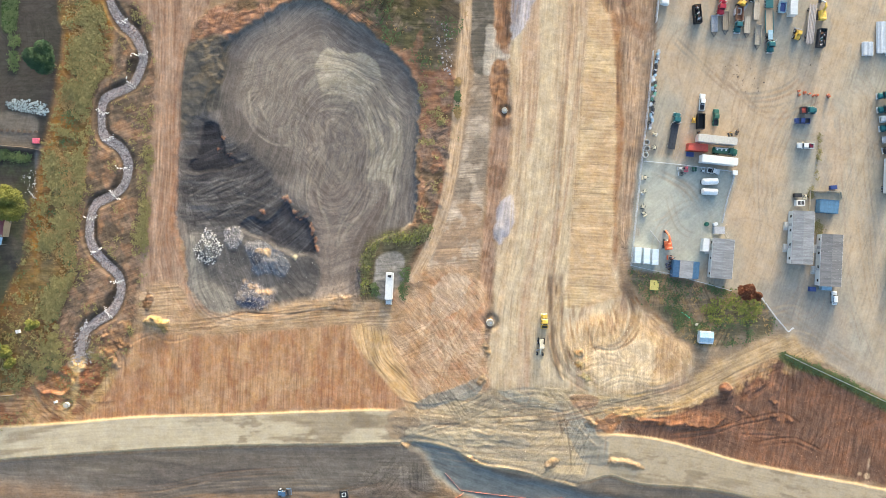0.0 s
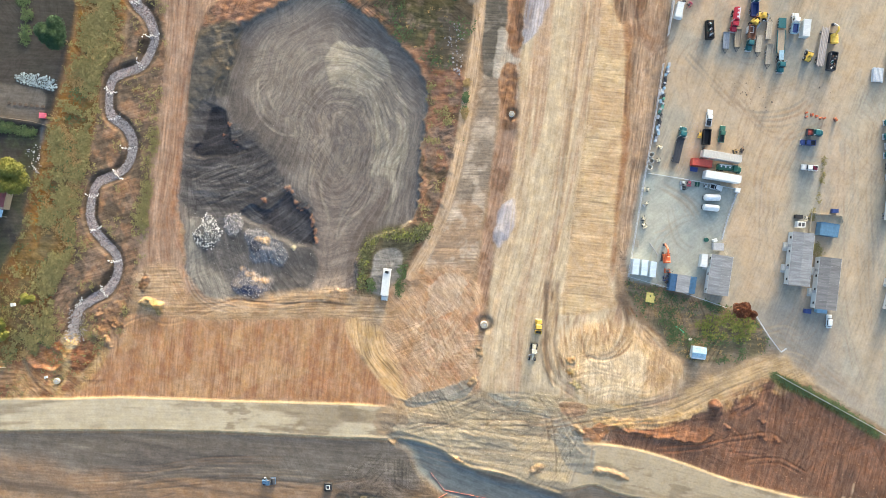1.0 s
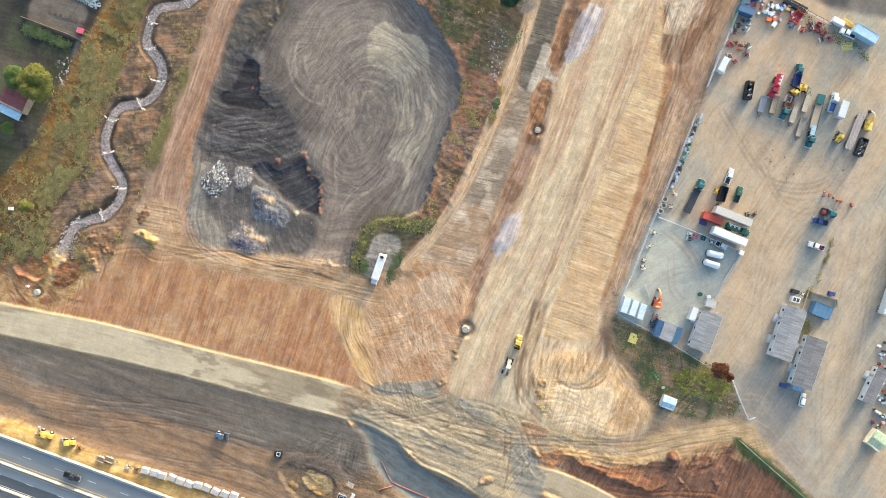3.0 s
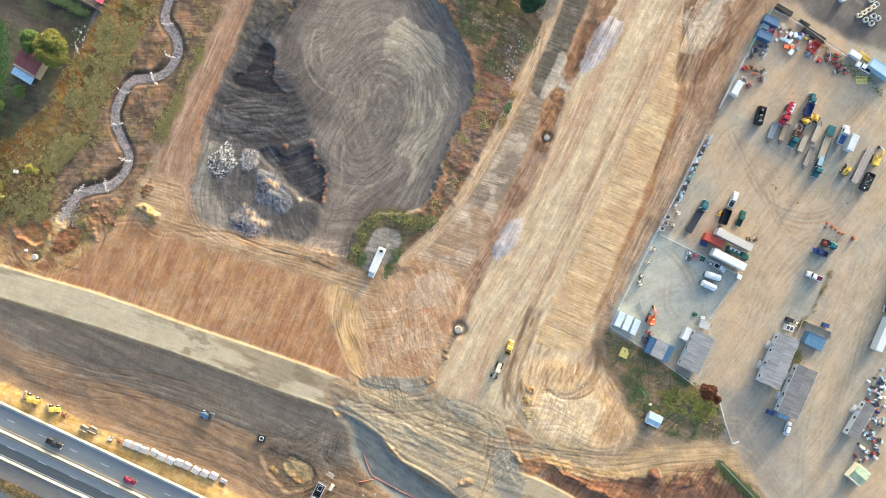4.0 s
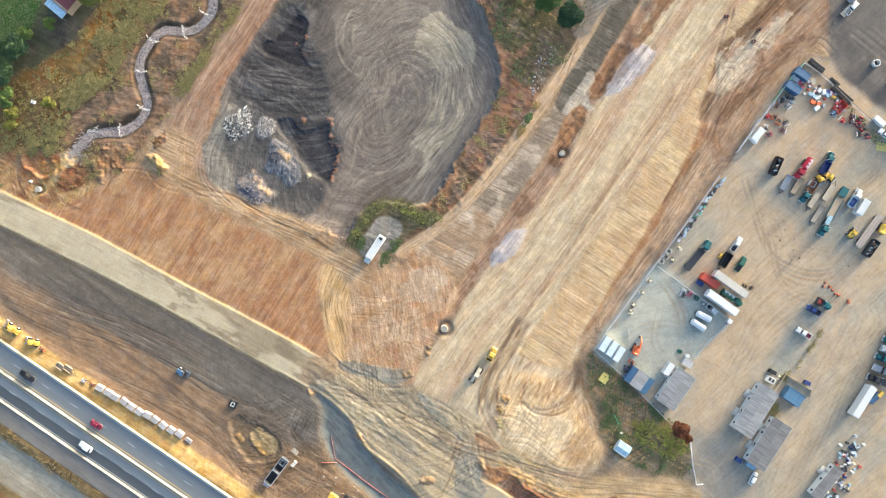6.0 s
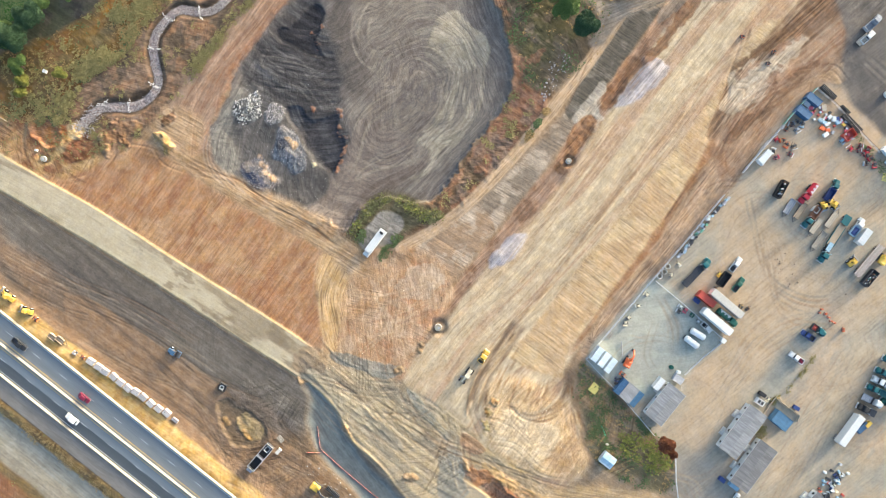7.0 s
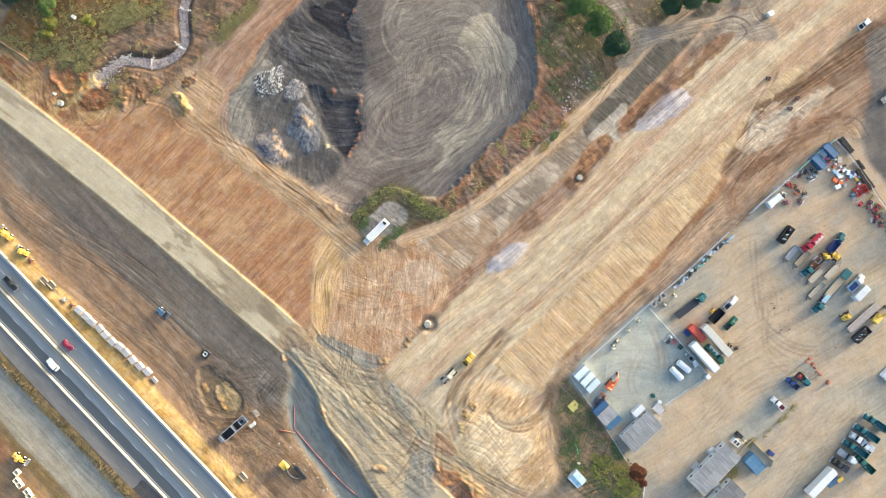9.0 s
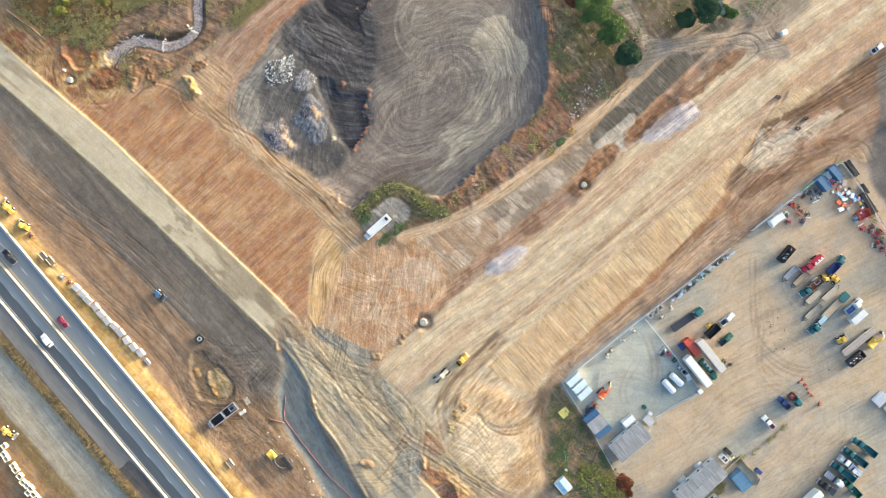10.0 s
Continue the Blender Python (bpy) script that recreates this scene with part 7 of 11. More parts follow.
    tracks([(x0, y0), ((x0 + x1) / 2, y0 - 0.3), (x1, y0 - 0.8)], (srgb(182, 146, 108), srgb(230, 204, 164))[k % 2], 0.0, 0.3, 0.06, 1, 0.28, 721.0 + k, 0.0, 4)

far_lot = area([(67.6, 162.8), (79.8, 139.6), (83.5, 131.4), (92.2, 123.4), (105.3, 120.1), (116.8, 119.9), (139.4, 122.2), (172.2, 124.7), (177.8, 157.2), (136.6, 192.3)], 1.0, 5.0)
paint(sm(far_lot, 1.5), srgb(118, 111, 105), 0.95)
patchy(sm(far_lot, 1.5), srgb(142, 130, 118), 9, 0.42, 0.7, 286.0, 0.3)
patchy(sm(far_lot, 1.5), srgb(96, 92, 90), 6, 0.36, 0.6, 287.0, 0.3)
strokes([(86.5, 136.4), (99.2, 133.9), (118.1, 130.3)], [(91.8, 143.7), (106.2, 142.2), (125.1, 138.5)], 8, (srgb(150, 138, 124), srgb(92, 88, 86)), 711, 0.4, 0.28, 0.02, 2)
strokes([(55.9, 97.5), (62.4, 108.9), (71.1, 122.6), (82.6, 130.9)], [(62.7, 93.2), (69.2, 104.5), (77.4, 121.3), (87.6, 125.6)], 9, (srgb(188, 156, 126), srgb(140, 110, 86)), 712, 0.5, 0.28, 0.04)

for mask, amount in ((sm(garden, 1), 0.4), (sm(scrub, 1), 0.7), (sm(belt, 1), 0.8), (sm(haul, 1), 0.35), (sm(rim, 1), 1.0), (sm(north, 1), 0.8), (inb, 0.55), (sm(coal, 1), 0.9), (sm(lowb, 1), 0.6), (sm(slope_w, 1), 0.45), (sm(ditch, 1), 0.4),
                     (sm(main, 1), 0.25), (sm(slope_e, 1), 0.3), (sm(mound, 2), 0.65), (sm(strip_e, 1), 0.5), (sm(yard, 1), 0.05), (sm(weeds, 1), 0.8), (sm(track_e, 1), 0.4), (sm(red, 1), 0.8), (sm(field, 1), 0.3), (sm(sandy, 1), 0.25),
                     (sm(corner, 1), 0.8), (sm(apron, 1), 0.6), (sm(west_end, 1), 1.0), (onroad, 0.05), (sm(cross, 1), 0.8), (south, 0.3), (sm(churn, 2) * south, 0.9), (bank, 0.35), (verge, 1.0), (front, 0.15), (sm(shaded_ditch, 1), 0.15), (sm(junction, 1), 0.4), (sm(cutting, 1), 0.35), (sm(bend, 1), 0.45), (road_w, 0.25)):
    crumbly(mask, amount)
for d0 in (h1, h2, h3, h4):
    crumbly(sm(d0, 0.5), 1.0)
# dug rings round the manholes, the shadow in them put into the colour
for px, py, r0 in ((16.60, -26.00, 2.6), (21.80, 49.00, 1.8), (-133.20, -55.20, 1.6)):
    dd = np.hypot(GX - px, GY - py)
    Z[:] = Z - 0.7 * np.exp(-((dd - r0 * 0.8) / (r0 * 0.4)) ** 2)
    paint(np.exp(-((np.hypot(GX - px - 0.5, GY - py - 0.6) - r0 * 0.8) / (r0 * 0.3)) ** 2), srgb(126, 108, 90), 0.7)

for o in ([(147.2, -74.2), (147.8, -74.2), (147.8, -79.4), (147.2, -79.4)], [(150.6, -74.2), (151.4, -74.2), (150.8, -79.4), (150.0, -79.4)], [(146.8, -79.0), (148.4, -79.0), (148.4, -80.2), (146.8, -80.2)], [(149.2, -79.4), (151.0, -79.4), (151.0, -81.4), (149.2, -81.4)]):
    paint(sm(area(o), 0.25), srgb(214, 186, 150), 0.8)

# the highway's own bed
DECK = 1.75
flat = sm(9.6 - np.abs(VW), 0.5)
Z = Z * (1 - flat) + (DECK - 0.12) * flat
KIND[(yard > 0)] = 2
KIND[(basin > 0)] = 1
KIND[(main > 0) & (KIND == 0)] = 4
KIND[(field > 0) & (KIND == 0)] = 6
KIND[(scrub > 0) & (KIND == 0)] = 7
SOIL[:] = np.clip(SOIL, 0.01, 0.9)


def ground_z(x, y):
    """Height of the land at a place."""
    i, j = (y + HALF) / STEP, (x + HALF) / STEP
    if not (0 <= i < NG - 1 and 0 <= j < NG - 1):
        return 0.0
    i0, j0 = int(i), int(j)
    a, b = i - i0, j - j0
    return float((Z[i0, j0] * (1 - b) + Z[i0, j0 + 1] * b) * (1 - a) + (Z[i0 + 1, j0] * (1 - b) + Z[i0 + 1, j0 + 1] * b) * a)


def build_land():
    B = 12
    nb = (NG - 1) // B
    qi, qj, qs = [], [], []
    bi, bj = np.meshgrid(np.arange(nb), np.arange(nb), indexing="ij")
    px, py = ax[0] + (bj + 0.5) * B * STEP, ax[0] + (bi + 0.5) * B * STEP
    # detailed stretch: fitted to the ground the camera's view sweeps as it turns
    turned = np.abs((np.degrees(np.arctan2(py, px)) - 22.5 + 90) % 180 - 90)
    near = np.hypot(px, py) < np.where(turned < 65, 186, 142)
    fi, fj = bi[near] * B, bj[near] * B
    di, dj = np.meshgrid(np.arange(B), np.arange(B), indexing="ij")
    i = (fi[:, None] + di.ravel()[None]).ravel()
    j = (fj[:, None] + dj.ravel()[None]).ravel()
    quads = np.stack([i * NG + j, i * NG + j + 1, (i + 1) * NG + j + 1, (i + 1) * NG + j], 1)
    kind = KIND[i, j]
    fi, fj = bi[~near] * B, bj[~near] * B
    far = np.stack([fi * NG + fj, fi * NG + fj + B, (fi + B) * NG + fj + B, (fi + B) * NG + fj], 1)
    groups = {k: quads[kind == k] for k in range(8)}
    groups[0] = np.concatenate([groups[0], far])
    return groups


def land_object(name, quads, material, label, category):
    ids, inv = np.unique(quads, return_inverse=True)
    co = np.stack([GX.ravel()[ids], GY.ravel()[ids], Z.ravel()[ids]], 1).astype(np.float32)
    f = inv.reshape(quads.shape).astype(np.int32)
    rows = SOIL.reshape(-1, 3)[ids]
    lay = LAY.reshape(-1, 3)[ids]
    if name == "ground":
        # the sheet goes on, flat, to the horizon
        n0 = len(co)
        edge = HALF - ((NG - 1) % 12) * STEP
        ring, R = [], 3200.0
        xs = [-R, -HALF, edge, R]
        extra = np.array([(x, y, 0.0) for y in xs for x in xs], np.float32)
        co = np.concatenate([co, extra])
        q = [(n0 + a * 4 + b, n0 + a * 4 + b + 1, n0 + a * 4 + b + 5, n0 + a * 4 + b + 4) for a in range(3) for b in range(3) if (a, b) != (1, 1)]
        f = np.concatenate([f, np.array(q, np.int32)])
        rows = np.concatenate([rows, np.tile(np.array(srgb(140, 124, 98), np.float32), (16, 1))])
        lay = np.concatenate([lay, extra * (1, 1, 0)])
    me = bpy.data.meshes.new(name)
    me.vertices.add(len(co))
    me.vertices.foreach_set("co", co.ravel())
    me.loops.add(f.size)
    me.loops.foreach_set("vertex_index", f.ravel())
    me.polygons.add(len(f))
    me.polygons.foreach_set("loop_start", np.arange(0, f.size, 4, dtype=np.int32))
    me.update(calc_edges=True)
    me.polygons.foreach_set("use_smooth", np.ones(len(f), bool))
    at = me.attributes.new("soil", 'FLOAT_COLOR', 'POINT')
    at.data.foreach_set("color", np.concatenate([rows, np.ones((len(rows), 1))], 1).astype(np.float32).ravel())
    at = me.attributes.new("rough", 'FLOAT', 'POINT')
    at.data.foreach_set("value", np.resize(ROUGH.ravel()[ids], len(co)).astype(np.float32))
    at = me.attributes.new("lay", 'FLOAT_VECTOR', 'POINT')
    at.data.foreach_set("vector", lay.astype(np.float32).ravel())
    me.materials.append(material)
    return tagged(new(name, me), label, category, kind="structure")


m_earth = soil("earth")
m_gravel = soil("gravel", grain=0.09, blotch=0.12, streak=0.4, relief=0.12, smear=0.05)
m_stones = soil("creek_stones", grain=0.3, blotch=0.15, streak=0.0, stones=0.8, relief=0.5)
m_road = soil("road_gravel", grain=0.09, blotch=0.1, streak=0.5, relief=0.3, smear=0.05)
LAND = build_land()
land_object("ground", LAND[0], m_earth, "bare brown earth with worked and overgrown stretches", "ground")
land_object("basin", LAND[1], m_earth, "dark grey excavated basin with swept tyre marks", "basin")
land_object("yard", LAND[2], m_gravel, "tan and grey compacted gravel equipment yard", "yard")
land_object("road", LAND[3], m_road, "pale grey unpaved gravel road on a low bank", "road")
land_object("haul_road", LAND[4], m_earth, "wide graded sandy haul road with track marks", "road")
land_object("creek_bed", LAND[5], m_stones, "winding dry creek bed lined with grey riprap", "creek bed")
land_object("graded_field", LAND[6], m_earth, "graded orange-red clay field with combed grooves", "field")
land_object("meadow", LAND[7], m_earth, "strip of rough dry yellow-green weeds", "meadow")

# ---- building helpers ----


def box(bm, x, y, z, sx, sy, sz, bevel=0.0, top=None, yaw=0.0):
    """A block centred at x, y that stands on z; top = (x, y) scale of its upper face."""
    r = bmesh.ops.create_cube(bm, size=1.0)
    for v in r["verts"]:
        k = top if (top and v.co.z > 0) else (1, 1)
        v.co = Vector((v.co.x * sx * k[0], v.co.y * sy * k[1], (v.co.z + 0.5) * sz))
    if bevel:
        es = list({e for v in r["verts"] for e in v.link_edges})
        vs = bmesh.ops.bevel(bm, geom=es, offset=bevel, segments=1, affect='EDGES')["verts"]
        vs = list(vs) + [v for v in r["verts"] if v.is_valid]
        vs = list(set(vs))
    else:
        vs = r["verts"]
    bmesh.ops.transform(bm, matrix=pose(x, y, z, 0, 0, yaw), verts=vs)
    return vs


def cyl(bm, x, y, z, r, h, axis="z", seg=12, r2=None):
    """A round bar; z is its base, or its middle where it lies along x or y."""
    g = bmesh.ops.create_cone(bm, cap_ends=True, segments=seg, radius1=r, radius2=r if r2 is None else r2, depth=h)
    m = {"z": pose(x, y, z + h / 2), "x": pose(x, y, z, 0, 90, 0), "y": pose(x, y, z, 90, 0, 0)}[axis]
    bmesh.ops.transform(bm, matrix=m, verts=g["verts"])
    return g["verts"]


def bar(bm, a, b, w, h=None):
    """A straight member from a to b."""
    a, b = Vector(a), Vector(b)
    g = bmesh.ops.create_cube(bm, size=1.0)["verts"]
    m = Matrix.Translation((a + b) / 2) @ (b - a).to_track_quat("X", "Z").to_matrix().to_4x4() @ Matrix.Diagonal(((b - a).length, w, h or w, 1))
    bmesh.ops.transform(bm, matrix=m, verts=g)


def boxes(*rows):
    bm = bmesh.new()
    for r in rows:
        box(bm, *r)
    return bm


def part(name, bm, material, parent, label=""):
    me = bpy.data.meshes.new(name)
    bm.to_mesh(me)
    bm.free()
    me.materials.append(material)
    ob = new(name, me)
    ob.parent = parent
    if label:
        tagged(ob, label)
    return ob


def thing(name, label, category, x, y, yaw=0.0, group="", z=None, kind=""):
    ob = new(name)
    ob.empty_display_size = 0.3
    ob.matrix_basis = pose(x, y, (ground_z(x, y) if z is None else z), 0, 0, yaw)
    return tagged(ob, label, category, group, kind)


MADE = {}


def place(maker, x, y, yaw=0.0, label="", group="", z=None, **kw):
    """Build a kind of thing once, then copy it."""
    key = (maker, tuple(sorted((k, str(v)) for k, v in kw.items())))
    zz = ground_z(x, y) - 0.03 if z is None else z
    if key in MADE:
        ob = copy_thing(MADE[key], pose(x, y, zz, 0, 0, yaw))
    else:
        ob = MADE[key] = maker(x, y, yaw, **kw)
        ob.matrix_basis = pose(x, y, zz, 0, 0, yaw)
    return tagged(ob, label, "", group)


# ---- paints ----
m_white = plain("white_paint", (0.60, 0.60, 0.58), 0.45, wear=0.10)
m_oldwhite = plain("dull_cream_white", (0.47, 0.44, 0.39), 0.6, wear=0.14)
m_boxwhite = plain("blue_white_paint", (0.56, 0.62, 0.66), 0.5, wear=0.12)
m_paleyellow = plain("faded_yellow", (0.62, 0.50, 0.14), 0.7)
m_crimson = plain("crimson_paint", (0.40, 0.015, 0.035), 0.45, wear=0.2)
m_beam = plain("beam_steel", (0.36, 0.31, 0.28), 0.7)
m_precast = plain("precast_concrete", (0.36, 0.335, 0.325), 0.85, wear=0.2)
m_cream = plain("cream_paint", (0.66, 0.58, 0.42), 0.6)
m_grey = plain("grey_paint", (0.32, 0.32, 0.33), 0.6)
m_dark = plain("dark_steel", (0.045, 0.045, 0.05), 0.6)
m_rubber = plain("rubber", (0.025, 0.025, 0.027), 0.9, spec=0.2)
m_glass = plain("dark_glass", (0.02, 0.025, 0.03), 0.08, spec=0.6, wear=0.05)
m_teal = plain("teal_paint", (0.012, 0.09, 0.10), 0.45)
m_green = plain("green_paint", (0.015, 0.085, 0.06), 0.5)
m_blue = plain("blue_paint", (0.06, 0.12, 0.21), 0.5, wear=0.25)
m_sky = plain("pale_blue_paint", (0.30, 0.42, 0.50), 0.5, wear=0.2)
m_navy = plain("navy_paint", (0.03, 0.05, 0.16), 0.4)
m_red = plain("red_paint", (0.42, 0.07, 0.045), 0.5, wear=0.25)
m_orange = plain("orange_paint", (0.55, 0.11, 0.03), 0.5, wear=0.2)
m_yellow = plain("yellow_paint", (0.62, 0.40, 0.06), 0.5, wear=0.2)
m_maroon = plain("maroon_paint", (0.14, 0.01, 0.03), 0.35)
m_rust = plain("rusty_steel", (0.20, 0.10, 0.06), 0.85, wear=0.4, bump=0.02)
m_wood = plain("weathered_wood", (0.36, 0.28, 0.19), 0.85, wear=0.3, stretch=(0.4, 6, 6))
m_pale = plain("pale_wood", (0.37, 0.32, 0.25), 0.85, wear=0.2)
m_steel = plain("galvanised_steel", (0.52, 0.53, 0.55), 0.5, metal=0.3, wear=0.15)
m_conc = plain("concrete", (0.50, 0.48, 0.44), 0.9, wear=0.16, bump=0.02)
m_roof = plain("grey_roofing", (0.205, 0.205, 0.21), 0.8, wear=0.30, scale=0.6, stretch=(0.3, 2.2, 1))
m_roof2 = plain("dark_roofing", (0.15, 0.145, 0.145), 0.85, wear=0.28, scale=0.6, stretch=(0.3, 2.2, 1))
m_siding = plain("white_siding", (0.52, 0.53, 0.52), 0.6, wear=0.08)
m_roofblue = plain("blue_sheet_roof", (0.08, 0.16, 0.25), 0.55, wear=0.25, scale=0.8)
m_roofred = plain("red_sheet_roof", (0.20, 0.055, 0.05), 0.7, wear=0.25, scale=0.8)
m_lamp = plain("clear_lamp", (0.75, 0.72, 0.6), 0.2, wear=0.02)
m_stone = plain("pale_rock", (0.62, 0.57, 0.51), 0.95, wear=0.25, bump=0.05)
m_asph = plain("asphalt", (0.19, 0.20, 0.205), 0.9, wear=0.12, scale=0.25, stretch=(0.12, 2, 1), spec=0.2)
m_asph2 = plain("fresh_asphalt", (0.075, 0.085, 0.095), 0.85, wear=0.12, scale=0.25, stretch=(0.12, 2, 1), spec=0.2)
m_line = plain("road_line", (0.55, 0.55, 0.53), 0.8, wear=0.12)
m_lineyel = plain("yellow_line", (0.60, 0.40, 0.10), 0.8, wear=0.15)
m_net = plain("orange_net", (0.40, 0.11, 0.08), 0.8)
m_barrier = plain("barrier_concrete", (0.33, 0.295, 0.225), 0.85, wear=0.1)
m_bark = plain("bark", (0.10, 0.07, 0.05), 0.95, wear=0.3)
m_pink = plain("pink_plastic", (0.60, 0.12, 0.16), 0.5)
m_black = plain("black_plastic", (0.018, 0.018, 0.02), 0.6)

# ---- the highway ----
M_H = pose(HX, HY, DECK, 0, 0, HA)


def ribbon(name, v0, v1, z, material, label, category, u0=-420.0, u1=420.0, kind="structure", step=14.0):
    bm = bmesh.new()
    n = int((u1 - u0) / step)
    low = [[bm.verts.new((u0 + (u1 - u0) * i / n, v, zz)) for v, zz in ((v0, z - 0.4), (v0, z), (v1, z), (v1, z - 0.4))] for i in range(n + 1)]
    for a, b in zip(low, low[1:]):
        for k in range(3):
            bm.faces.new((a[k], b[k], b[k + 1], a[k + 1]))
    me = bpy.data.meshes.new(name)
    bm.to_mesh(me)
    bm.free()
    me.materials.append(material)
    ob = new(name, me)
    ob.matrix_basis = M_H
    return tagged(ob, label, category, kind=kind)


ribbon("highway", 0.0, 9.2, 0.0, m_asph, "grey asphalt highway carriageway with two lanes", "highway")
ribbon("highway", -4.2, 0.0, -0.003, m_asph, "grey asphalt inner lane of the highway", "highway")
ribbon("highway", -8.6, -4.2, 0.001, m_asph2, "fresh dark asphalt outer lane of the highway", "highway")
ribbon("road_shoulder", -15.2, -8.6, -0.02, plain("old_asphalt", (0.19, 0.165, 0.14), 0.95, wear=0.2, scale=0.3, stretch=(0.2, 1, 1)), "worn grey asphalt shoulder beside the highway", "shoulder")
ribbon("lane_line", 1.05, 1.25, 0.006, m_lineyel, "yellow edge line on the carriageway", "road marking")
ribbon("lane_line", 8.0, 8.18, 0.006, m_line, "white edge line on the carriageway", "road marking")
ribbon("lane_line", -1.3, -1.1, 0.006, m_lineyel, "yellow edge line on the carriageway", "road marking")
ribbon("lane_line", -7.75, -7.58, 0.006, m_line, "white edge line on the carriageway", "road marking")
dash = None
for k in range(-11, 12):
    for v, o in ((4.5, 0.0), (-4.2, 4.0)):
        if dash is None:
            bm = boxes((0, 0, 0, 3.05, 0.16, 0.008))
            me = bpy.data.meshes.new("lane_dash")
            bm.to_mesh(me)
            bm.free()
            me.materials.append(m_line)
            dash = me
        ob = new("lane_dash", dash)
        ob.matrix_basis = M_H @ pose(k * 12.19 + o + 3.1, v, 0.002)
        tagged(ob, "white broken lane line on the asphalt", "road marking", kind="structure")


def barrier(v, w, h, label):
    """Concrete barriers, unit by unit."""
    ob = tagged(new("barrier"), label, "barrier")
    ob.matrix_basis = M_H @ pose(0, v, 0)
    me = None
    for k in range(-26, 26):
        if me is None:
            bm = bmesh.new()
            prof = [(-w / 2, 0), (-w / 2, 0.1), (-w / 4, 0.35), (-w / 6, h), (w / 6, h), (w / 4, 0.35), (w / 2, 0.1), (w / 2, 0)]
            ends = [[bm.verts.new((x, a, b)) for a, b in prof] for x in (-3.02, 3.02)]
            for i in range(7):
                bm.faces.new((ends[0][i], ends[0][i + 1], ends[1][i + 1], ends[1][i]))
            bm.faces.new(ends[0])
            bm.faces.new(ends[1])
            bmesh.ops.recalc_face_normals(bm, faces=bm.faces)
            p = part("barrier_unit", bm, m_barrier, ob)
            me = p.data
        else:
            p = new("barrier_unit", me)
            p.parent = ob
        p.matrix_basis = pose(k * 6.1, 0, 0)


barrier(0.0, 0.8, 0.85, "sunlit concrete median barrier between the carriageways")
barrier(8.95, 0.9, 0.85, "long pale concrete barrier along the highway edge")
barrier(-8.55, 0.8, 0.85, "long pale concrete barrier along the highway shoulder")

# ---- buildings ----


def office(x, y, yaw, L=18.4, Wd=7.3, Hh=3.3, wins=4, doors=2, roofing=None, seam=True):
    """A site office of trailer modules; its west long side faces -x."""
    ob = thing("office_building", "long site office with white siding and grey roof", "building", x, y, yaw)
    part("wall", boxes((0, 0, 0.35, Wd, L, Hh - 0.45, 0.04)), m_siding, ob)
    part("skirting", boxes((0, 0, 0, Wd - 0.2, L - 0.2, 0.4)), m_grey, ob)
    n = int(L / 3.0)
    roof = part("roof", boxes((0, 0, Hh - 0.2, Wd, L, 0.1)), roofing or m_roof, ob, "grey membrane roof with stained seams")
    for side in (-1, 1):
        for k in range(n):
            bm = bmesh.new()
            w = Wd / 2 + 0.12
            p = [(side * w, Hh - 0.12), (0.015 * side, Hh + 0.16)]
            y0, y1 = -L / 2 - 0.15 + k * (L + 0.3) / n, -L / 2 - 0.15 + (k + 1) * (L + 0.3) / n - 0.02
            lift = 0.004 * ((k * 7 + (side > 0)) % 3)
            q = [bm.verts.new((p[a][0], yy, p[a][1] + lift + dz)) for dz in (0, 0.07) for a, yy in ((0, y0), (1, y0), (1, y1), (0, y1))]
            for f in ((0, 1, 2, 3), (4, 5, 6, 7), (0, 1, 5, 4), (1, 2, 6, 5), (2, 3, 7, 6), (3, 0, 4, 7)):
                bm.faces.new([q[i] for i in f])
            bmesh.ops.recalc_face_normals(bm, faces=bm.faces)
            part("roof_panel", bm, roofing or m_roof, roof)
    if seam:
        part("ridge_cap", boxes((0, 0, Hh + 0.17, 0.2, L + 0.2, 0.05)), m_grey, ob)
    for side in (-1, 1):
        part("gutter", boxes((side * (Wd / 2 + 0.14), 0, Hh - 0.22, 0.14, L + 0.2, 0.12)), m_siding, ob)
    for k in range(wins):
        yy = L * (0.40 - 0.80 * k / max(1, wins - 1))
        for side in (-1, 1):
            w = part("window", boxes((side * (Wd / 2 + 0.02), yy, 1.5, 0.08, 1.0, 1.0)), m_siding, ob)
            part("pane", boxes((side * (Wd / 2 + 0.05), yy, 1.56, 0.06, 0.86, 0.88)), m_glass, w)
    for k in range(doors):
        yy = L * (0.24 - 0.42 * k)
        st = part("entry_stair", boxes((-Wd / 2 - 0.75, yy, 0, 1.4, 2.0, 0.75), (-Wd / 2 - 0.75, yy - 1.25, 0, 1.4, 0.5, 0.5), (-Wd / 2 - 0.75, yy - 1.7, 0, 1.4, 0.45, 0.25)), m_conc, ob, "pale entry steps")
        bm = bmesh.new()
        for a, b in (((-1.42, -0.95), (-1.42, 0.95)), ((-1.42, 0.95), (-0.1, 0.95))):
            bar(bm, (a[0] - Wd / 2, yy + a[1], 1.7), (b[0] - Wd / 2, yy + b[1], 1.7), 0.06)
        for a in ((-1.42, -0.95), (-1.42, 0.95), (-0.1, 0.95)):
            bar(bm, (a[0] - Wd / 2, yy + a[1], 0.75), (a[0] - Wd / 2, yy + a[1], 1.7), 0.06)
        part("handrail", bm, m_white, st)
        part("door", boxes((-Wd / 2 - 0.03, yy, 0.75, 0.08, 0.95, 2.0)), m_grey, ob)
    return ob


place(office, 125.43, 3.97, -2.2, "long white-sided site office with stained grey roof", L=18.4)
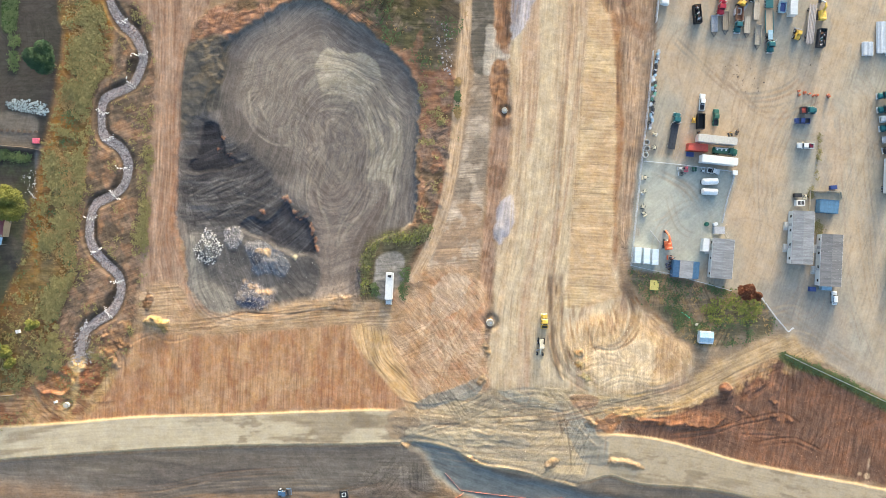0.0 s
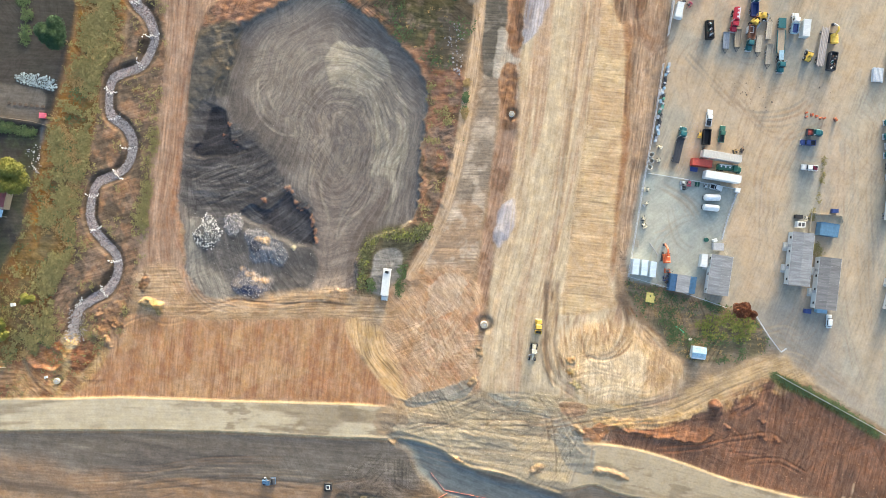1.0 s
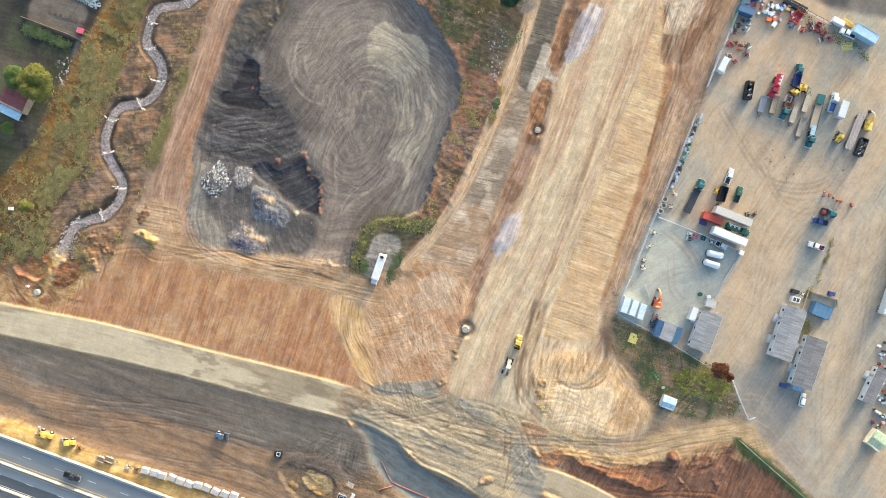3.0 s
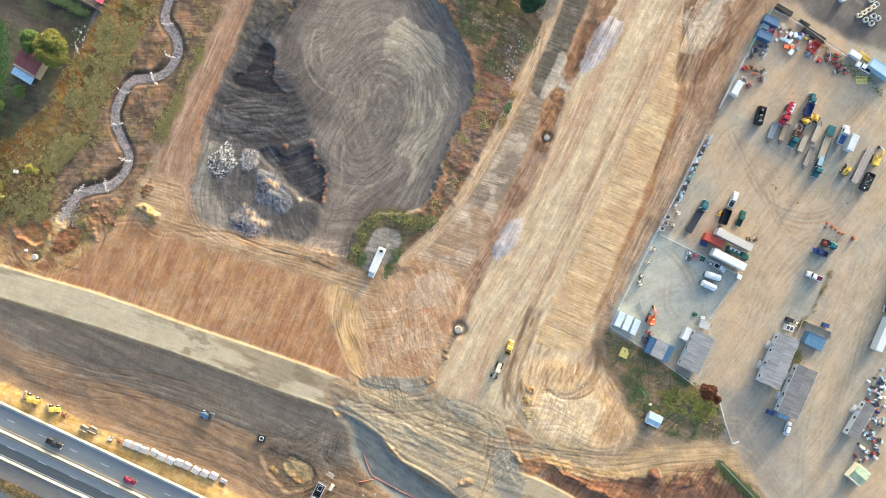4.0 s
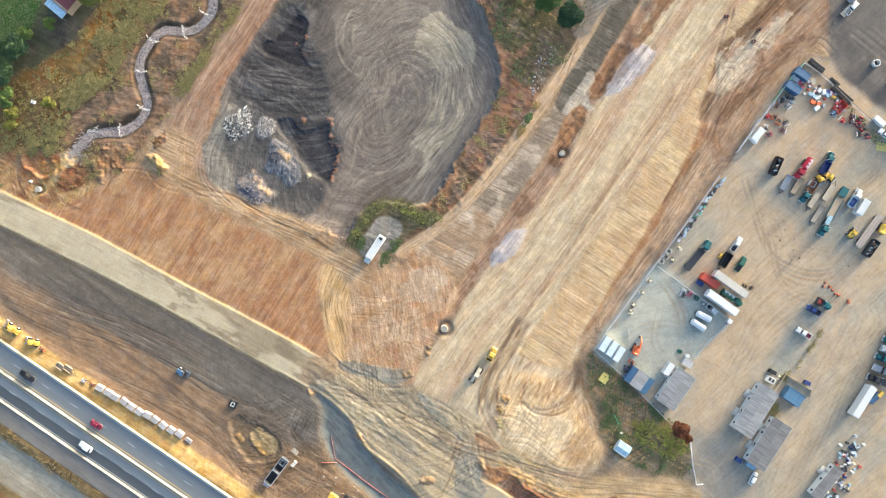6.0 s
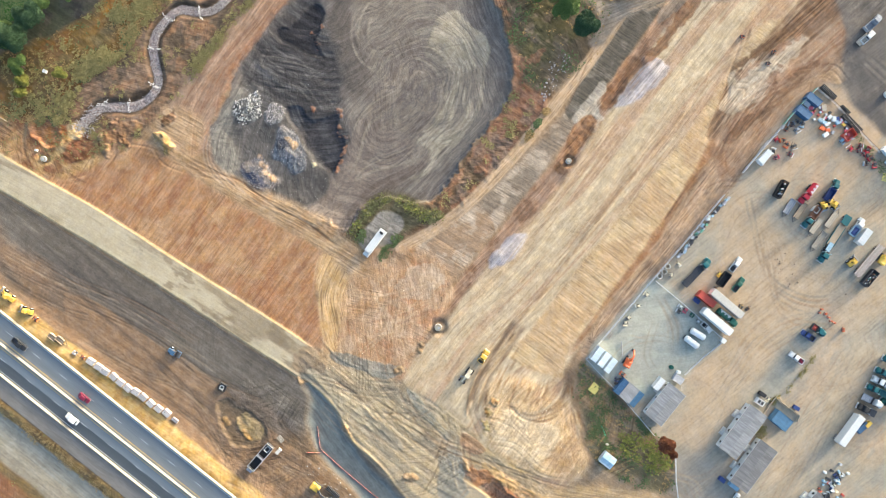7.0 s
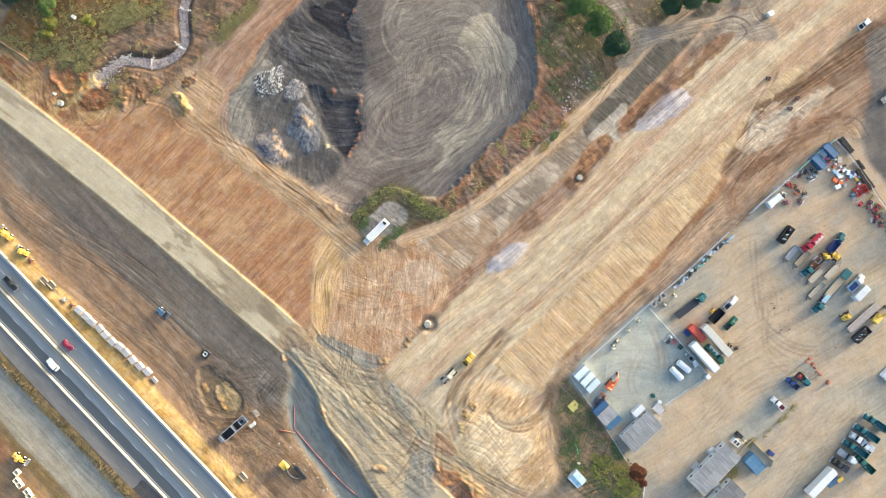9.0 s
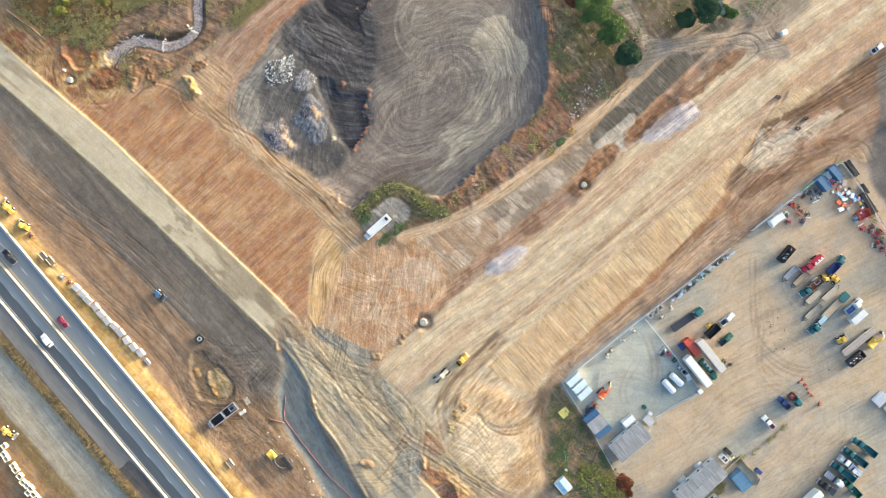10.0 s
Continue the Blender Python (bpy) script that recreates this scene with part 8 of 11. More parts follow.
place(office, 135.36, -3.97, -2.6, "long site office with dark grey roof beside another office", L=18.0, roofing=m_roof2)
place(office, 97.45, -3.37, -4.5, "short site office with weathered grey roof beside weeds", L=13.6, Wd=7.2, wins=3, doors=1, seam=False)
place(office, 159.80, -5.46, -9.5, "single-wide white office trailer with grey roof", L=13.0, Wd=3.7, Hh=3.2, wins=3, doors=1, roofing=m_roof2, seam=False)


def container(x, y, yaw, L=6.06, Wd=2.44, Hh=2.6, paint=None, rib=True):
    """A corrugated steel box, door end at +x."""
    ob = thing("shipping_container", "corrugated steel storage container", "container", x, y, yaw)
    bm = bmesh.new()
    box(bm, 0, 0, 0.12, L - 0.1, Wd - 0.12, Hh - 0.2)
    body = part("body", bm, paint or m_white, ob)
    n = int(L / 0.42)
    if rib:
        me = None
        for k in range(n):
            if me is None:
                r = part("rib", boxes((0, 0, 0.2, 0.16, Wd - 0.02, Hh - 0.26)), paint or m_white, body)
                me = r.data
            else:
                r = new("rib", me)
                r.parent = body
            r.matrix_basis = pose(-L / 2 + 0.25 + k * (L - 0.5) / (n - 1), 0, 0)
    bm = bmesh.new()
    for sx in (-1, 1):
        for sy in (-1, 1):
            box(bm, sx * (L / 2 - 0.08), sy * (Wd / 2 - 0.08), 0, 0.16, 0.16, Hh)
    for sy in (-1, 1):
        box(bm, 0, sy * (Wd / 2 - 0.06), Hh - 0.14, L - 0.32, 0.12, 0.14)
        box(bm, 0, sy * (Wd / 2 - 0.06), 0, L - 0.32, 0.12, 0.15)
    part("frame", bm, paint or m_white, ob)
    for sy in (-1, 1):
        d = part("door", boxes((L / 2 - 0.02, sy * Wd * 0.235, 0.18, 0.06, Wd * 0.44, Hh - 0.34)), paint or m_white, ob)
        part("lock_bar", boxes((L / 2 + 0.03, sy * Wd * 0.16, 0.2, 0.05, 0.05, Hh - 0.4)), m_steel, d)
    return ob


for p, q in (((68.21, -2.19), 0), ((71.29, -2.39), 0), ((74.27, -2.78), 0)):
    place(container, *p, 88, "white storage box in a row of three", "white storage boxes", L=5.5, Wd=2.2, paint=m_boxwhite)
place(container, 89.24, 35.58, -5, "faded red storage container beside white trailers", L=6.9, paint=m_red)
place(container, 134.96, 14.91, -5, "blue storage container with sheet roof near weeds", L=6.6, Wd=4.6, Hh=2.9, paint=m_roofblue)
place(container, 80.68, 109.35, -4.7, "slate-blue storage container in the junk corner", L=5.6, Wd=2.6, paint=m_blue, group="slate containers")
place(container, 81.07, 115.11, -4.7, "slate-blue storage container in the junk corner", L=5.6, Wd=2.6, paint=m_blue, group="slate containers")


def shed(x, y, yaw, L=9.2, Wd=6.0):
    """Two blue containers under a grey sheet roof."""
    ob = thing("container_shed", "two blue containers bridged by a grey roof", "shed", x, y, yaw)
    for s in (-1, 1):
        bm = bmesh.new()
        box(bm, s * (L / 2 - 1.3), 0, 0, 2.5, Wd, 2.55)
        for k in range(12):
            box(bm, s * (L / 2 - 1.3), -Wd / 2 + 0.3 + k * (Wd - 0.6) / 11, 0.1, 2.58, 0.2, 2.5)
        part("side_container", bm, m_blue if s < 0 else m_roofblue, ob)
    part("roof", boxes((0, 0, 2.62, L - 4.6, Wd + 0.2, 0.12), (-1.0, 0, 2.7, 0.1, Wd, 0.08), (1.0, 0, 2.7, 0.1, Wd, 0.08)), m_roof, ob)
    part("rear_wall", boxes((0, Wd / 2 - 0.1, 0, L - 5.1, 0.1, 2.6)), m_grey, ob)
    return ob


place(shed, 84.99, -7.15, -5, "two blue containers bridged by a grey sheet roof")


def hut(x, y, yaw, L=5.4, Wd=4.6, Hh=2.6, roofing=None, walls=None, n=5, porch=None):
    ob = thing("hut", "small hut", "hut", x, y, yaw)
    part("wall", boxes((0, 0, 0, L - 0.3, Wd - 0.3, Hh - 0.3)), walls or m_siding, ob)
    for side in (-1, 1):
        r = part("roof_slope", bmesh.new(), roofing or m_sky, ob)
        for k in range(n):
            bm = bmesh.new()
            x0 = -L / 2 + k * L / n
            q = [bm.verts.new((xx, yy, zz + dz)) for dz in (0, 0.06) for xx, yy, zz in ((x0, side * Wd / 2, Hh - 0.45), (x0 + L / n - 0.05, side * Wd / 2, Hh - 0.45), (x0 + L / n - 0.05, 0, Hh), (x0, 0, Hh))]
            for f in ((0, 1, 2, 3), (4, 5, 6, 7), (0, 1, 5, 4), (1, 2, 6, 5), (2, 3, 7, 6), (3, 0, 4, 7)):
                bm.faces.new([q[i] for i in f])
            bmesh.ops.recalc_face_normals(bm, faces=bm.faces)
            part("roof_sheet", bm, roofing or m_sky, r)
    part("ridge", boxes((0, 0, Hh - 0.02, L, 0.25, 0.1)), roofing or m_sky, ob)
    part("door", boxes((0.4, -Wd / 2 + 0.12, 0, 0.9, 0.08, 2.0)), m_grey, ob)
    if porch:
        part("porch_roof", boxes((0.3, -Wd / 2 - 1.3, Hh - 0.75, L * 0.9, 2.8, 0.08)), porch, ob, "pale blue sheet porch roof")
        for sx in (-0.4, 0.45):
            part("post", boxes((L * sx, -Wd / 2 - 2.5, 0, 0.12, 0.12, Hh - 0.75)), m_wood, ob)
    return ob


place(hut, 92.27, -31.02, -4, "small pale shed with corrugated sheet roof", L=5.0, Wd=4.4, roofing=m_sky)
place(hut, -157.20, 9.03, -10.3, "garden house with dark red sheet roof", L=9.0, Wd=8.5, Hh=3.6, roofing=m_roofred, walls=m_wood, n=7, porch=m_sky)
place(hut, -165.18, 49.58, -6.9, "small garden hut with pale blue roof", L=5.2, Wd=4.0, roofing=m_sky, n=4)

# ---- vehicles ----


def wheel_at(ob, x, y, r, w, name="wheel"):
    bm = bmesh.new()
    cyl(bm, x, y, r, r, w, "y", 14)
    wh = part(name, bm, m_rubber, ob)
    bm = bmesh.new()
    cyl(bm, x, y, r, r * 0.55, w + 0.03, "y", 10)
    part("rim", bm, m_steel, wh)


def pickup(x, y, yaw, paint=None, load=None, L=5.9, Wd=2.0):
    """A crew-cab pickup, front at +x."""
    ob = thing("pickup_truck", "pickup truck", "pickup", x, y, yaw)
    b = paint or m_white
    bm = bmesh.new()
    box(bm, 0.0, 0, 0.45, L, Wd, 0.32, 0.08)
    box(bm, L * 0.345, 0, 0.7, L * 0.29, Wd * 0.96, 0.42, 0.10, (0.94, 0.93))
    for s in (-1, 1):
        box(bm, -L * 0.31, s * (Wd / 2 - 0.1), 0.7, L * 0.36, 0.18, 0.42, 0.04)
    box(bm, -L * 0.485, 0, 0.7, 0.12, Wd * 0.96, 0.42, 0.03)
    part("body", bm, b, ob)
    part("cab", boxes((L * 0.04, 0, 0.72, L * 0.36, Wd * 0.95, 1.12, 0.14, (0.72, 0.86))), b, ob)
    part("windshield", boxes((L * 0.172, 0, 1.14, 0.55, Wd * 0.82, 0.5, 0.02, (0.3, 0.93))), m_glass, ob)
    part("rear_window", boxes((-L * 0.105, 0, 1.2, 0.3, Wd * 0.78, 0.45, 0.02, (0.4, 0.93))), m_glass, ob)
    for s in (-1, 1):
        part("side_window", boxes((L * 0.03, s * Wd * 0.435, 1.2, L * 0.2, 0.12, 0.42)), m_glass, ob)
        part("headlight", boxes((L * 0.492, s * Wd * 0.37, 0.82, 0.08, 0.32, 0.18)), m_lamp, ob)
        part("mirror", boxes((L * 0.15, s * (Wd / 2 + 0.12), 1.15, 0.12, 0.24, 0.2)), m_black, ob)
    part("bed", boxes((-L * 0.31, 0, 0.72, L * 0.34, Wd - 0.4, 0.08)), m_black, ob, "dark open cargo bed")
    if load:
        bm = boxes((-L * 0.34, 0.2, 0.8, 1.1, 0.7, 0.4), (-L * 0.25, -0.4, 0.8, 0.7, 0.6, 0.3))
        part("cargo", bm, load, ob)
    for s in (-1, 1):
        for xx in (-L * 0.3, L * 0.31):
            wheel_at(ob, xx, s * (Wd / 2 - 0.12), 0.4, 0.26)
    part("bumper", boxes((L * 0.5, 0, 0.42, 0.14, Wd * 0.94, 0.22), (-L * 0.505, 0, 0.42, 0.14, Wd * 0.94, 0.2)), m_grey, ob)
    return ob


def car(x, y, yaw, paint=None, L=4.7, Wd=1.9, Hh=1.6):
    """An estate car, front at +x."""
    ob = thing("car", "car", "car", x, y, yaw)
    b = paint or m_white
    part("body", boxes((0, 0, 0.32, L, Wd, 0.55, 0.18, (0.96, 0.94))), b, ob)
    part("roof", boxes((-L * 0.07, 0, 0.82, L * 0.62, Wd * 0.92, Hh - 0.82, 0.16, (0.7, 0.82))), b, ob)
    part("windshield", boxes((L * 0.155, 0, 0.9, 0.75, Wd * 0.78, 0.52, 0.02, (0.35, 0.9))), m_glass, ob)
    part("rear_window", boxes((-L * 0.32, 0, 0.92, 0.55, Wd * 0.76, 0.5, 0.02, (0.4, 0.9))), m_glass, ob)
    for s in (-1, 1):
        part("side_window", boxes((-L * 0.07, s * Wd * 0.40, 0.98, L * 0.42, 0.14, 0.4)), m_glass, ob)
        part("headlight", boxes((L * 0.485, s * Wd * 0.36, 0.58, 0.1, 0.34, 0.14)), m_lamp, ob)
        for xx in (-L * 0.3, L * 0.3):
            wheel_at(ob, xx, s * (Wd / 2 - 0.1), 0.34, 0.24)
    return ob


def truck_cab(ob, x0, paint, Wd=2.45, hood=True):
    """A cab with a bonnet; its back stands at x0."""
    b = part("cab", boxes((x0 + 0.95, 0, 0.9, 1.9, Wd * 0.94, 1.9, 0.16, (0.82, 0.9))), paint, ob)
    part("windshield", boxes((x0 + 1.72, 0, 1.75, 0.5, Wd * 0.78, 0.75, 0.02, (0.4, 0.94))), m_glass, b)
    for s in (-1, 1):
        part("side_window", boxes((x0 + 1.0, s * Wd * 0.445, 1.8, 0.9, 0.14, 0.6)), m_glass, b)
        part("exhaust_stack", boxes((x0 - 0.12, s * Wd * 0.42, 0.9, 0.16, 0.16, 2.3)), m_steel, ob)
        part("mirror", boxes((x0 + 1.75, s * (Wd / 2 + 0.16), 1.7, 0.12, 0.28, 0.4)), m_black, b)
    if hood:
        part("hood", boxes((x0 + 2.6, 0, 0.85, 1.7, Wd * 0.72, 0.95, 0.14, (0.9, 0.86))), paint, ob)
        for s in (-1, 1):
            part("fender", boxes((x0 + 2.6, s * Wd * 0.42, 0.75, 1.35, 0.38, 0.42, 0.1)), paint, ob)
            part("headlight", boxes((x0 + 3.44, s * Wd * 0.36, 0.85, 0.08, 0.3, 0.25)), m_lamp, ob)
        part("bumper", boxes((x0 + 3.55, 0, 0.45, 0.2, Wd * 0.95, 0.35)), m_steel, ob)
    return x0 + (2.6 if hood else 1.5)


def axles(ob, xs, Wd, r=0.5):
    for xx in xs:
        for s in (-1, 1):
            wheel_at(ob, xx, s * (Wd / 2 - 0.3), r, 0.5)


def dump_truck(x, y, yaw, paint=None, bed=None, load=None, L=8.6, Wd=2.3):
    ob = thing("dump_truck", "dump truck", "truck", x, y, yaw)
    x0 = L / 2 - 3.6
    part("chassis", boxes((0, 0, 0.6, L - 0.6, 0.9, 0.3)), m_dark, ob)
    wx = truck_cab(ob, x0, paint or m_teal, Wd)
    bl = x0 - 0.35 + L / 2
    cx = -L / 2 + bl / 2
    bm = bmesh.new()
    box(bm, cx, 0, 1.05, bl, Wd - 0.1, 0.14)
    for s in (-1, 1):
        box(bm, cx, s * (Wd / 2 - 0.06), 1.1, bl, 0.12, 1.25, 0.02)
        for k in range(5):
            box(bm, cx - bl * 0.4 + k * bl * 0.2, s * (Wd / 2 + 0.02), 1.15, 0.12, 0.1, 1.15)
    box(bm, cx + bl / 2 - 0.08, 0, 1.1, 0.14, Wd - 0.1, 1.5, 0.02)
    box(bm, cx - bl / 2 + 0.06, 0, 1.1, 0.12, Wd - 0.1, 1.1, 0.02)
    part("dump_bed", bm, bed or paint or m_teal, ob)
    if load:
        bm = bmesh.new()
        r = bmesh.ops.create_grid(bm, x_segments=10, y_segments=6, size=0.5)
        for v in r["verts"]:
            v.co = Vector((cx + v.co.x * (bl - 0.3), v.co.y * (Wd - 0.3), 1.75 + 0.45 * (1 - 4 * v.co.y ** 2) * (1 - 3 * v.co.x ** 2) + 0.08 * math.sin(v.co.x * 31 + v.co.y * 17)))
        part("load", bm, load, ob)
    axles(ob, (wx, -L / 2 + 1.1, -L / 2 + 2.5), Wd)
    return ob


def flat_truck(x, y, yaw, paint=None, deck=None, L=12.5, Wd=2.5):
    """A tractor with a long flat trailer."""
    ob = thing("flatbed_truck", "flatbed truck", "truck", x, y, yaw)
    x0 = L / 2 - 3.6
    wx = truck_cab(ob, x0, paint or m_teal, Wd)
    part("chassis", boxes((L * 0.2, 0, 0.6, L * 0.5, 0.9, 0.3)), m_dark, ob)
    dl = x0 - 0.6 + L / 2
    cx = -L / 2 + dl / 2
    part("deck_frame", boxes((cx, 0, 1.0, dl, Wd, 0.16), (cx, 0.5, 0.8, dl, 0.14, 0.3), (cx, -0.5, 0.8, dl, 0.14, 0.3)), m_dark, ob)
    n = 8
    for k in range(n):
        part("deck_plank", boxes((cx, -Wd / 2 + 0.2 + k * (Wd - 0.4) / (n - 1), 1.16, dl - 0.2, (Wd - 0.4) / n, 0.05)), deck or m_wood, ob)
    part("headboard", boxes((cx + dl / 2 - 0.06, 0, 1.1, 0.1, Wd, 0.9)), m_dark, ob)
    axles(ob, (wx, x0 - 0.6, x0 - 1.9, -L / 2 + 1.0, -L / 2 + 2.2), Wd)
    return ob


def box_trailer(x, y, yaw, L=14.0, Wd=2.6, Hh=4.0, paint=None):
    ob = thing("box_trailer", "white box trailer", "trailer", x, y, yaw)
    b = paint or m_white
    part("body", boxes((0, 0, 1.15, L, Wd, Hh - 1.15, 0.06)), b, ob)
    bm = bmesh.new()
    for k in range(int(L / 0.9)):
        box(bm, -L / 2 + 0.5 + k * 0.9, 0, Hh - 0.005, 0.06, Wd - 0.2, 0.012)
    part("roof_bow", bm, b, ob)
    for s in (-1, 1):
        part("side_rail", boxes((0, s * Wd / 2, 1.1, L - 0.1, 0.08, 0.18)), m_steel, ob)
        part("landing_leg", boxes((L * 0.28, s * 0.8, 0, 0.16, 0.16, 1.15)), m_dark, ob)
        d = part("rear_door", boxes((-L / 2 - 0.02, s * Wd * 0.24, 1.25, 0.06, Wd * 0.45, Hh - 1.45)), b, ob)
        part("lock_bar", boxes((-L / 2 - 0.07, s * Wd * 0.15, 1.2, 0.05, 0.05, Hh - 1.4)), m_steel, d)
    part("front_unit", boxes((L / 2 + 0.18, 0, 2.4, 0.36, 1.6, 1.2, 0.06)), m_grey, ob)
    axles(ob, (-L * 0.42, -L * 0.33), Wd)
    return ob


def motorhome(x, y, yaw, L=11.4, Wd=2.6, Hh=3.7):
    """A long white box truck, front at +x."""
    ob = thing("box_truck", "long white box truck", "truck", x, y, yaw)
    part("box_body", boxes((-0.9, 0, 1.0, L - 2.0, Wd, Hh - 1.0, 0.08)), m_white, ob)
    c = part("cab", boxes((L / 2 - 0.95, 0, 0.6, 1.9, Wd * 0.88, 1.9, 0.2, (0.75, 0.86))), m_white, ob)
    for s in (-1, 1):
        part("windshield", boxes((L / 2 - 0.42, s * 0.5, 1.55, 0.75, 0.86, 0.72, 0.03, (0.4, 0.9))), m_glass, c)
        part("mirror", boxes((L / 2 - 0.6, s * (Wd / 2 + 0.1), 1.5, 0.15, 0.3, 0.35)), m_black, c)
        part("headlight", boxes((L / 2 - 0.02, s * 0.85, 0.8, 0.08, 0.3, 0.2)), m_lamp, c)
    part("roof_vent", boxes((-L / 2 + 1.3, 0.2, Hh, 0.9, 0.9, 0.22, 0.04), (-L / 2 + 1.3, -0.45, Hh, 0.7, 0.4, 0.12, 0.03)), m_black, ob, "black roof vent")
    part("bumper", boxes((L / 2, 0, 0.4, 0.2, Wd * 0.9, 0.25)), m_grey, ob)
    axles(ob, (L / 2 - 1.6, -L / 2 + 2.0), Wd, 0.45)
    return ob


def deck_trailer(x, y, yaw, L=6.6, Wd=2.1, deck=None, sides=False):
    """A flat equipment trailer, drawbar at +x."""
    ob = thing("deck_trailer", "flat deck trailer", "trailer", x, y, yaw)
    part("frame", boxes((0, 0, 0.65, L, Wd, 0.16), (0, 0.6, 0.5, L, 0.12, 0.2), (0, -0.6, 0.5, L, 0.12, 0.2)), m_dark, ob)
    n = 9
    for k in range(n):
        part("deck_plank", boxes((0, -Wd / 2 + 0.15 + k * (Wd - 0.3) / (n - 1), 0.81, L - 0.1, (Wd - 0.3) / n, 0.05)), deck or m_pale, ob)
    bm = bmesh.new()
    for s in (-1, 1):
        bar(bm, (L / 2, s * 0.9, 0.6), (L / 2 + 1.6, 0, 0.55), 0.12)
    part("drawbar", bm, m_dark, ob)
    if sides:
        for s in (-1, 1):
            part("side_board", boxes((0, s * (Wd / 2 - 0.04), 0.8, L, 0.06, 0.55)), deck or m_pale, ob)
        part("end_board", boxes((-L / 2 + 0.04, 0, 0.8, 0.06, Wd - 0.12, 0.55)), deck or m_pale, ob)
    axles(ob, (-0.9, 0.1), Wd, 0.36)
    return ob


def lowbed(x, y, yaw, L=19.5, Wd=2.7, paint=None):
    """A tractor with a lowbed trailer; front at +x."""
    ob = thing("lowbed_truck", "lowbed truck", "truck", x, y, yaw)
    x0 = L / 2 - 3.6
    wx = truck_cab(ob, x0, paint or m_teal, 2.45)
    part("chassis", boxes((x0 - 1.6, 0, 0.6, 4.6, 0.9, 0.3)), m_dark, ob)
    part("gooseneck", boxes((x0 - 2.6, 0, 1.15, 3.4, 1.6, 0.35, 0.06)), m_sky, ob)
    part("deck", boxes((-1.4, 0, 0.5, 8.2, Wd, 0.25)), m_wood, ob, "worn timber lowbed deck")
    for s in (-1, 1):
        part("deck_rail", boxes((-1.4, s * Wd * 0.5, 0.55, 8.2, 0.22, 0.3)), paint or m_teal, ob)
    part("rear_deck", boxes((-L / 2 + 1.9, 0, 0.95, 3.6, Wd, 0.22, 0.04)), paint or m_teal, ob)
    axles(ob, (wx, x0 - 0.8, x0 - 2.1, -L / 2 + 0.8, -L / 2 + 1.9, -L / 2 + 3.0), 2.5)
    return ob


def beam_trailer(x, y, yaw, L=14.4, Wd=2.6, n=5):
    ob = thing("pole_trailer", "trailer with long pale beams", "trailer", x, y, yaw)
    part("frame", boxes((0, 0, 0.8, L * 0.9, 1.0, 0.25), (L * 0.3, 0, 1.0, 0.2, Wd, 0.2), (-L * 0.3, 0, 1.0, 0.2, Wd, 0.2)), m_dark, ob)
    axles(ob, (-L * 0.38, -L * 0.29, L * 0.36), 2.5)
    for k in range(n):
        dx = (0.35, -0.2, 0.1, -0.35, 0.0, 0.25)[k % 6]
        part("beam", boxes((dx, -Wd / 2 + 0.25 + k * (Wd - 0.5) / (n - 1), 1.2, L - 0.6, 0.38, 0.42, 0.03)), m_beam, ob)
    return ob


def tank_truck(x, y, yaw, paint=None, cabpaint=None, L=9.0, Wd=2.5):
    ob = thing("tank_truck", "tank truck", "truck", x, y, yaw)
    x0 = L / 2 - 3.6
    part("chassis", boxes((0, 0, 0.6, L - 0.8, 0.9, 0.3)), m_dark, ob)
    wx = truck_cab(ob, x0, cabpaint or paint or m_teal, 2.45)
    tl = x0 - 0.3 + L / 2
    cx = -L / 2 + tl / 2
    bm = bmesh.new()
    cyl(bm, cx, 0, 2.0, 1.12, tl - 0.3, "x", 18)
    for s in (-1, 1):
        g = bmesh.ops.create_cone(bm, cap_ends=True, segments=18, radius1=1.12, radius2=0.6, depth=0.3)
        bmesh.ops.transform(bm, matrix=pose(cx + s * (tl / 2 - 0.02), 0, 2.0, 0, 90 * s, 0), verts=g["verts"])
    part("tank", bm, paint or m_teal, ob)
    for k in range(3):
        bm = bmesh.new()
        cyl(bm, cx + (k - 1) * tl * 0.3, 0, 3.1, 0.3, 0.14, "z", 12)
        part("hatch", bm, m_steel, ob)
    part("walkway", boxes((cx, 0.55, 3.0, tl * 0.85, 0.35, 0.06)), m_steel, ob)
    axles(ob, (wx, -L / 2 + 1.1, -L / 2 + 2.4), Wd)
    return ob


def white_tank(x, y, yaw, L=5.8, r=1.15):
    """A round-ended white tank on a small trailer."""
    ob = thing("tank_trailer", "white tank on a trailer", "tank", x, y, yaw)
    bm = bmesh.new()
    cyl(bm, 0, 0, 1.55, r, L - 1.2, "x", 20)
    for s in (-1, 1):
        g = bmesh.ops.create_uvsphere(bm, u_segments=20, v_segments=10, radius=r)
        bmesh.ops.transform(bm, matrix=pose(s * (L / 2 - 0.6), 0, 1.55) @ Matrix.Diagonal((0.5, 1, 1, 1)), verts=g["verts"])
    part("tank", bm, m_white, ob)
    part("frame", boxes((0, 0, 0.4, L, 1.4, 0.2), (L / 2 + 0.4, 0, 0.4, 0.9, 0.3, 0.15)), m_dark, ob)
    axles(ob, (-0.5,), 2.3, 0.38)
    part("end_box", boxes((L / 2 + 0.1, 0, 0.6, 0.6, 1.8, 0.7)), m_pale, ob)
    return ob


def tracks_of(ob, L, gauge, w=0.55, h=0.85):
    for s in (-1, 1):
        bm = bmesh.new()
        box(bm, 0, s * gauge / 2, 0.0, L - 0.5, w, h, 0.2)
        for k in range(10):
            box(bm, -L / 2 + 0.3 + k * (L - 0.6) / 9, s * gauge / 2, 0.02, 0.14, w + 0.04, h)
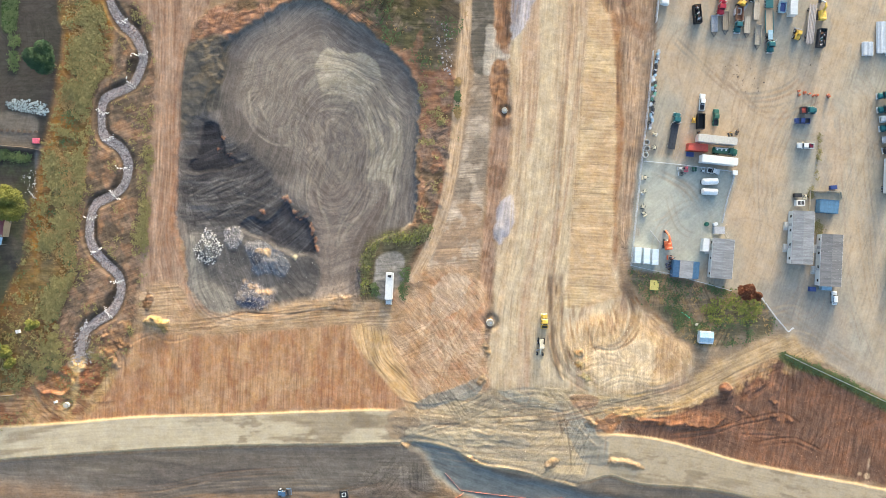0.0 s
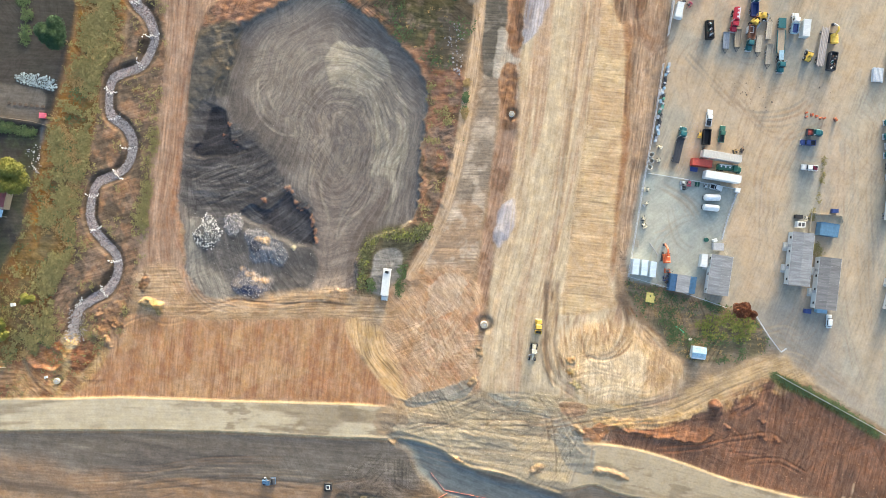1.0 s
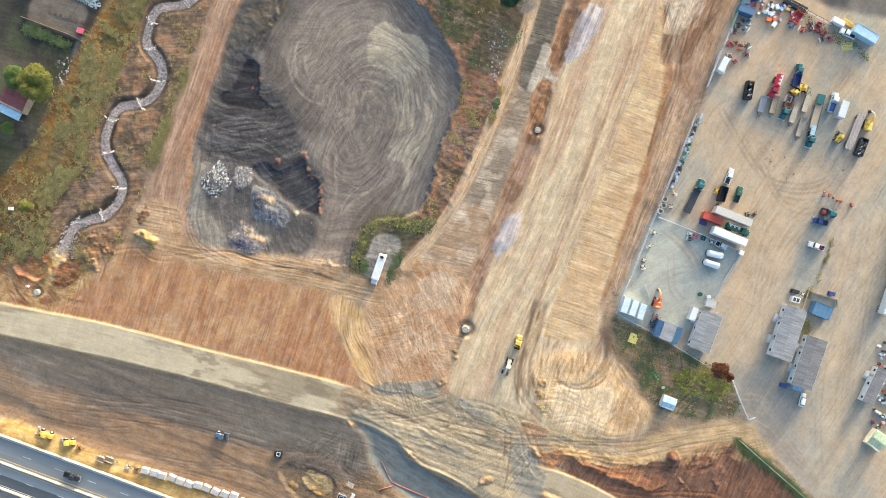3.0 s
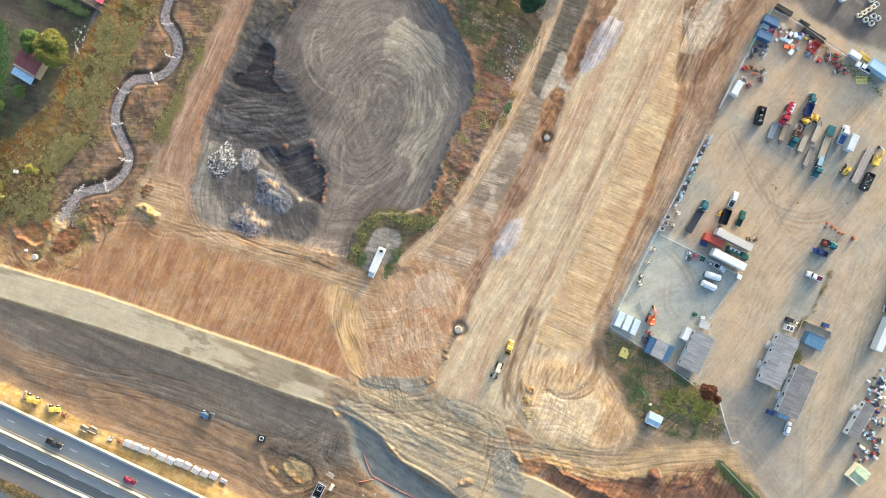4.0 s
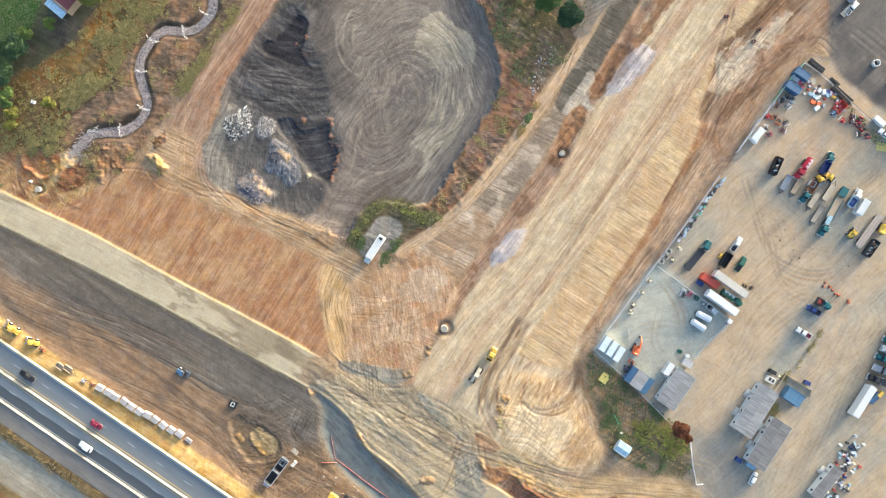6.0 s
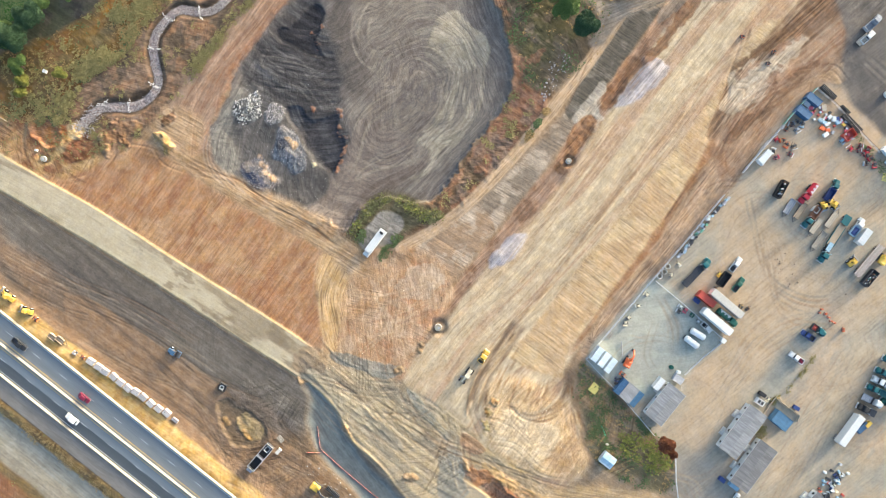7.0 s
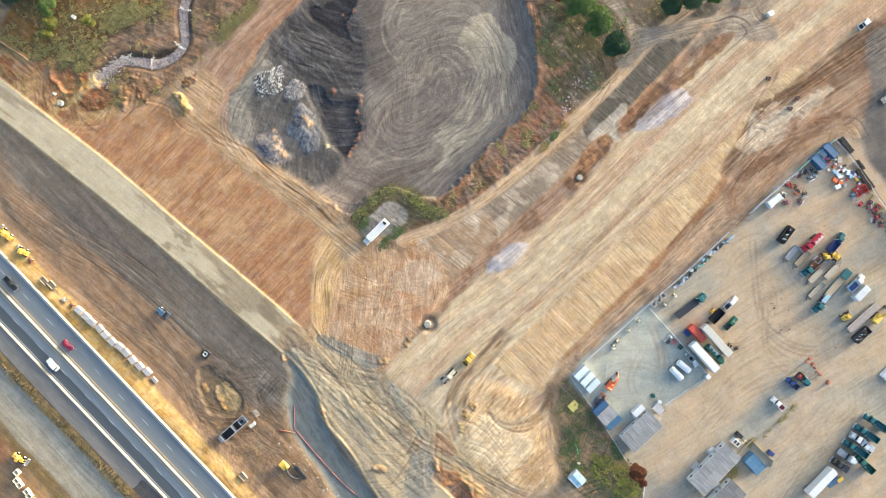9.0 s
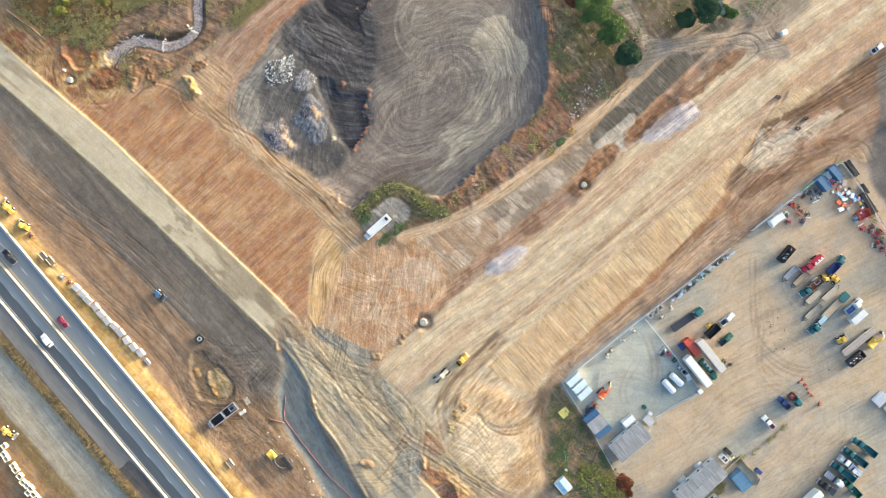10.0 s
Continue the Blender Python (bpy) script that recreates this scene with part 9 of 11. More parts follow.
        part("track", bm, m_dark, ob)


def excavator(x, y, yaw, paint=None, swing=0.0, reach=6.0, arm=None):
    ob = thing("excavator", "tracked excavator", "excavator", x, y, yaw)
    p = paint or m_orange
    tracks_of(ob, 3.8, 2.3)
    part("undercarriage", boxes((0, 0, 0.45, 2.0, 1.8, 0.5)), m_dark, ob)
    a = radians(swing)
    def at(xx, yy):
        return (xx * math.cos(a) - yy * math.sin(a), xx * math.sin(a) + yy * math.cos(a))
    bm = bmesh.new()
    box(bm, *at(-0.9, 0), 1.0, 2.3, 2.4, 1.0, 0.15, None, swing)
    box(bm, *at(-1.7, 0), 1.0, 0.8, 2.4, 1.2, 0.2, None, swing)
    box(bm, *at(0.6, -0.75), 1.0, 1.1, 0.9, 0.8, 0.08, None, swing)
    part("house", bm, p, ob)
    bm = bmesh.new()
    box(bm, *at(0.5, 0.75), 1.0, 1.5, 0.95, 1.7, 0.1, (0.85, 0.9), swing)
    c = part("cab", bm, p, ob)
    bm = bmesh.new()
    box(bm, *at(1.12, 0.75), 1.6, 0.35, 0.8, 0.95, 0.02, (0.5, 0.92), swing)
    part("windshield", bm, m_glass, c)
    def pt(d, z):
        q = at(d, 0)
        return (q[0], q[1], z)
    bm = bmesh.new()
    bar(bm, pt(0.6, 1.4), pt(reach * 0.38, 3.6), 0.5, 0.55)
    bar(bm, pt(reach * 0.36, 3.6), pt(reach * 0.62, 3.5), 0.45, 0.5)
    part("boom", bm, arm or p, ob)
    bm = bmesh.new()
    bar(bm, pt(reach * 0.6, 3.6), pt(reach, 1.0), 0.4, 0.45)
    part("stick", bm, arm or (m_grey if p is m_yellow else p), ob)
    bm = bmesh.new()
    box(bm, *at(reach - 0.1, 0), 0.05, 1.0, 1.2, 1.0, 0.15, (0.7, 1), swing)
    part("bucket", bm, m_dark, ob)
    bm = bmesh.new()
    bar(bm, pt(0.9, 1.5), pt(reach * 0.34, 3.1), 0.16)
    part("cylinder", bm, m_steel, ob)
    return ob


def loader(x, y, yaw, paint=None, L=6.4):
    """A wheel loader, bucket at +x."""
    ob = thing("wheel_loader", "wheel loader", "loader", x, y, yaw)
    p = paint or m_yellow
    part("rear_body", boxes((-L * 0.24, 0, 0.8, L * 0.42, 1.8, 1.1, 0.15, (0.9, 0.85))), p, ob)
    part("front_frame", boxes((L * 0.12, 0, 0.7, L * 0.26, 1.3, 0.9, 0.1)), p, ob)
    c = part("cab", boxes((-L * 0.02, 0, 1.5, 1.4, 1.45, 1.5, 0.1, (0.88, 0.88))), p, ob)
    part("windshield", boxes((L * 0.08, 0, 1.9, 0.3, 1.2, 0.85, 0.02, (0.6, 0.95))), m_glass, c)
    bm = bmesh.new()
    for s in (-1, 1):
        bar(bm, (L * 0.1, s * 0.5, 1.6), (L * 0.4, s * 0.5, 0.6), 0.2, 0.35)
    part("lift_arm", bm, p, ob)
    bm = bmesh.new()
    box(bm, L * 0.46, 0, 0.1, 0.9, 2.6, 0.12)
    box(bm, L * 0.40, 0, 0.1, 0.12, 2.6, 1.0)
    for s in (-1, 1):
        box(bm, L * 0.45, s * 1.28, 0.1, 0.8, 0.06, 0.8)
    part("bucket", bm, m_grey, ob)
    axles(ob, (-L * 0.26, L * 0.2), 2.6, 0.72)
    part("exhaust", boxes((-L * 0.2, 0.4, 1.9, 0.14, 0.14, 0.8)), m_dark, ob)
    return ob


def grader(x, y, yaw, paint=None, L=7.5):
    """A motor grader, front at +x."""
    ob = thing("motor_grader", "motor grader", "grader", x, y, yaw)
    p = paint or m_yellow
    part("engine_hood", boxes((-L * 0.33, 0, 0.9, L * 0.3, 1.5, 1.1, 0.12, (0.95, 0.85))), p, ob)
    part("engine_grille", boxes((-L * 0.485, 0, 1.0, 0.1, 1.3, 0.9)), m_dark, ob)
    c = part("cab", boxes((-L * 0.08, 0, 1.2, 1.5, 1.6, 1.9, 0.1, (0.88, 0.88))), m_dark, ob, "dark glazed cab")
    part("cab_roof", boxes((-L * 0.08, 0, 3.1, 1.5, 1.6, 0.1, 0.03)), m_cream, c)
    bm = bmesh.new()
    bar(bm, (-L * 0.02, 0, 1.5), (L * 0.45, 0, 1.3), 0.45, 0.45)
    part("main_frame", bm, p, ob)
    part("blade", boxes((L * 0.14, 0, 0.15, 0.25, 3.4, 0.6, 0.0, None, 25)), m_grey, ob)
    for xx in (-L * 0.42, -L * 0.22, L * 0.42):
        for s in (-1, 1):
            wheel_at(ob, xx, s * 1.0, 0.62, 0.45)
    return ob


def roller(x, y, yaw, paint=None, L=5.4):
    """A soil roller, drum at +x."""
    ob = thing("soil_roller", "soil compactor", "roller", x, y, yaw)
    p = paint or m_yellow
    part("engine_hood", boxes((-L * 0.26, 0, 0.8, L * 0.38, 1.7, 1.0, 0.14, (0.92, 0.85))), p, ob)
    c = part("cab", boxes((L * 0.02, 0, 1.1, 1.3, 1.5, 1.5, 0.08, (0.9, 0.9))), m_dark, ob)
    part("cab_roof", boxes((L * 0.02, 0, 2.6, 1.4, 1.6, 0.1, 0.03)), p, c)
    bm = bmesh.new()
    cyl(bm, L * 0.33, 0, 0.78, 0.78, 2.0, "y", 22)
    part("drum", bm, m_dark, ob, "smooth dark steel drum")
    bm = bmesh.new()
    for s in (-1, 1):
        box(bm, L * 0.3, s * 1.1, 0.6, L * 0.36, 0.14, 0.4)
    box(bm, L * 0.49, 0, 0.6, 0.14, 2.3, 0.4)
    part("drum_frame", bm, p, ob)
    axles(ob, (-L * 0.28,), 2.5, 0.7)
    return ob


def scrap_bin(x, y, yaw, paint=None, L=6.4, Wd=2.5, Hh=1.9, seed=1, mix=True):
    """An open steel bin filled with scrap."""
    rnd = random.Random(seed)
    ob = thing("scrap_bin", "open steel bin", "bin", x, y, yaw)
    bm = boxes((0, 0, 0.1, L, Wd, 0.1))
    for s in (-1, 1):
        box(bm, 0, s * (Wd / 2 - 0.05), 0.1, L, 0.1, Hh)
        box(bm, s * (L / 2 - 0.05), 0, 0.1, 0.1, Wd - 0.2, Hh)
        for k in range(6):
            box(bm, -L / 2 + 0.4 + k * (L - 0.8) / 5, s * (Wd / 2 + 0.04), 0.1, 0.12, 0.1, Hh)
    part("bin_shell", bm, paint or m_dark, ob)
    if mix:
        for mat, n in ((m_dark, 14), (m_rust, 8), (m_steel, 8), (m_green, 4)):
            for _ in range(n):
                bm = bmesh.new()
                cx, cy = rnd.uniform(-L / 2 + .5, L / 2 - .5), rnd.uniform(-Wd / 2 + .4, Wd / 2 - .4)
                a, d = rnd.uniform(0, 6.28), rnd.uniform(0.4, 1.4)
                bar(bm, (cx, cy, Hh - rnd.uniform(0.1, 0.7)), (cx + d * math.cos(a) * .6, max(-Wd / 2, min(Wd / 2, cy + d * math.sin(a) * .5)), Hh + rnd.uniform(-.3, .35)), rnd.uniform(.12, .5), rnd.uniform(.05, .2))
                part("scrap", bm, mat, ob)
    return ob


# trucks, trailers and machines in the yard
TR = "trucks in the yard"
place(motorhome, -18.82, -13.87, -93.0, "long white box truck parked on a gravel pad")
place(box_trailer, 95.41, 38.05, -6, "long cream-grey box trailer beside a tank truck", "box trailers", L=13.4, paint=m_oldwhite)
place(box_trailer, 96.20, 30.95, -6, "long white box trailer near the fence line", "box trailers", L=12.4)
place(tank_truck, 99.08, 34.35, -5, "dark green tank truck between two white trailers", TR, paint=m_green)
place(white_tank, 93.75, 23.69, 3, "round-ended white tank trailer with timber end", "white tanks")
place(white_tank, 93.55, 20.10, -3, "round-ended white tank trailer with timber end", "white tanks")
place(pickup, 91.36, 51.75, 86.0, "white pickup truck with open dark bed", "pickups", paint=m_white)
place(scrap_bin, 90.76, 44.98, 88.0, "black open-topped steel bin", "bins", paint=m_black, L=5.4, Hh=1.6, mix=False)
place(pickup, 96.14, 46.38, 86.0, "dark green pickup truck with pale cab", "pickups", paint=m_green)
place(flat_truck, 81.41, 41.60, 80.0, "dark flatbed truck with teal cab", TR, paint=m_teal, deck=m_dark, L=13.0)
place(pickup, 127.79, 36.42, 178, "white pickup truck with loaded bed on its own", "pickups", paint=m_white, load=m_maroon)
place(pickup, 126.59, 45.18, 180, "navy pickup truck with dark bed", "pickups", paint=m_navy, L=5.4)
place(dump_truck, 128.46, 48.72, 2, "small teal truck with red load", TR, paint=m_teal, bed=m_dark, load=m_red, L=6.0)
place(car, 138.07, -17.33, 92.0, "white estate car beside the office", paint=m_white, L=4.9)
place(scrap_bin, 89.51, 82.67, 95.3, "black scrap bin heaped with metal", "bins", paint=m_black, seed=4)
place(tank_truck, 98.13, 86.58, 265.3, "bright red tank truck", TR, paint=m_crimson, L=8.4)
place(dump_truck, 104.56, 92.51, 91.3, "dark blue dump truck with teal cab", TR, paint=m_teal, bed=m_navy, L=8.6)
place(deck_trailer, 95.53, 79.40, 271.3, "grey flat trailer with low side boards", "deck trailers", L=5.8, deck=m_grey, sides=True)
place(deck_trailer, 99.61, 80.41, 269.3, "pale grey flat trailer with low side boards", "deck trailers", L=6.4, deck=m_wood, sides=True)
place(dump_truck, 103.92, 80.55, 265.3, "teal truck with brown bed and white box", TR, paint=m_teal, bed=m_rust, L=9.0)
place(scrap_bin, 103.79, 83.59, 85.3, "small white box with yellow lining", "bins", paint=m_white, L=2.2, Wd=2.0, Hh=1.6, seed=3, mix=False)
place(deck_trailer, 107.22, 79.04, 267.3, "tan timber deck trailer", "deck trailers", L=6.2, deck=m_pale)
place(deck_trailer, 110.58, 83.84, 87.3, "tan timber deck trailer", "deck trailers", L=6.2, deck=m_pale)
place(deck_trailer, 110.90, 75.39, 267.3, "tan timber deck trailer with side boards", "deck trailers", L=7.0, deck=m_pale, sides=True)
place(lowbed, 115.05, 78.82, -89.0, "long teal lowbed truck with worn timber deck", TR, paint=m_teal)
place(dump_truck, 119.22, 86.68, 85.3, "white truck with dark blue gear on its bed", TR, paint=m_white, bed=m_sky, load=m_navy, L=7.4)
place(container, 122.82, 84.97, 87.3, "white box covered with a tarpaulin", L=6.0, paint=m_white)
place(beam_trailer, 129.45, 79.14, 84.0, "trailer stacked with long pale steel beams")
place(scrap_bin, 133.16, 74.24, 84.0, "green-edged trailer bin heaped with scrap", "bins", paint=m_dark, seed=9)
place(loader, 124.80, 75.64, 75.0, "small yellow wheel loader", "yellow machines", L=4.4)
place(loader, 105.26, 86.13, -34.7, "small yellow loader between trailers", "yellow machines", L=3.6)
place(loader, 107.78, 88.67, -9.7, "yellow loader with dusty bucket", "yellow machines", L=5.0)
place(excavator, 133.24, 82.40, 80.0, "yellow excavator boom machine among trailers", "yellow machines", paint=m_yellow, swing=10, reach=5.2)
place(excavator, 79.03, 1.79, 85.0, "orange tracked excavator on gravel", paint=m_orange, swing=12, reach=4.6)
place(dump_truck, 157.48, 54.39, 187.3, "teal dump truck in a row", "dump trucks in a row", paint=m_teal, L=9.4)
place(dump_truck, 157.65, 49.47, 187.3, "teal dump truck in a row", "dump trucks in a row", paint=m_teal, L=9.4)
place(flat_truck, 158.93, 46.24, 187.3, "white crane truck with pale boom", "dump trucks in a row", paint=m_white, deck=m_steel, L=10.0)
place(dump_truck, 158.39, 42.86, 187.3, "teal dump truck in a row", "dump trucks in a row", paint=m_teal, L=9.4)
place(flat_truck, 158.27, 38.78, 7.3, "grey flatbed truck with white cab", "dump trucks in a row", paint=m_white, deck=m_grey, L=8.0)
place(flat_truck, 158.43, 34.99, 187.3, "dark bare-chassis truck in the row", "dump trucks in a row", paint=m_black, deck=m_dark, L=7.2)
place(box_trailer, 156.38, 25.65, 87.7, "white box trailer beside a blue tarpaulin", "box trailers", L=12.2)
place(pickup, 161.21, 45.91, 178.0, "white pickup truck at the yard edge", "pickups", paint=m_white)
place(dump_truck, 164.42, 40.92, 178.0, "bright green truck among stored gear", TR, paint=m_green, L=8.0)
# on the graded ground
place(dump_truck, 35.63, -25.28, 90.0, "yellow articulated hauler on the haul road", paint=m_yellow, bed=m_yellow, load=m_dark, L=5.2)
place(grader, 34.43, -34.43, -95.0, "dusty grey and yellow motor grader on the haul road", paint=m_cream, L=6.0)
place(roller, -55.87, -85.69, 5.3, "blue soil compactor on bare earth", paint=m_blue, L=4.8)
place(excavator, 12.73, -97.03, -4.7, "yellow excavator with reaching arm", paint=m_yellow, swing=0, reach=6.4, arm=m_dark)


def screening_plant(x, y, yaw):
    """Tracked plant: two open hoppers in a row, a feed frame and a short conveyor."""
    ob = thing("screening_plant", "screening plant", "screening plant", x, y, yaw)
    tracks_of(ob, 5.0, 2.7)
    part("chassis", boxes((0, 0, 0.6, 10.4, 1.6, 0.4, 0.05)), m_dark, ob)
    for x0, L in ((-2.9, 5.0), (2.6, 5.2)):
        h = part("hopper_floor", boxes((x0, 0, 1.0, L, 2.6, 0.15, 0.03)), m_black, ob)
        for side in (-1, 1):
            part("hopper_side", boxes((x0, side * 1.45, 1.0, L, 0.14, 1.5, 0.03)), m_dark, h)
            part("rim", boxes((x0, side * 1.45, 2.5, L + 0.1, 0.24, 0.12, 0.03)), m_grey, h)
            part("hopper_end", boxes((x0 + side * L / 2, 0, 1.0, 0.14, 2.8, 1.5, 0.03)), m_dark, h)
            part("rim", boxes((x0 + side * L / 2, 0, 2.5, 0.26, 2.9, 0.12, 0.03)), m_grey, h)
    for side in (-1, 1):
        part("feed_frame", boxes((3.6, side * 0.75, 2.2, 2.0, 0.16, 0.16)), m_steel, ob)
        part("feed_frame", boxes((3.6 + side * 0.95, 0, 2.2, 0.16, 1.4, 0.16)), m_steel, ob)
        part("conveyor_side", boxes((-6.2, side * 0.9, 1.0, 1.8, 0.14, 0.6)), m_steel, ob)
    part("conveyor_belt", boxes((-6.2, 0, 1.1, 1.8, 1.7, 0.1)), m_grey, ob)
    return ob


place(screening_plant, -9.61, -98.74, 83.3, "dark tracked screening plant with two open hoppers")
place(loader, -115.61, -101.90, 175.3, "yellow wheel loader beside the highway", "machines by the highway", L=6.8)
place(loader, -107.02, -102.56, 195.3, "old yellow loader beside the highway", "machines by the highway", L=5.6)
place(loader, -58.88, -158.05, 5.3, "yellow loader on the far side of the highway", "machines by the highway", L=5.8)
# traffic
place(car, -71.96, -124.75, HA + 180, "white car on the highway", "highway cars", z=DECK + 0.01, paint=m_white, L=5.2, Wd=2.0, Hh=1.8)
place(pickup, -102.07, -113.39, HA, "black pickup truck on the highway", "highway cars", z=DECK + 0.01, paint=m_black)
place(car, -72.68, -116.21, HA, "dark red car on the highway", "highway cars", z=DECK + 0.01, paint=m_maroon)

# ---- plants ----
g_olive = leafy("olive_weeds", (0.16, 0.135, 0.05), (0.27, 0.22, 0.085))
g_dry = leafy("dry_weeds", (0.27, 0.17, 0.06), (0.36, 0.24, 0.10))
g_green = leafy("green_leaves", (0.065, 0.09, 0.032), (0.125, 0.155, 0.06))
g_tree = leafy("tree_leaves", (0.075, 0.12, 0.03), (0.165, 0.215, 0.06))
g_dark = leafy("dark_leaves", (0.03, 0.06, 0.03), (0.07, 0.115, 0.05))
g_lime = leafy("yellow_leaves", (0.13, 0.14, 0.03), (0.24, 0.225, 0.05))
g_brown = leafy("russet_leaves", (0.14, 0.05, 0.025), (0.20, 0.085, 0.04))
g_grey = leafy("grey_leaves", (0.10, 0.14, 0.11), (0.22, 0.27, 0.24))


def cards(centres, sizes, seed, lean=1.0):
    """Small bent leaf cards, each of two triangles folded along the middle."""
    rs = np.random.RandomState(seed)
    n = len(centres)
    up = rs.normal(0, 1, (n, 3))
    up = up * ([0.13, 0.13, 0.1] if lean > 0.9 else [0.55, 0.55, 0.4]) + [0, 0, lean]
    up /= np.linalg.norm(up, axis=1)[:, None]
    a = np.cross(up, rs.normal(0, 1, (n, 3)))
    a /= np.linalg.norm(a, axis=1)[:, None] + 1e-9
    b = np.cross(up, a)
    s = np.asarray(sizes)[:, None]
    v = np.stack([centres - a * s, centres - b * s * 0.6 + up * s * 0.15, centres + a * s, centres + b * s * 0.6 + up * s * 0.15], 1).reshape(-1, 3)
    i = np.arange(n)[:, None] * 4
    return v, np.concatenate([i + [0, 1, 2], i + [0, 2, 3]], 1).reshape(-1, 3)


def card_mesh(name, centres, sizes, seed, material, lean=1.0):
    v, f = cards(centres, sizes, seed, lean)
    me = bpy.data.meshes.new(name)
    me.vertices.add(len(v))
    me.vertices.foreach_set("co", v.astype(np.float32).ravel())
    me.loops.add(f.size)
    me.loops.foreach_set("vertex_index", f.astype(np.int32).ravel())
    me.polygons.add(len(f))
    me.polygons.foreach_set("loop_start", np.arange(0, f.size, 3, dtype=np.int32))
    me.update(calc_edges=True)
    me.materials.append(material)
    return me


def tree(x, y, r, seed, leaves, label, height=None, group=""):
    rs = np.random.RandomState(seed)
    ob = thing("tree", label, "tree", x, y, 0, group)
    hgt = height or r * 1.5 + 1.2
    bm = bmesh.new()
    cyl(bm, 0, 0, -0.2, 0.07 * r + 0.06, hgt * 0.6, "z", 8, 0.04 * r)
    part("trunk", bm, m_bark, ob)
    lobes = []
    for k in range(int(7 + r * 1.6)):
        a, d = rs.uniform(0, 6.283), r * 0.66 * math.sqrt(rs.rand())
        lobes.append((d * math.cos(a), d * math.sin(a), hgt * (0.66 - 0.28 * (d / r) ** 2 + rs.uniform(-0.12, 0.12)), r * rs.uniform(0.24, 0.44)))
    for k in range(6):
        l = lobes[k]
        bm = bmesh.new()
        bar(bm, (0, 0, hgt * rs.uniform(0.25, 0.45)), l[:3], 0.05 * r + 0.03)
        part("limb", bm, m_bark, ob)
    cs = []
    for lx, ly, lz, lr in lobes:
        n = int(240 + 420 * lr)
        d = rs.normal(0, 1, (n, 3))
        d /= np.linalg.norm(d, axis=1)[:, None]
        d[:, 2] = np.where(d[:, 2] < -0.3, -d[:, 2], d[:, 2])
        cs.append(np.array([lx, ly, lz]) + d * (lr * (0.72 + 0.42 * rs.rand(n)))[:, None] * [1, 1, 0.85])
    cs = np.concatenate(cs)
    me = card_mesh("crown", cs, 0.14 + 0.19 * rs.rand(len(cs)), seed, leaves, 0.55)
    c = new("crown", me)
    c.parent = ob
    return ob


TREES = (
    (-137.20, 65.05, 4.9, g_dark, "dense dark green round tree in the garden"),
    (-149.83, 15.34, 5.2, g_lime, "yellow-green broad tree beside the garden house"),
    (-157.77, 15.62, 3.8, g_tree, "green tree leaning over the garden house roof"),
    (-162.63, -15.86, 4.2, g_dark, "dark green tree at the lawn edge"),
    (-161.93, -24.84, 4.8, g_dark, "dark green tree at the lawn edge"),
    (-162.58, -9.16, 2.6, g_tree, "small green tree at the lawn edge"),
    (-156.90, -2.17, 2.2, g_tree, "small green tree below the garden house"),
    (-156.76, -32.15, 3.2, g_tree, "green tree at the lawn edge"),
    (-166.89, -27.09, 4.4, g_tree, "green tree on the lawn"),
    (-168.93, -35.69, 4.6, g_dark, "dark green tree on the lawn"),
    (-143.46, -26.71, 2.1, g_lime, "bright yellow-green young tree in the scrub"),
    (-152.94, -35.93, 2.0, g_lime, "yellowing bushy tree in the scrub"),
    (-151.45, -39.62, 1.8, g_lime, "yellowing bushy tree in the scrub"),
    (-19.41, 92.31, 5.2, g_tree, "green tree on the overgrown bank"),
    (-27.77, 92.27, 4.2, g_brown, "russet and green tree on the overgrown bank"),
    (-10.48, 91.80, 4.8, g_tree, "olive green tree on the overgrown bank"),
    (-20.55, 98.44, 3.6, g_lime, "yellow-green tree on the overgrown bank"),
    (0.12, 90.74, 3.9, g_dark, "dark green round tree beside the track"),
    (5.30, 113.91, 3.4, g_dark, "dark green tree beside the track junction"),
    (7.49, 121.16, 4.6, g_dark, "dark green tree beside the track junction"),
    (10.54, 124.80, 2.4, g_grey, "silver-green tree beside the track junction"),
    (13.87, 127.05, 2.6, g_tree, "green tree beside the track junction"),
    (105.49, -14.73, 2.6, g_brown, "russet brown bush at the fence"),
    (109.87, -16.52, 1.4, g_brown, "small russet bush at the fence"),
)
for k, (px, py, r, lv, lab) in enumerate(TREES):
    tree(px, py, r * 1.25, 200 + k, lv, lab)


def scatter(n, where, seed):
    """Random places by a density on the land's net."""
    rs = np.random.RandomState(seed)
    p = np.clip(where, 0, None).astype(np.float64).ravel()
    i = rs.choice(p.size, n, p=p / p.sum())
    return GX.ravel()[i] + rs.uniform(-.2, .2, n), GY.ravel()[i] + rs.uniform(-.2, .2, n), Z.ravel()[i], rs


def weeds_stuff(name, n, where, seed, material, label, per=7, spread=0.35, size=(0.14, 0.3), tall=0.45, category="weeds"):
    x, y, z, rs = scatter(n, where, seed)
    big = 0.6 + 0.8 * rs.rand(n)
    k = np.repeat(np.arange(n), per)
    m = n * per
    c = np.stack([x[k] + rs.normal(0, spread, m) * big[k], y[k] + rs.normal(0, spread, m) * big[k], z[k] + rs.uniform(0.03, tall, m) * big[k]], 1)
    me = card_mesh(name, c, (size[0] + (size[1] - size[0]) * rs.rand(m)) * big[k], seed, material)
    return tagged(new(name, me), label, category, kind="stuff")


us2, vs2 = line([(-120.8, 112.2), (-123.8, 84.2), (-126.8, 64.2), (-131.2, 48.2), (-133.8, 28.2), (-135.6, 8.2), (-135.2, -11.8), (-136.0, -31.8), (-144.8, -49.8)])
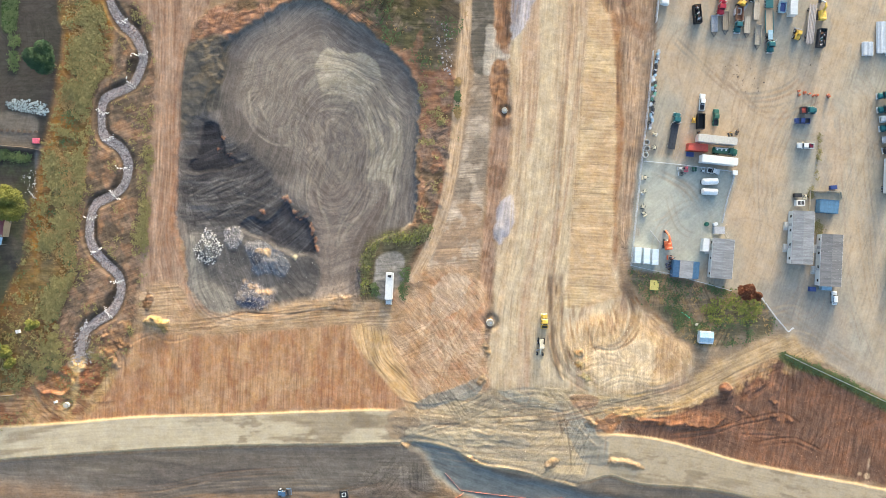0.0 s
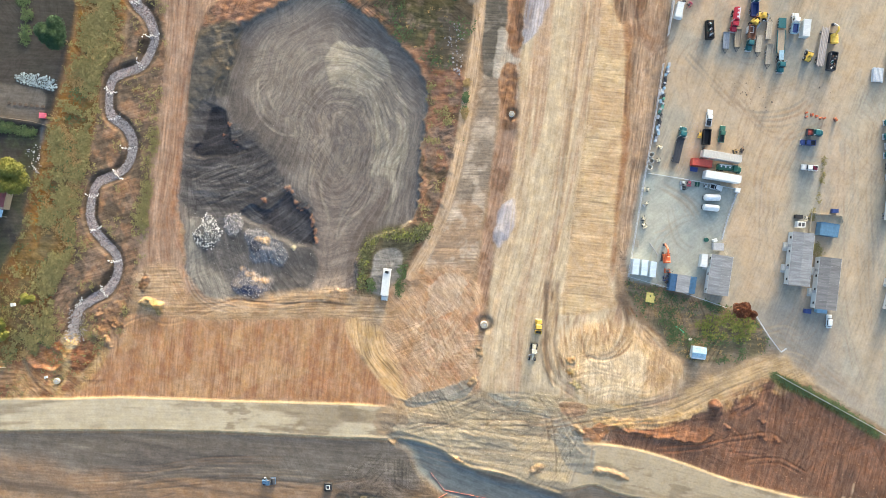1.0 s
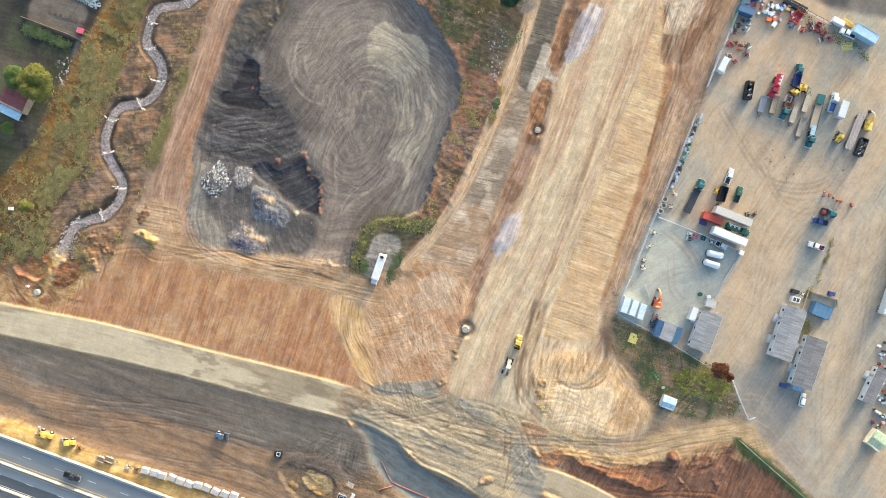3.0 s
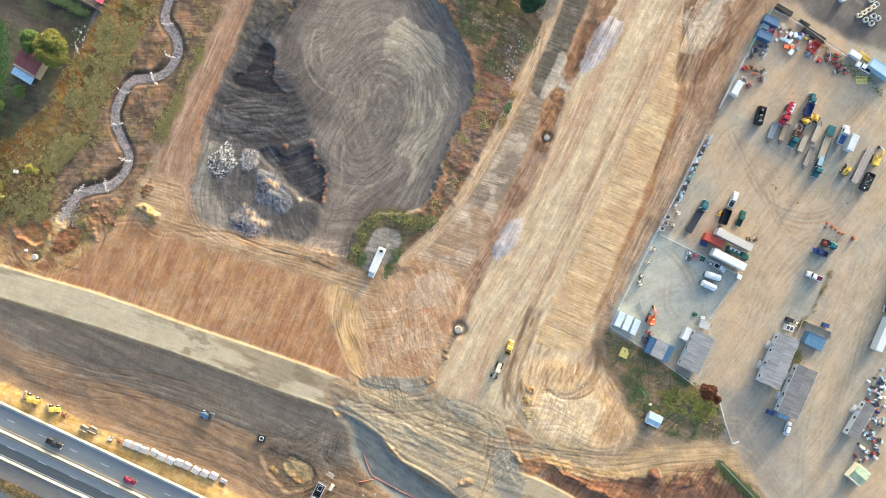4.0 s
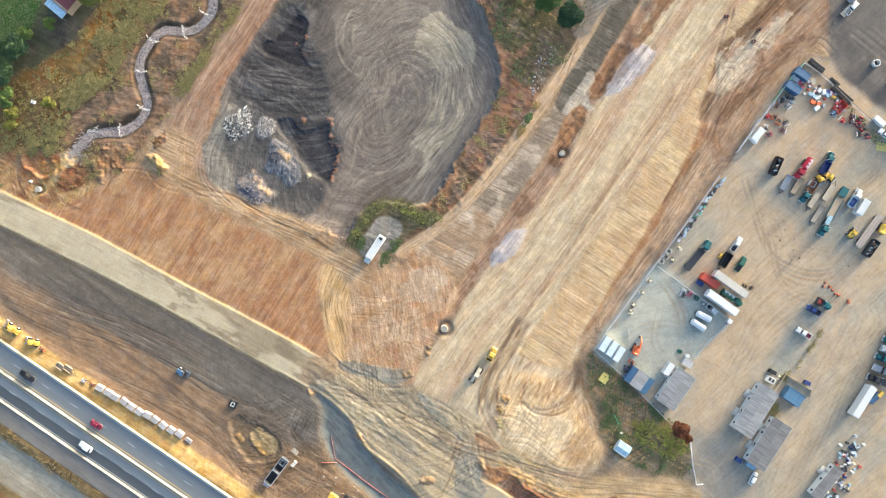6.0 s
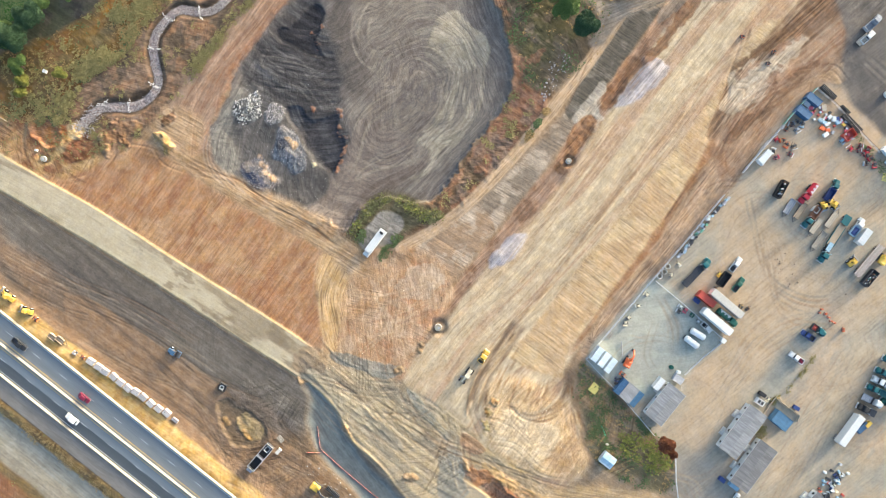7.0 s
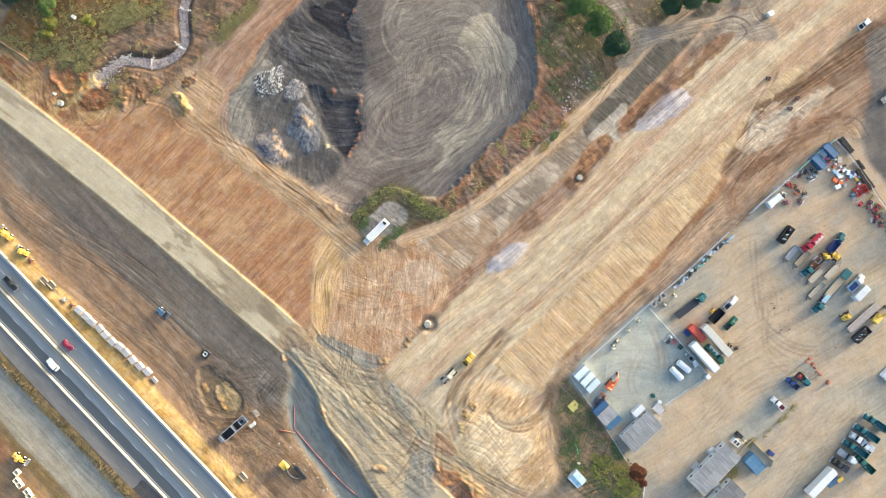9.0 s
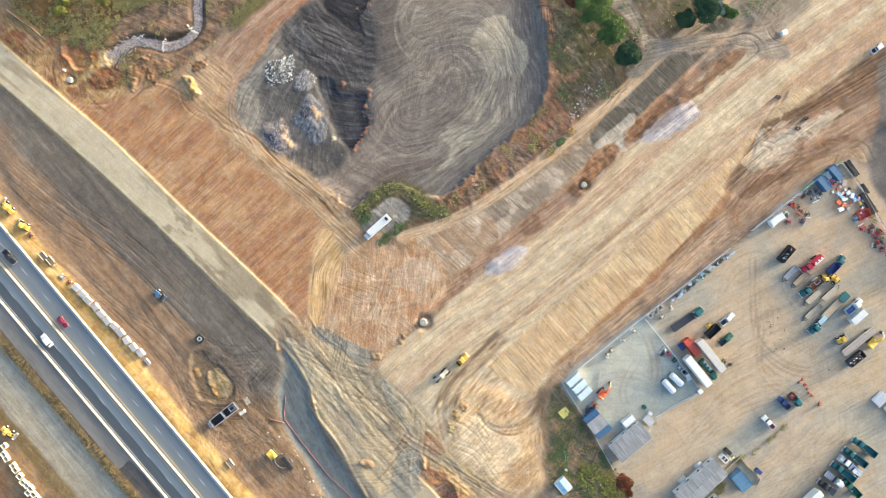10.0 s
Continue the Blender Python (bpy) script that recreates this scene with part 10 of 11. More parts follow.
den = sm(scrub, 1.0) * (1 - sm(width + 2.0 - np.abs(vc), 0.6)) * (0.10 + 0.9 * sm(5.5 + 2.5 * fbm(12, 2, 170.0) - np.abs(vs2), 2.5))
clump = np.clip(0.35 + 1.3 * fbm(5, 3, 171.0), 0, 1)
weeds_stuff("weeds", 3400, den * clump, 301, g_olive, "rough olive and yellow weeds in clumps", per=13, spread=0.42, size=(0.2, 0.4), tall=0.75)
weeds_stuff("dry_grass", 2600, den * np.clip(0.2 + 1.5 * fbm(7, 3, 172.0), 0, 1), 302, g_dry, "dry ochre grass tufts between weeds", tall=0.35)
weeds_stuff("green_weeds", 900, den * np.clip(fbm(6, 3, 173.0) + 0.1, 0, 1), 303, g_green, "low green weeds between dry grass", tall=0.4)
weeds_stuff("green_weeds", 70, sm(area([(-7.0, 62.0), (2.5, 56.0), (2.0, 40.0), (0.0, 26.0), (-4.5, 10.0), (-8.0, 14.0), (-7.5, 40.0)]), 0.8) * np.clip(fbm(3, 3, 181.0), 0, 1), 325, g_olive, "scattered green and yellow weeds on the torn bank", per=12, spread=0.5, size=(0.18, 0.36), tall=0.5)
wd = sm(weeds, 0.8)
weeds_stuff("green_weeds", 260, wd * np.clip(0.1 + fbm(5, 3, 174.0), 0, 1), 304, g_green, "green weeds on a rough corner plot", per=9, spread=0.5, size=(0.18, 0.4), tall=0.6)
weeds_stuff("yellow_shrubs", 60, sm(area([(92.2, -19.8), (103.2, -15.8), (111.2, -19.8), (110.2, -24.8), (101.2, -25.8), (91.2, -24.8)], 1.0), 1.0), 305, g_lime, "yellowing low shrubs on a rough corner plot", per=22, spread=0.75, size=(0.2, 0.45), tall=1.1)
weeds_stuff("dry_grass", 200, wd, 306, g_dry, "dry grass on a rough corner plot")
rm = sm(rim, 0.8) * (1 - inb) * (GX > 5)
weeds_stuff("dry_grass", 700, rm * np.clip(0.2 + fbm(4, 3, 175.0), 0, 1), 307, g_dry, "russet dry tufts along the basin rim")
weeds_stuff("green_weeds", 420, rm * np.clip(fbm(4, 3, 176.0), 0, 1), 308, g_green, "scattered green weeds along the basin rim")
padring = sm(area([(-28.8, -11.8), (-28.4, -3.8), (-25.8, 1.2), (-18.8, 5.2), (-8.8, 7.2), (-3.8, 9.2), (-4.8, 5.8), (-9.8, 2.6), (-16.8, 1.8), (-23.2, 0.2), (-25.8, -5.8), (-25.8, -15.8), (-27.8, -17.8)], 0.8), 0.8)
weeds_stuff("shrubs", 105, padring, 309, leafy("brownish_leaves", (0.075, 0.08, 0.03), (0.19, 0.17, 0.075)), "olive shrubs along the gravel pad", per=16, spread=0.6, size=(0.18, 0.42), tall=0.9)
weeds_stuff("yellow_shrubs", 40, padring, 310, g_lime, "yellow flowering shrubs along the gravel pad", per=14, spread=0.5, size=(0.18, 0.4), tall=0.9)
weeds_stuff("green_weeds", 90, sm(area([(-14.8, -7.8), (-12.4, -5.8), (-12.0, -11.8), (-13.6, -17.8), (-15.2, -15.8)]), 0.5) + sm(area([(-25.8, -12.8), (-23.2, -12.8), (-22.8, -16.2), (-25.2, -16.8)]), 0.5), 311, g_green, "green weeds beside the gravel pad", per=12, tall=0.5)
weeds_stuff("green_weeds", 480, sm(north, 1.5) * np.clip(0.15 + fbm(8, 3, 177.0), 0, 1), 312, g_green, "green undergrowth on the overgrown bank", per=8, spread=0.5, size=(0.18, 0.42), tall=0.7)
weeds_stuff("dry_grass", 250, sm(north, 1.5), 313, g_dry, "dry grass on the overgrown bank")
bl = sm(belt, 1.0) * (np.abs(vc) > width + 1.5)
weeds_stuff("weeds", 700, bl * np.clip(fbm(5, 3, 178.0), 0, 1), 314, g_olive, "olive weeds beside the creek")
creek_side = sm(area([(-105.8, 42.2), (-101.8, 40.2), (-103.2, 28.2), (-104.4, 12.2), (-105.2, -5.8), (-107.8, -11.8), (-109.2, -1.8), (-107.2, 12.2), (-107.8, 28.2)], 1.0), 1.0)
weeds_stuff("green_weeds", 420, creek_side * np.clip(0.1 + fbm(5, 3, 179.0), 0, 1), 315, g_olive, "green and yellow weeds along the haul track", per=10, tall=0.5)
weeds_stuff("dry_grass", 1100, verge, 316, g_dry, "dry golden grass on the highway verge", per=8, tall=0.5)
weeds_stuff("green_weeds", 160, verge + v2 * 0.5, 317, g_olive, "patchy weeds on the highway verge")
weeds_stuff("green_weeds", 420, sm(area([(118.8, -36.8), (123.2, -37.8), (139.2, -44.2), (156.8, -54.2), (156.8, -56.2), (139.2, -46.6), (123.2, -40.2)]), 0.5), 318, g_green, "green weeds along the yard fence", per=8, tall=0.5)
weeds_stuff("weeds", 120, sm(area([(131.2, 24.6), (132.4, 24.6), (132.8, 28.2), (133.6, 40.2), (132.8, 40.2), (131.8, 28.2)]), 0.4) + sm(area([(131.2, 9.2), (133.6, 9.8), (134.2, 5.8), (131.2, 5.8)]), 0.4) + sm(area([(129.6, 21.2), (131.2, 22.2), (130.8, 18.2), (129.2, 18.2)]), 0.3), 319, g_olive, "weeds along a worn line in the yard", per=8, tall=0.4)
weeds_stuff("hedge", 240, sm(area([(-162.8, 35.0), (-156.8, 35.0), (-150.8, 33.8), (-145.8, 32.6), (-146.4, 30.6), (-151.8, 31.4), (-162.8, 32.2)]), 0.5), 320, g_green, "clipped green hedge across the garden", per=16, spread=0.4, tall=1.0, category="hedge")
weeds_stuff("crop_rows", 420, sm(area([(-154.8, 94.2), (-150.8, 94.2), (-151.2, 78.6), (-154.8, 78.2)]), 0.5) + sm(area([(-153.2, 69.2), (-150.4, 69.2), (-150.8, 63.2), (-152.8, 63.0)]), 0.5) + sm(area([(-152.8, 75.8), (-149.6, 75.2), (-150.0, 71.2), (-153.2, 71.0)]), .5), 321, g_green, "green vegetable rows in the garden", per=9, tall=0.5, category="crops")
weeds_stuff("lawn_grass", 2500, sm(lawn2, 0.5), 322, g_green, "green mown lawn behind the trees", per=5, spread=0.6, tall=0.12, category="lawn")
weeds_stuff("weeds", 130, sm(west_end, 1.0) * np.clip(fbm(5, 3, 180.0), 0, 1), 323, g_olive, "sparse weeds beside the creek mouth")

# ---- stone ----
ROCKS = []
for k in range(6):
    bm = bmesh.new()
    bmesh.ops.create_icosphere(bm, subdivisions=1, radius=0.5)
    rr = random.Random(50 + k)
    for v in bm.verts:
        v.co = Vector((v.co.x * rr.uniform(0.7, 1.2), v.co.y * rr.uniform(0.6, 1.1), v.co.z * rr.uniform(0.5, 0.8)))
    me = bpy.data.meshes.new("rock")
    bm.to_mesh(me)
    bm.free()
    me.materials.append(m_stone)
    ROCKS.append(me)


def rock_line(x, y, yaw, n, length, seed):
    """A check dam: a line of pale rocks across the creek."""
    rnd = random.Random(seed)
    ob = thing("check_dam", "row of pale rocks across the creek bed", "check dam", x, y, yaw, "check dams")
    inv = ob.matrix_basis.inverted()
    for k in range(n):
        u, v = (k / (n - 1) - 0.5) * length + rnd.uniform(-.2, .2), rnd.gauss(0, 0.32) + 0.5 * (k / (n - 1) - 0.5) ** 2 * 4
        p = ob.matrix_basis @ Vector((u, v, 0))
        r = new("rock", ROCKS[rnd.randrange(6)])
        r.parent = ob
        s = rnd.uniform(0.35, 0.7)
        r.matrix_basis = inv @ pose(p.x, p.y, ground_z(p.x, p.y) + 0.1, 0, 0, rnd.uniform(0, 360)) @ Matrix.Diagonal((s, s, s, 1))


for k, (px, py, a, L) in enumerate(((-113.60, 80.60, 25, 3.6), (-107.60, 69.00, 10, 6.0), (-111.20, 58.60, -50, 5.0), (-120.80, 48.40, -20, 4.6), (-118.40, 39.00, 25, 4.4), (-113.00, 28.60, 5, 5.0),
                               (-116.60, 18.80, -45, 5.0), (-124.80, 10.80, 5, 5.0), (-122.80, -0.80, 25, 4.4), (-115.40, -11.80, 5, 4.6), (-119.00, -22.80, -55, 4.6), (-126.80, -27.40, 50, 4.0))):
    rock_line(px, py, a, 17, L, 400 + k)


def rock_stuff(name, n, where, seed, material, label, size=(0.25, 0.7), category="rocks"):
    x, y, z, rs = scatter(n, where, seed)
    base = np.array([v.co[:] for v in ROCKS[0].vertices])
    tri = np.array([p.vertices[:] for p in ROCKS[0].polygons])
    nv = len(base)
    s = size[0] + (size[1] - size[0]) * rs.rand(n) ** 2
    a = rs.uniform(0, 6.283, n)
    sq = 0.6 + 0.7 * rs.rand(n, 3)
    p = base[None] * (s[:, None] * sq)[:, None, :]
    q = np.stack([p[..., 0] * np.cos(a)[:, None] - p[..., 1] * np.sin(a)[:, None], p[..., 0] * np.sin(a)[:, None] + p[..., 1] * np.cos(a)[:, None], p[..., 2]], -1)
    q += np.stack([x, y, z + s * 0.15], 1)[:, None, :]
    f = (tri[None] + np.arange(n)[:, None, None] * nv).reshape(-1, 3)
    me = bpy.data.meshes.new(name)
    me.from_pydata(q.reshape(-1, 3).tolist(), [], f.tolist())
    me.materials.append(material)
    return tagged(new(name, me), label, category, kind="stuff")


def rocky(name, c1, c2):
    m = leafy(name, c1, c2, 0.3)
    m.node_tree.nodes["Principled BSDF"].inputs["Roughness"].default_value = 0.95
    return m


r_mix = rocky("riprap", (0.25, 0.225, 0.215), (0.42, 0.37, 0.345))
r_white = rocky("white_rubble", (0.16, 0.155, 0.15), (0.66, 0.63, 0.57))
r_pink = rocky("pink_rubble", (0.18, 0.175, 0.18), (0.44, 0.39, 0.345))
rock_stuff("riprap", 3200, bed, 501, r_mix, "grey and pink riprap stones in the creek bed", (0.2, 0.45))
rock_stuff("riprap", 330, sm(area([(-130.4, -29.8), (-125.2, -29.4), (-124.8, -33.8), (-123.8, -39.8), (-128.8, -40.8), (-132.0, -39.8), (-130.8, -34.8)]), 0.5), 502, r_mix, "pale riprap fan at the creek mouth", (0.25, 0.6))
rock_stuff("rubble", 420, sm(h1, 0.5), 503, r_white, "heap of broken white concrete rubble", (0.25, 0.75), "rubble")
rock_stuff("rubble", 260, sm(h2, 0.5), 504, r_mix, "low heap of grey rubble", (0.25, 0.7), "rubble")
rock_stuff("rubble", 380, sm(h3, 0.5), 505, r_pink, "heap of bluish and pink crushed stone", (0.18, 0.42), "rubble")
rock_stuff("rubble", 420, sm(h4, 0.5), 506, r_pink, "heap of pink and grey crushed stone", (0.18, 0.42), "rubble")
rock_stuff("stones", 260, sm(lowb, 1.0) + 0.4 * inb * 0.1, 507, rocky("dull_stones", (0.12, 0.115, 0.11), (0.30, 0.28, 0.25)), "loose stones on the basin floor", (0.15, 0.4), "stones")
rock_stuff("stones", 160, sm(cross, 1.0) + sm(mound, 1.0) + 0.4 * sm(corner, 1.0), 508, rocky("clods", (0.30, 0.22, 0.14), (0.62, 0.50, 0.34)), "loose earth clods on the churned crossing", (0.15, 0.45), "clods")
rock_stuff("stones", 500, sm(red, 0.5) + 0.6 * sm(west_end, 1.0), 509, rocky("red_clods", (0.16, 0.08, 0.05), (0.34, 0.19, 0.11)), "loose red earth clods", (0.15, 0.45), "clods")
rock_stuff("stones", 45, sm(area([(6.7, -95.1), (9.5, -89.4), (29.3, -92.2), (42.0, -93.5), (35.0, -97.8), (20.8, -95.0), (10.9, -96.5)], 1.0), 1.0), 510, r_white, "pale debris stones along the ditch", (0.25, 0.7), "stones")
rock_stuff("stones", 70, sm(area([(-3.4, 75.3), (0.1, 80.2), (3.7, 76.7), (3.0, 68.9), (3.8, 62.6), (0.9, 62.5), (-0.5, 69.6)], 1.0), 0.8), 511, r_mix, "grey boulders beside the track", (0.3, 1.0), "stones")
rock_stuff("gravel", 500, sm(area([(83.8, 50.2), (88.2, 49.2), (87.6, 38.2), (84.2, 30.2), (81.6, 30.2), (82.8, 40.2)], 1.0), 0.6), 512, r_mix, "strewn grey gravel between trucks", (0.1, 0.3), "gravel")
rock_stuff("bottles", 500, sm(area([(-153.8, 52.6), (-147.8, 52.6), (-140.4, 51.0), (-140.8, 47.4), (-146.8, 48.2), (-153.8, 50.2)]), 0.5), 513, rocky("pale_sheets", (0.14, 0.18, 0.19), (0.42, 0.47, 0.47)), "heap of pale glinting sheets in the garden", (0.3, 0.8), "heap")
rock_stuff("debris", 60, sm(area([(-148.9, 26.2), (-143.7, 27.4), (-143.5, 23.3), (-144.1, 17.0), (-146.3, 17.5), (-148.6, 22.1)]), 0.5), 514, r_white, "scattered pale debris in the garden", (0.25, 0.8), "debris")

# ---- fences ----


def fence(points, label, post=None, infill=None, h=1.9, gap=3.0, rail=True, thick=0.05):
    ob = tagged(new("fence"), label, "fence")
    post, infill = post or m_steel, infill or m_steel
    for (x0, y0), (x1, y1) in zip(points, points[1:]):
        L = math.hypot(x1 - x0, y1 - y0)
        n = max(1, round(L / gap))
        for k in range(n + 1):
            x, y = x0 + (x1 - x0) * k / n, y0 + (y1 - y0) * k / n
            z = ground_z(x, y)
            bm = bmesh.new()
            cyl(bm, x, y, z - 0.1, 0.06, h + 0.1, "z", 6)
            part("post", bm, post, ob)
            if k < n:
                xb, yb = x0 + (x1 - x0) * (k + 1) / n, y0 + (y1 - y0) * (k + 1) / n
                zb = ground_z(xb, yb)
                if rail:
                    bm = bmesh.new()
                    bar(bm, (x, y, z + h), (xb, yb, zb + h), 0.09)
                    part("rail", bm, post, ob)
                bm = bmesh.new()
                if infill is m_steel:
                    for i in range(6):
                        zz = h * (0.08 + 0.15 * i)
                        bar(bm, (x, y, z + zz), (xb, yb, zb + zz), 0.025)
                    for i in range(9):
                        f, g = i / 9, (i + 1) / 9
                        bar(bm, (x + (xb - x) * f, y + (yb - y) * f, z + 0.1), (x + (xb - x) * g, y + (yb - y) * g, zb + h), 0.025)
                        bar(bm, (x + (xb - x) * g, y + (yb - y) * g, z + 0.1), (x + (xb - x) * f, y + (yb - y) * f, zb + h), 0.025)
                    part("wire_mesh", bm, infill, ob)
                else:
                    bar(bm, (x, y, z + h * 0.5), (xb, yb, zb + h * 0.5), thick, h * 0.86)
                    part("panel", bm, infill, ob)
    return ob


m_fabric = plain("green_fabric", (0.16, 0.34, 0.24), 0.8)
fence([(74.0, 69.8), (72.2, 50.2), (70.8, 38.2), (69.6, 28.2), (67.8, 10.2), (66.2, -5.8), (73.2, -7.4), (79.2, -8.6)], "chain-link fence along the yard edge")
fence([(79.2, -8.6), (91.2, -11.8), (101.2, -14.6)], "chain-link fence behind the blue shed")
fence([(112.2, -16.8), (117.2, -23.8), (121.8, -29.2), (123.6, -27.8)], "pale pipe fence at the yard corner", h=1.1)
fence([(120.8, -37.2), (131.2, -42.2), (143.2, -47.8), (156.8, -54.2), (171.2, -61.8)], "low wire fence above the red field", h=1.2)
fence([(71.2, 31.0), (83.2, 29.8), (103.2, 27.2)], "white pipe fence dividing the gravel yard", post=m_white, h=1.1)
fence([(103.2, 27.2), (100.4, 18.2), (98.4, 9.2)], "pale pipe fence beside the gravel yard", h=1.1)
fence([(75.1, 80.0), (76.4, 91.9), (77.5, 102.1)], "chain-link fence at the junk corner")
fence([(77.5, 102.1), (78.5, 111.0), (80.1, 119.8)], "fence with green screening fabric", infill=m_fabric, h=2.0)
fence([(80.1, 119.8), (89.0, 118.9), (99.0, 116.1), (111.7, 113.3)], "thin wire fence behind the junk corner", post=m_bark, h=1.4)
fence([(76.0, 94.2), (75.8, 88.2), (75.2, 82.2)], "chain-link fence at the yard entrance")
fence([(0.9, -79.6), (6.2, -85.6), (18.7, -87.3), (31.4, -88.6), (43.0, -88.3), (49.1, -89.2)], "sagging orange net fence along the ditch", post=m_wood, infill=m_net, h=0.3, thick=0.015, rail=False, gap=2.5)
fence([(2.8, -89.0), (7.2, -86.6)], "short piece of orange net fence", post=m_wood, infill=m_net, h=0.4, thick=0.02, rail=False, gap=2.0)
fence([(-141.2, 34.6), (-146.8, 35.8), (-156.8, 36.6), (-164.8, 37.2)], "weathered wooden fence across the garden", post=m_wood, infill=m_wood, h=1.2)
fence([(-166.1, -53.6), (-161.1, -52.8), (-155.2, -51.7), (-151.2, -51.4)], "wooden pole fence at the scrub end", post=m_wood, infill=m_wood, h=1.0)
fence([(129.6, 20.6), (140.2, 20.2), (140.8, 17.8)], "pale timber fence beside the blue container", post=m_pale, infill=m_pale, h=1.0)
fence([(129.6, 20.6), (129.2, 13.0)], "pale timber fence beside the office", post=m_pale, infill=m_pale, h=1.0)

# ---- small things ----


def crate(x, y, yaw, L=1.2, Wd=1.0, Hh=0.9, paint=None):
    ob = thing("crate", "crate", "crate", x, y, yaw)
    part("crate_body", boxes((0, 0, 0.08, L - 0.08, Wd - 0.08, Hh - 0.12)), paint or m_pale, ob)
    part("lid", boxes((0, 0, Hh - 0.05, L, Wd, 0.07, 0.02)), paint or m_pale, ob)
    bm = bmesh.new()
    for s in (-1, 1):
        box(bm, s * L * 0.32, 0, 0, 0.14, Wd, 0.1)
    part("skid", bm, m_wood, ob)
    return ob


def precast(x, y, yaw, L=2.7, Wd=1.9, Hh=1.7):
    ob = thing("precast_block", "precast block", "concrete block", x, y, yaw)
    part("block_body", boxes((0, 0, 0.1, L, Wd, Hh - 0.1, 0.06)), m_precast, ob)
    for s in (-1, 1):
        part("bearer", boxes((s * L * 0.3, 0, 0, 0.2, Wd + 0.1, 0.12)), m_wood, ob)
        part("lifting_loop", boxes((s * L * 0.25, 0, Hh, 0.25, 0.06, 0.1)), m_dark, ob)
    return ob


def concrete_box(x, y, yaw, L=2.0, Wd=1.7, Hh=1.3):
    """An open concrete box: four walls round a dark hollow."""
    ob = thing("concrete_box", "open pale concrete box", "concrete box", x, y, yaw)
    for s in (-1, 1):
        part("long_wall", boxes((0, s * (Wd / 2 - 0.13), 0, L, 0.26, Hh, 0.03)), m_cream, ob)
        part("short_wall", boxes((s * (L / 2 - 0.13), 0, 0, 0.26, Wd - 0.54, Hh, 0.03)), m_cream, ob)
    part("floor_slab", boxes((0, 0, 0, L - 0.3, Wd - 0.3, 0.14)), m_dark, ob)
    return ob


def drum(x, y, yaw, paint=None, r=0.45, Hh=1.1):
    ob = thing("drum", "drum", "drum", x, y, yaw)
    bm = bmesh.new()
    cyl(bm, 0, 0, 0, r, Hh, "z", 14)
    cyl(bm, 0, 0, Hh * 0.33, r + 0.03, 0.06, "z", 14)
    cyl(bm, 0, 0, Hh * 0.66, r + 0.03, 0.06, "z", 14)
    part("drum_body", bm, paint or m_blue, ob)
    bm = bmesh.new()
    cyl(bm, 0, 0, Hh, r * 0.9, 0.03, "z", 14)
    part("lid", bm, paint or m_blue, ob)
    return ob


def traffic_barrel(x, y, yaw):
    ob = thing("traffic_barrel", "orange traffic barrel", "traffic barrel", x, y, yaw)
    bm = bmesh.new()
    cyl(bm, 0, 0, 0.05, 0.36, 0.95, "z", 12, 0.28)
    part("barrel", bm, m_orange, ob)
    bm = bmesh.new()
    cyl(bm, 0, 0, 0.45, 0.345, 0.14, "z", 12, 0.335)
    part("reflective_band", bm, m_white, ob)
    bm = bmesh.new()
    cyl(bm, 0, 0, 0, 0.48, 0.07, "z", 12)
    part("base_ring", bm, m_rubber, ob)
    return ob


def implement(x, y, yaw, paint=None, seed=1, size=1.0):
    """A small attachment or machine: frame, tool, hitch and wheels."""
    rnd = random.Random(seed)
    ob = thing("implement", "machine attachment", "attachment", x, y, yaw)
    p = paint or m_orange
    w = rnd.uniform(1.0, 1.5) * size
    L = rnd.uniform(1.5, 2.2) * size
    bm = bmesh.new()
    for s in (-1, 1):
        bar(bm, (-L / 2, s * w / 2, 0.5), (L / 2, s * w / 3, 0.6), 0.14)
    bar(bm, (-L / 2, -w / 2, 0.5), (-L / 2, w / 2, 0.5), 0.16)
    bar(bm, (L * 0.2, -w / 2.4, 0.6), (L * 0.2, w / 2.4, 0.6), 0.12)
    part("frame", bm, p, ob)
    part("engine_box", boxes((rnd.uniform(-0.3, 0.3), rnd.uniform(-0.2, 0.2), 0.55, L * 0.4, w * 0.6, 0.6, 0.06)), p if rnd.random() < 0.6 else m_dark, ob)
    part("tool", boxes((-L / 2 - 0.15, 0, 0.05, 0.25, w * 1.25, 0.7, 0.04)), rnd.choice((m_dark, m_steel, p)), ob)
    bm = bmesh.new()
    bar(bm, (L / 2, 0, 0.6), (L / 2 + 0.6, 0, 0.4), 0.12)
    part("hitch", bm, m_dark, ob)
    for s in (-1, 1):
        wheel_at(ob, 0.1, s * w * 0.55, 0.36, 0.22)
    return ob


def pipe_ring(x, y, yaw, r=0.95, Hh=1.2, w=0.16):
    ob = thing("concrete_pipe", "concrete pipe section", "pipe", x, y, yaw)
    bm = bmesh.new()
    n = 24
    prof = [(r, 0), (r, Hh), (r - w, Hh), (r - w, 0)]
    vs = [[bm.verts.new((a * math.cos(6.2832 * k / n), a * math.sin(6.2832 * k / n), b)) for a, b in prof] for k in range(n)]
    for k in range(n):
        for i in range(4):
            bm.faces.new((vs[k][i], vs[k][(i + 1) % 4], vs[(k + 1) % n][(i + 1) % 4], vs[(k + 1) % n][i]))
    bmesh.ops.recalc_face_normals(bm, faces=bm.faces)
    part("pipe_wall", bm, m_conc, ob)
    return ob


def manhole(x, y, yaw, r=1.15, Hh=0.9):
    ob = thing("manhole_riser", "concrete manhole riser", "manhole", x, y, yaw)
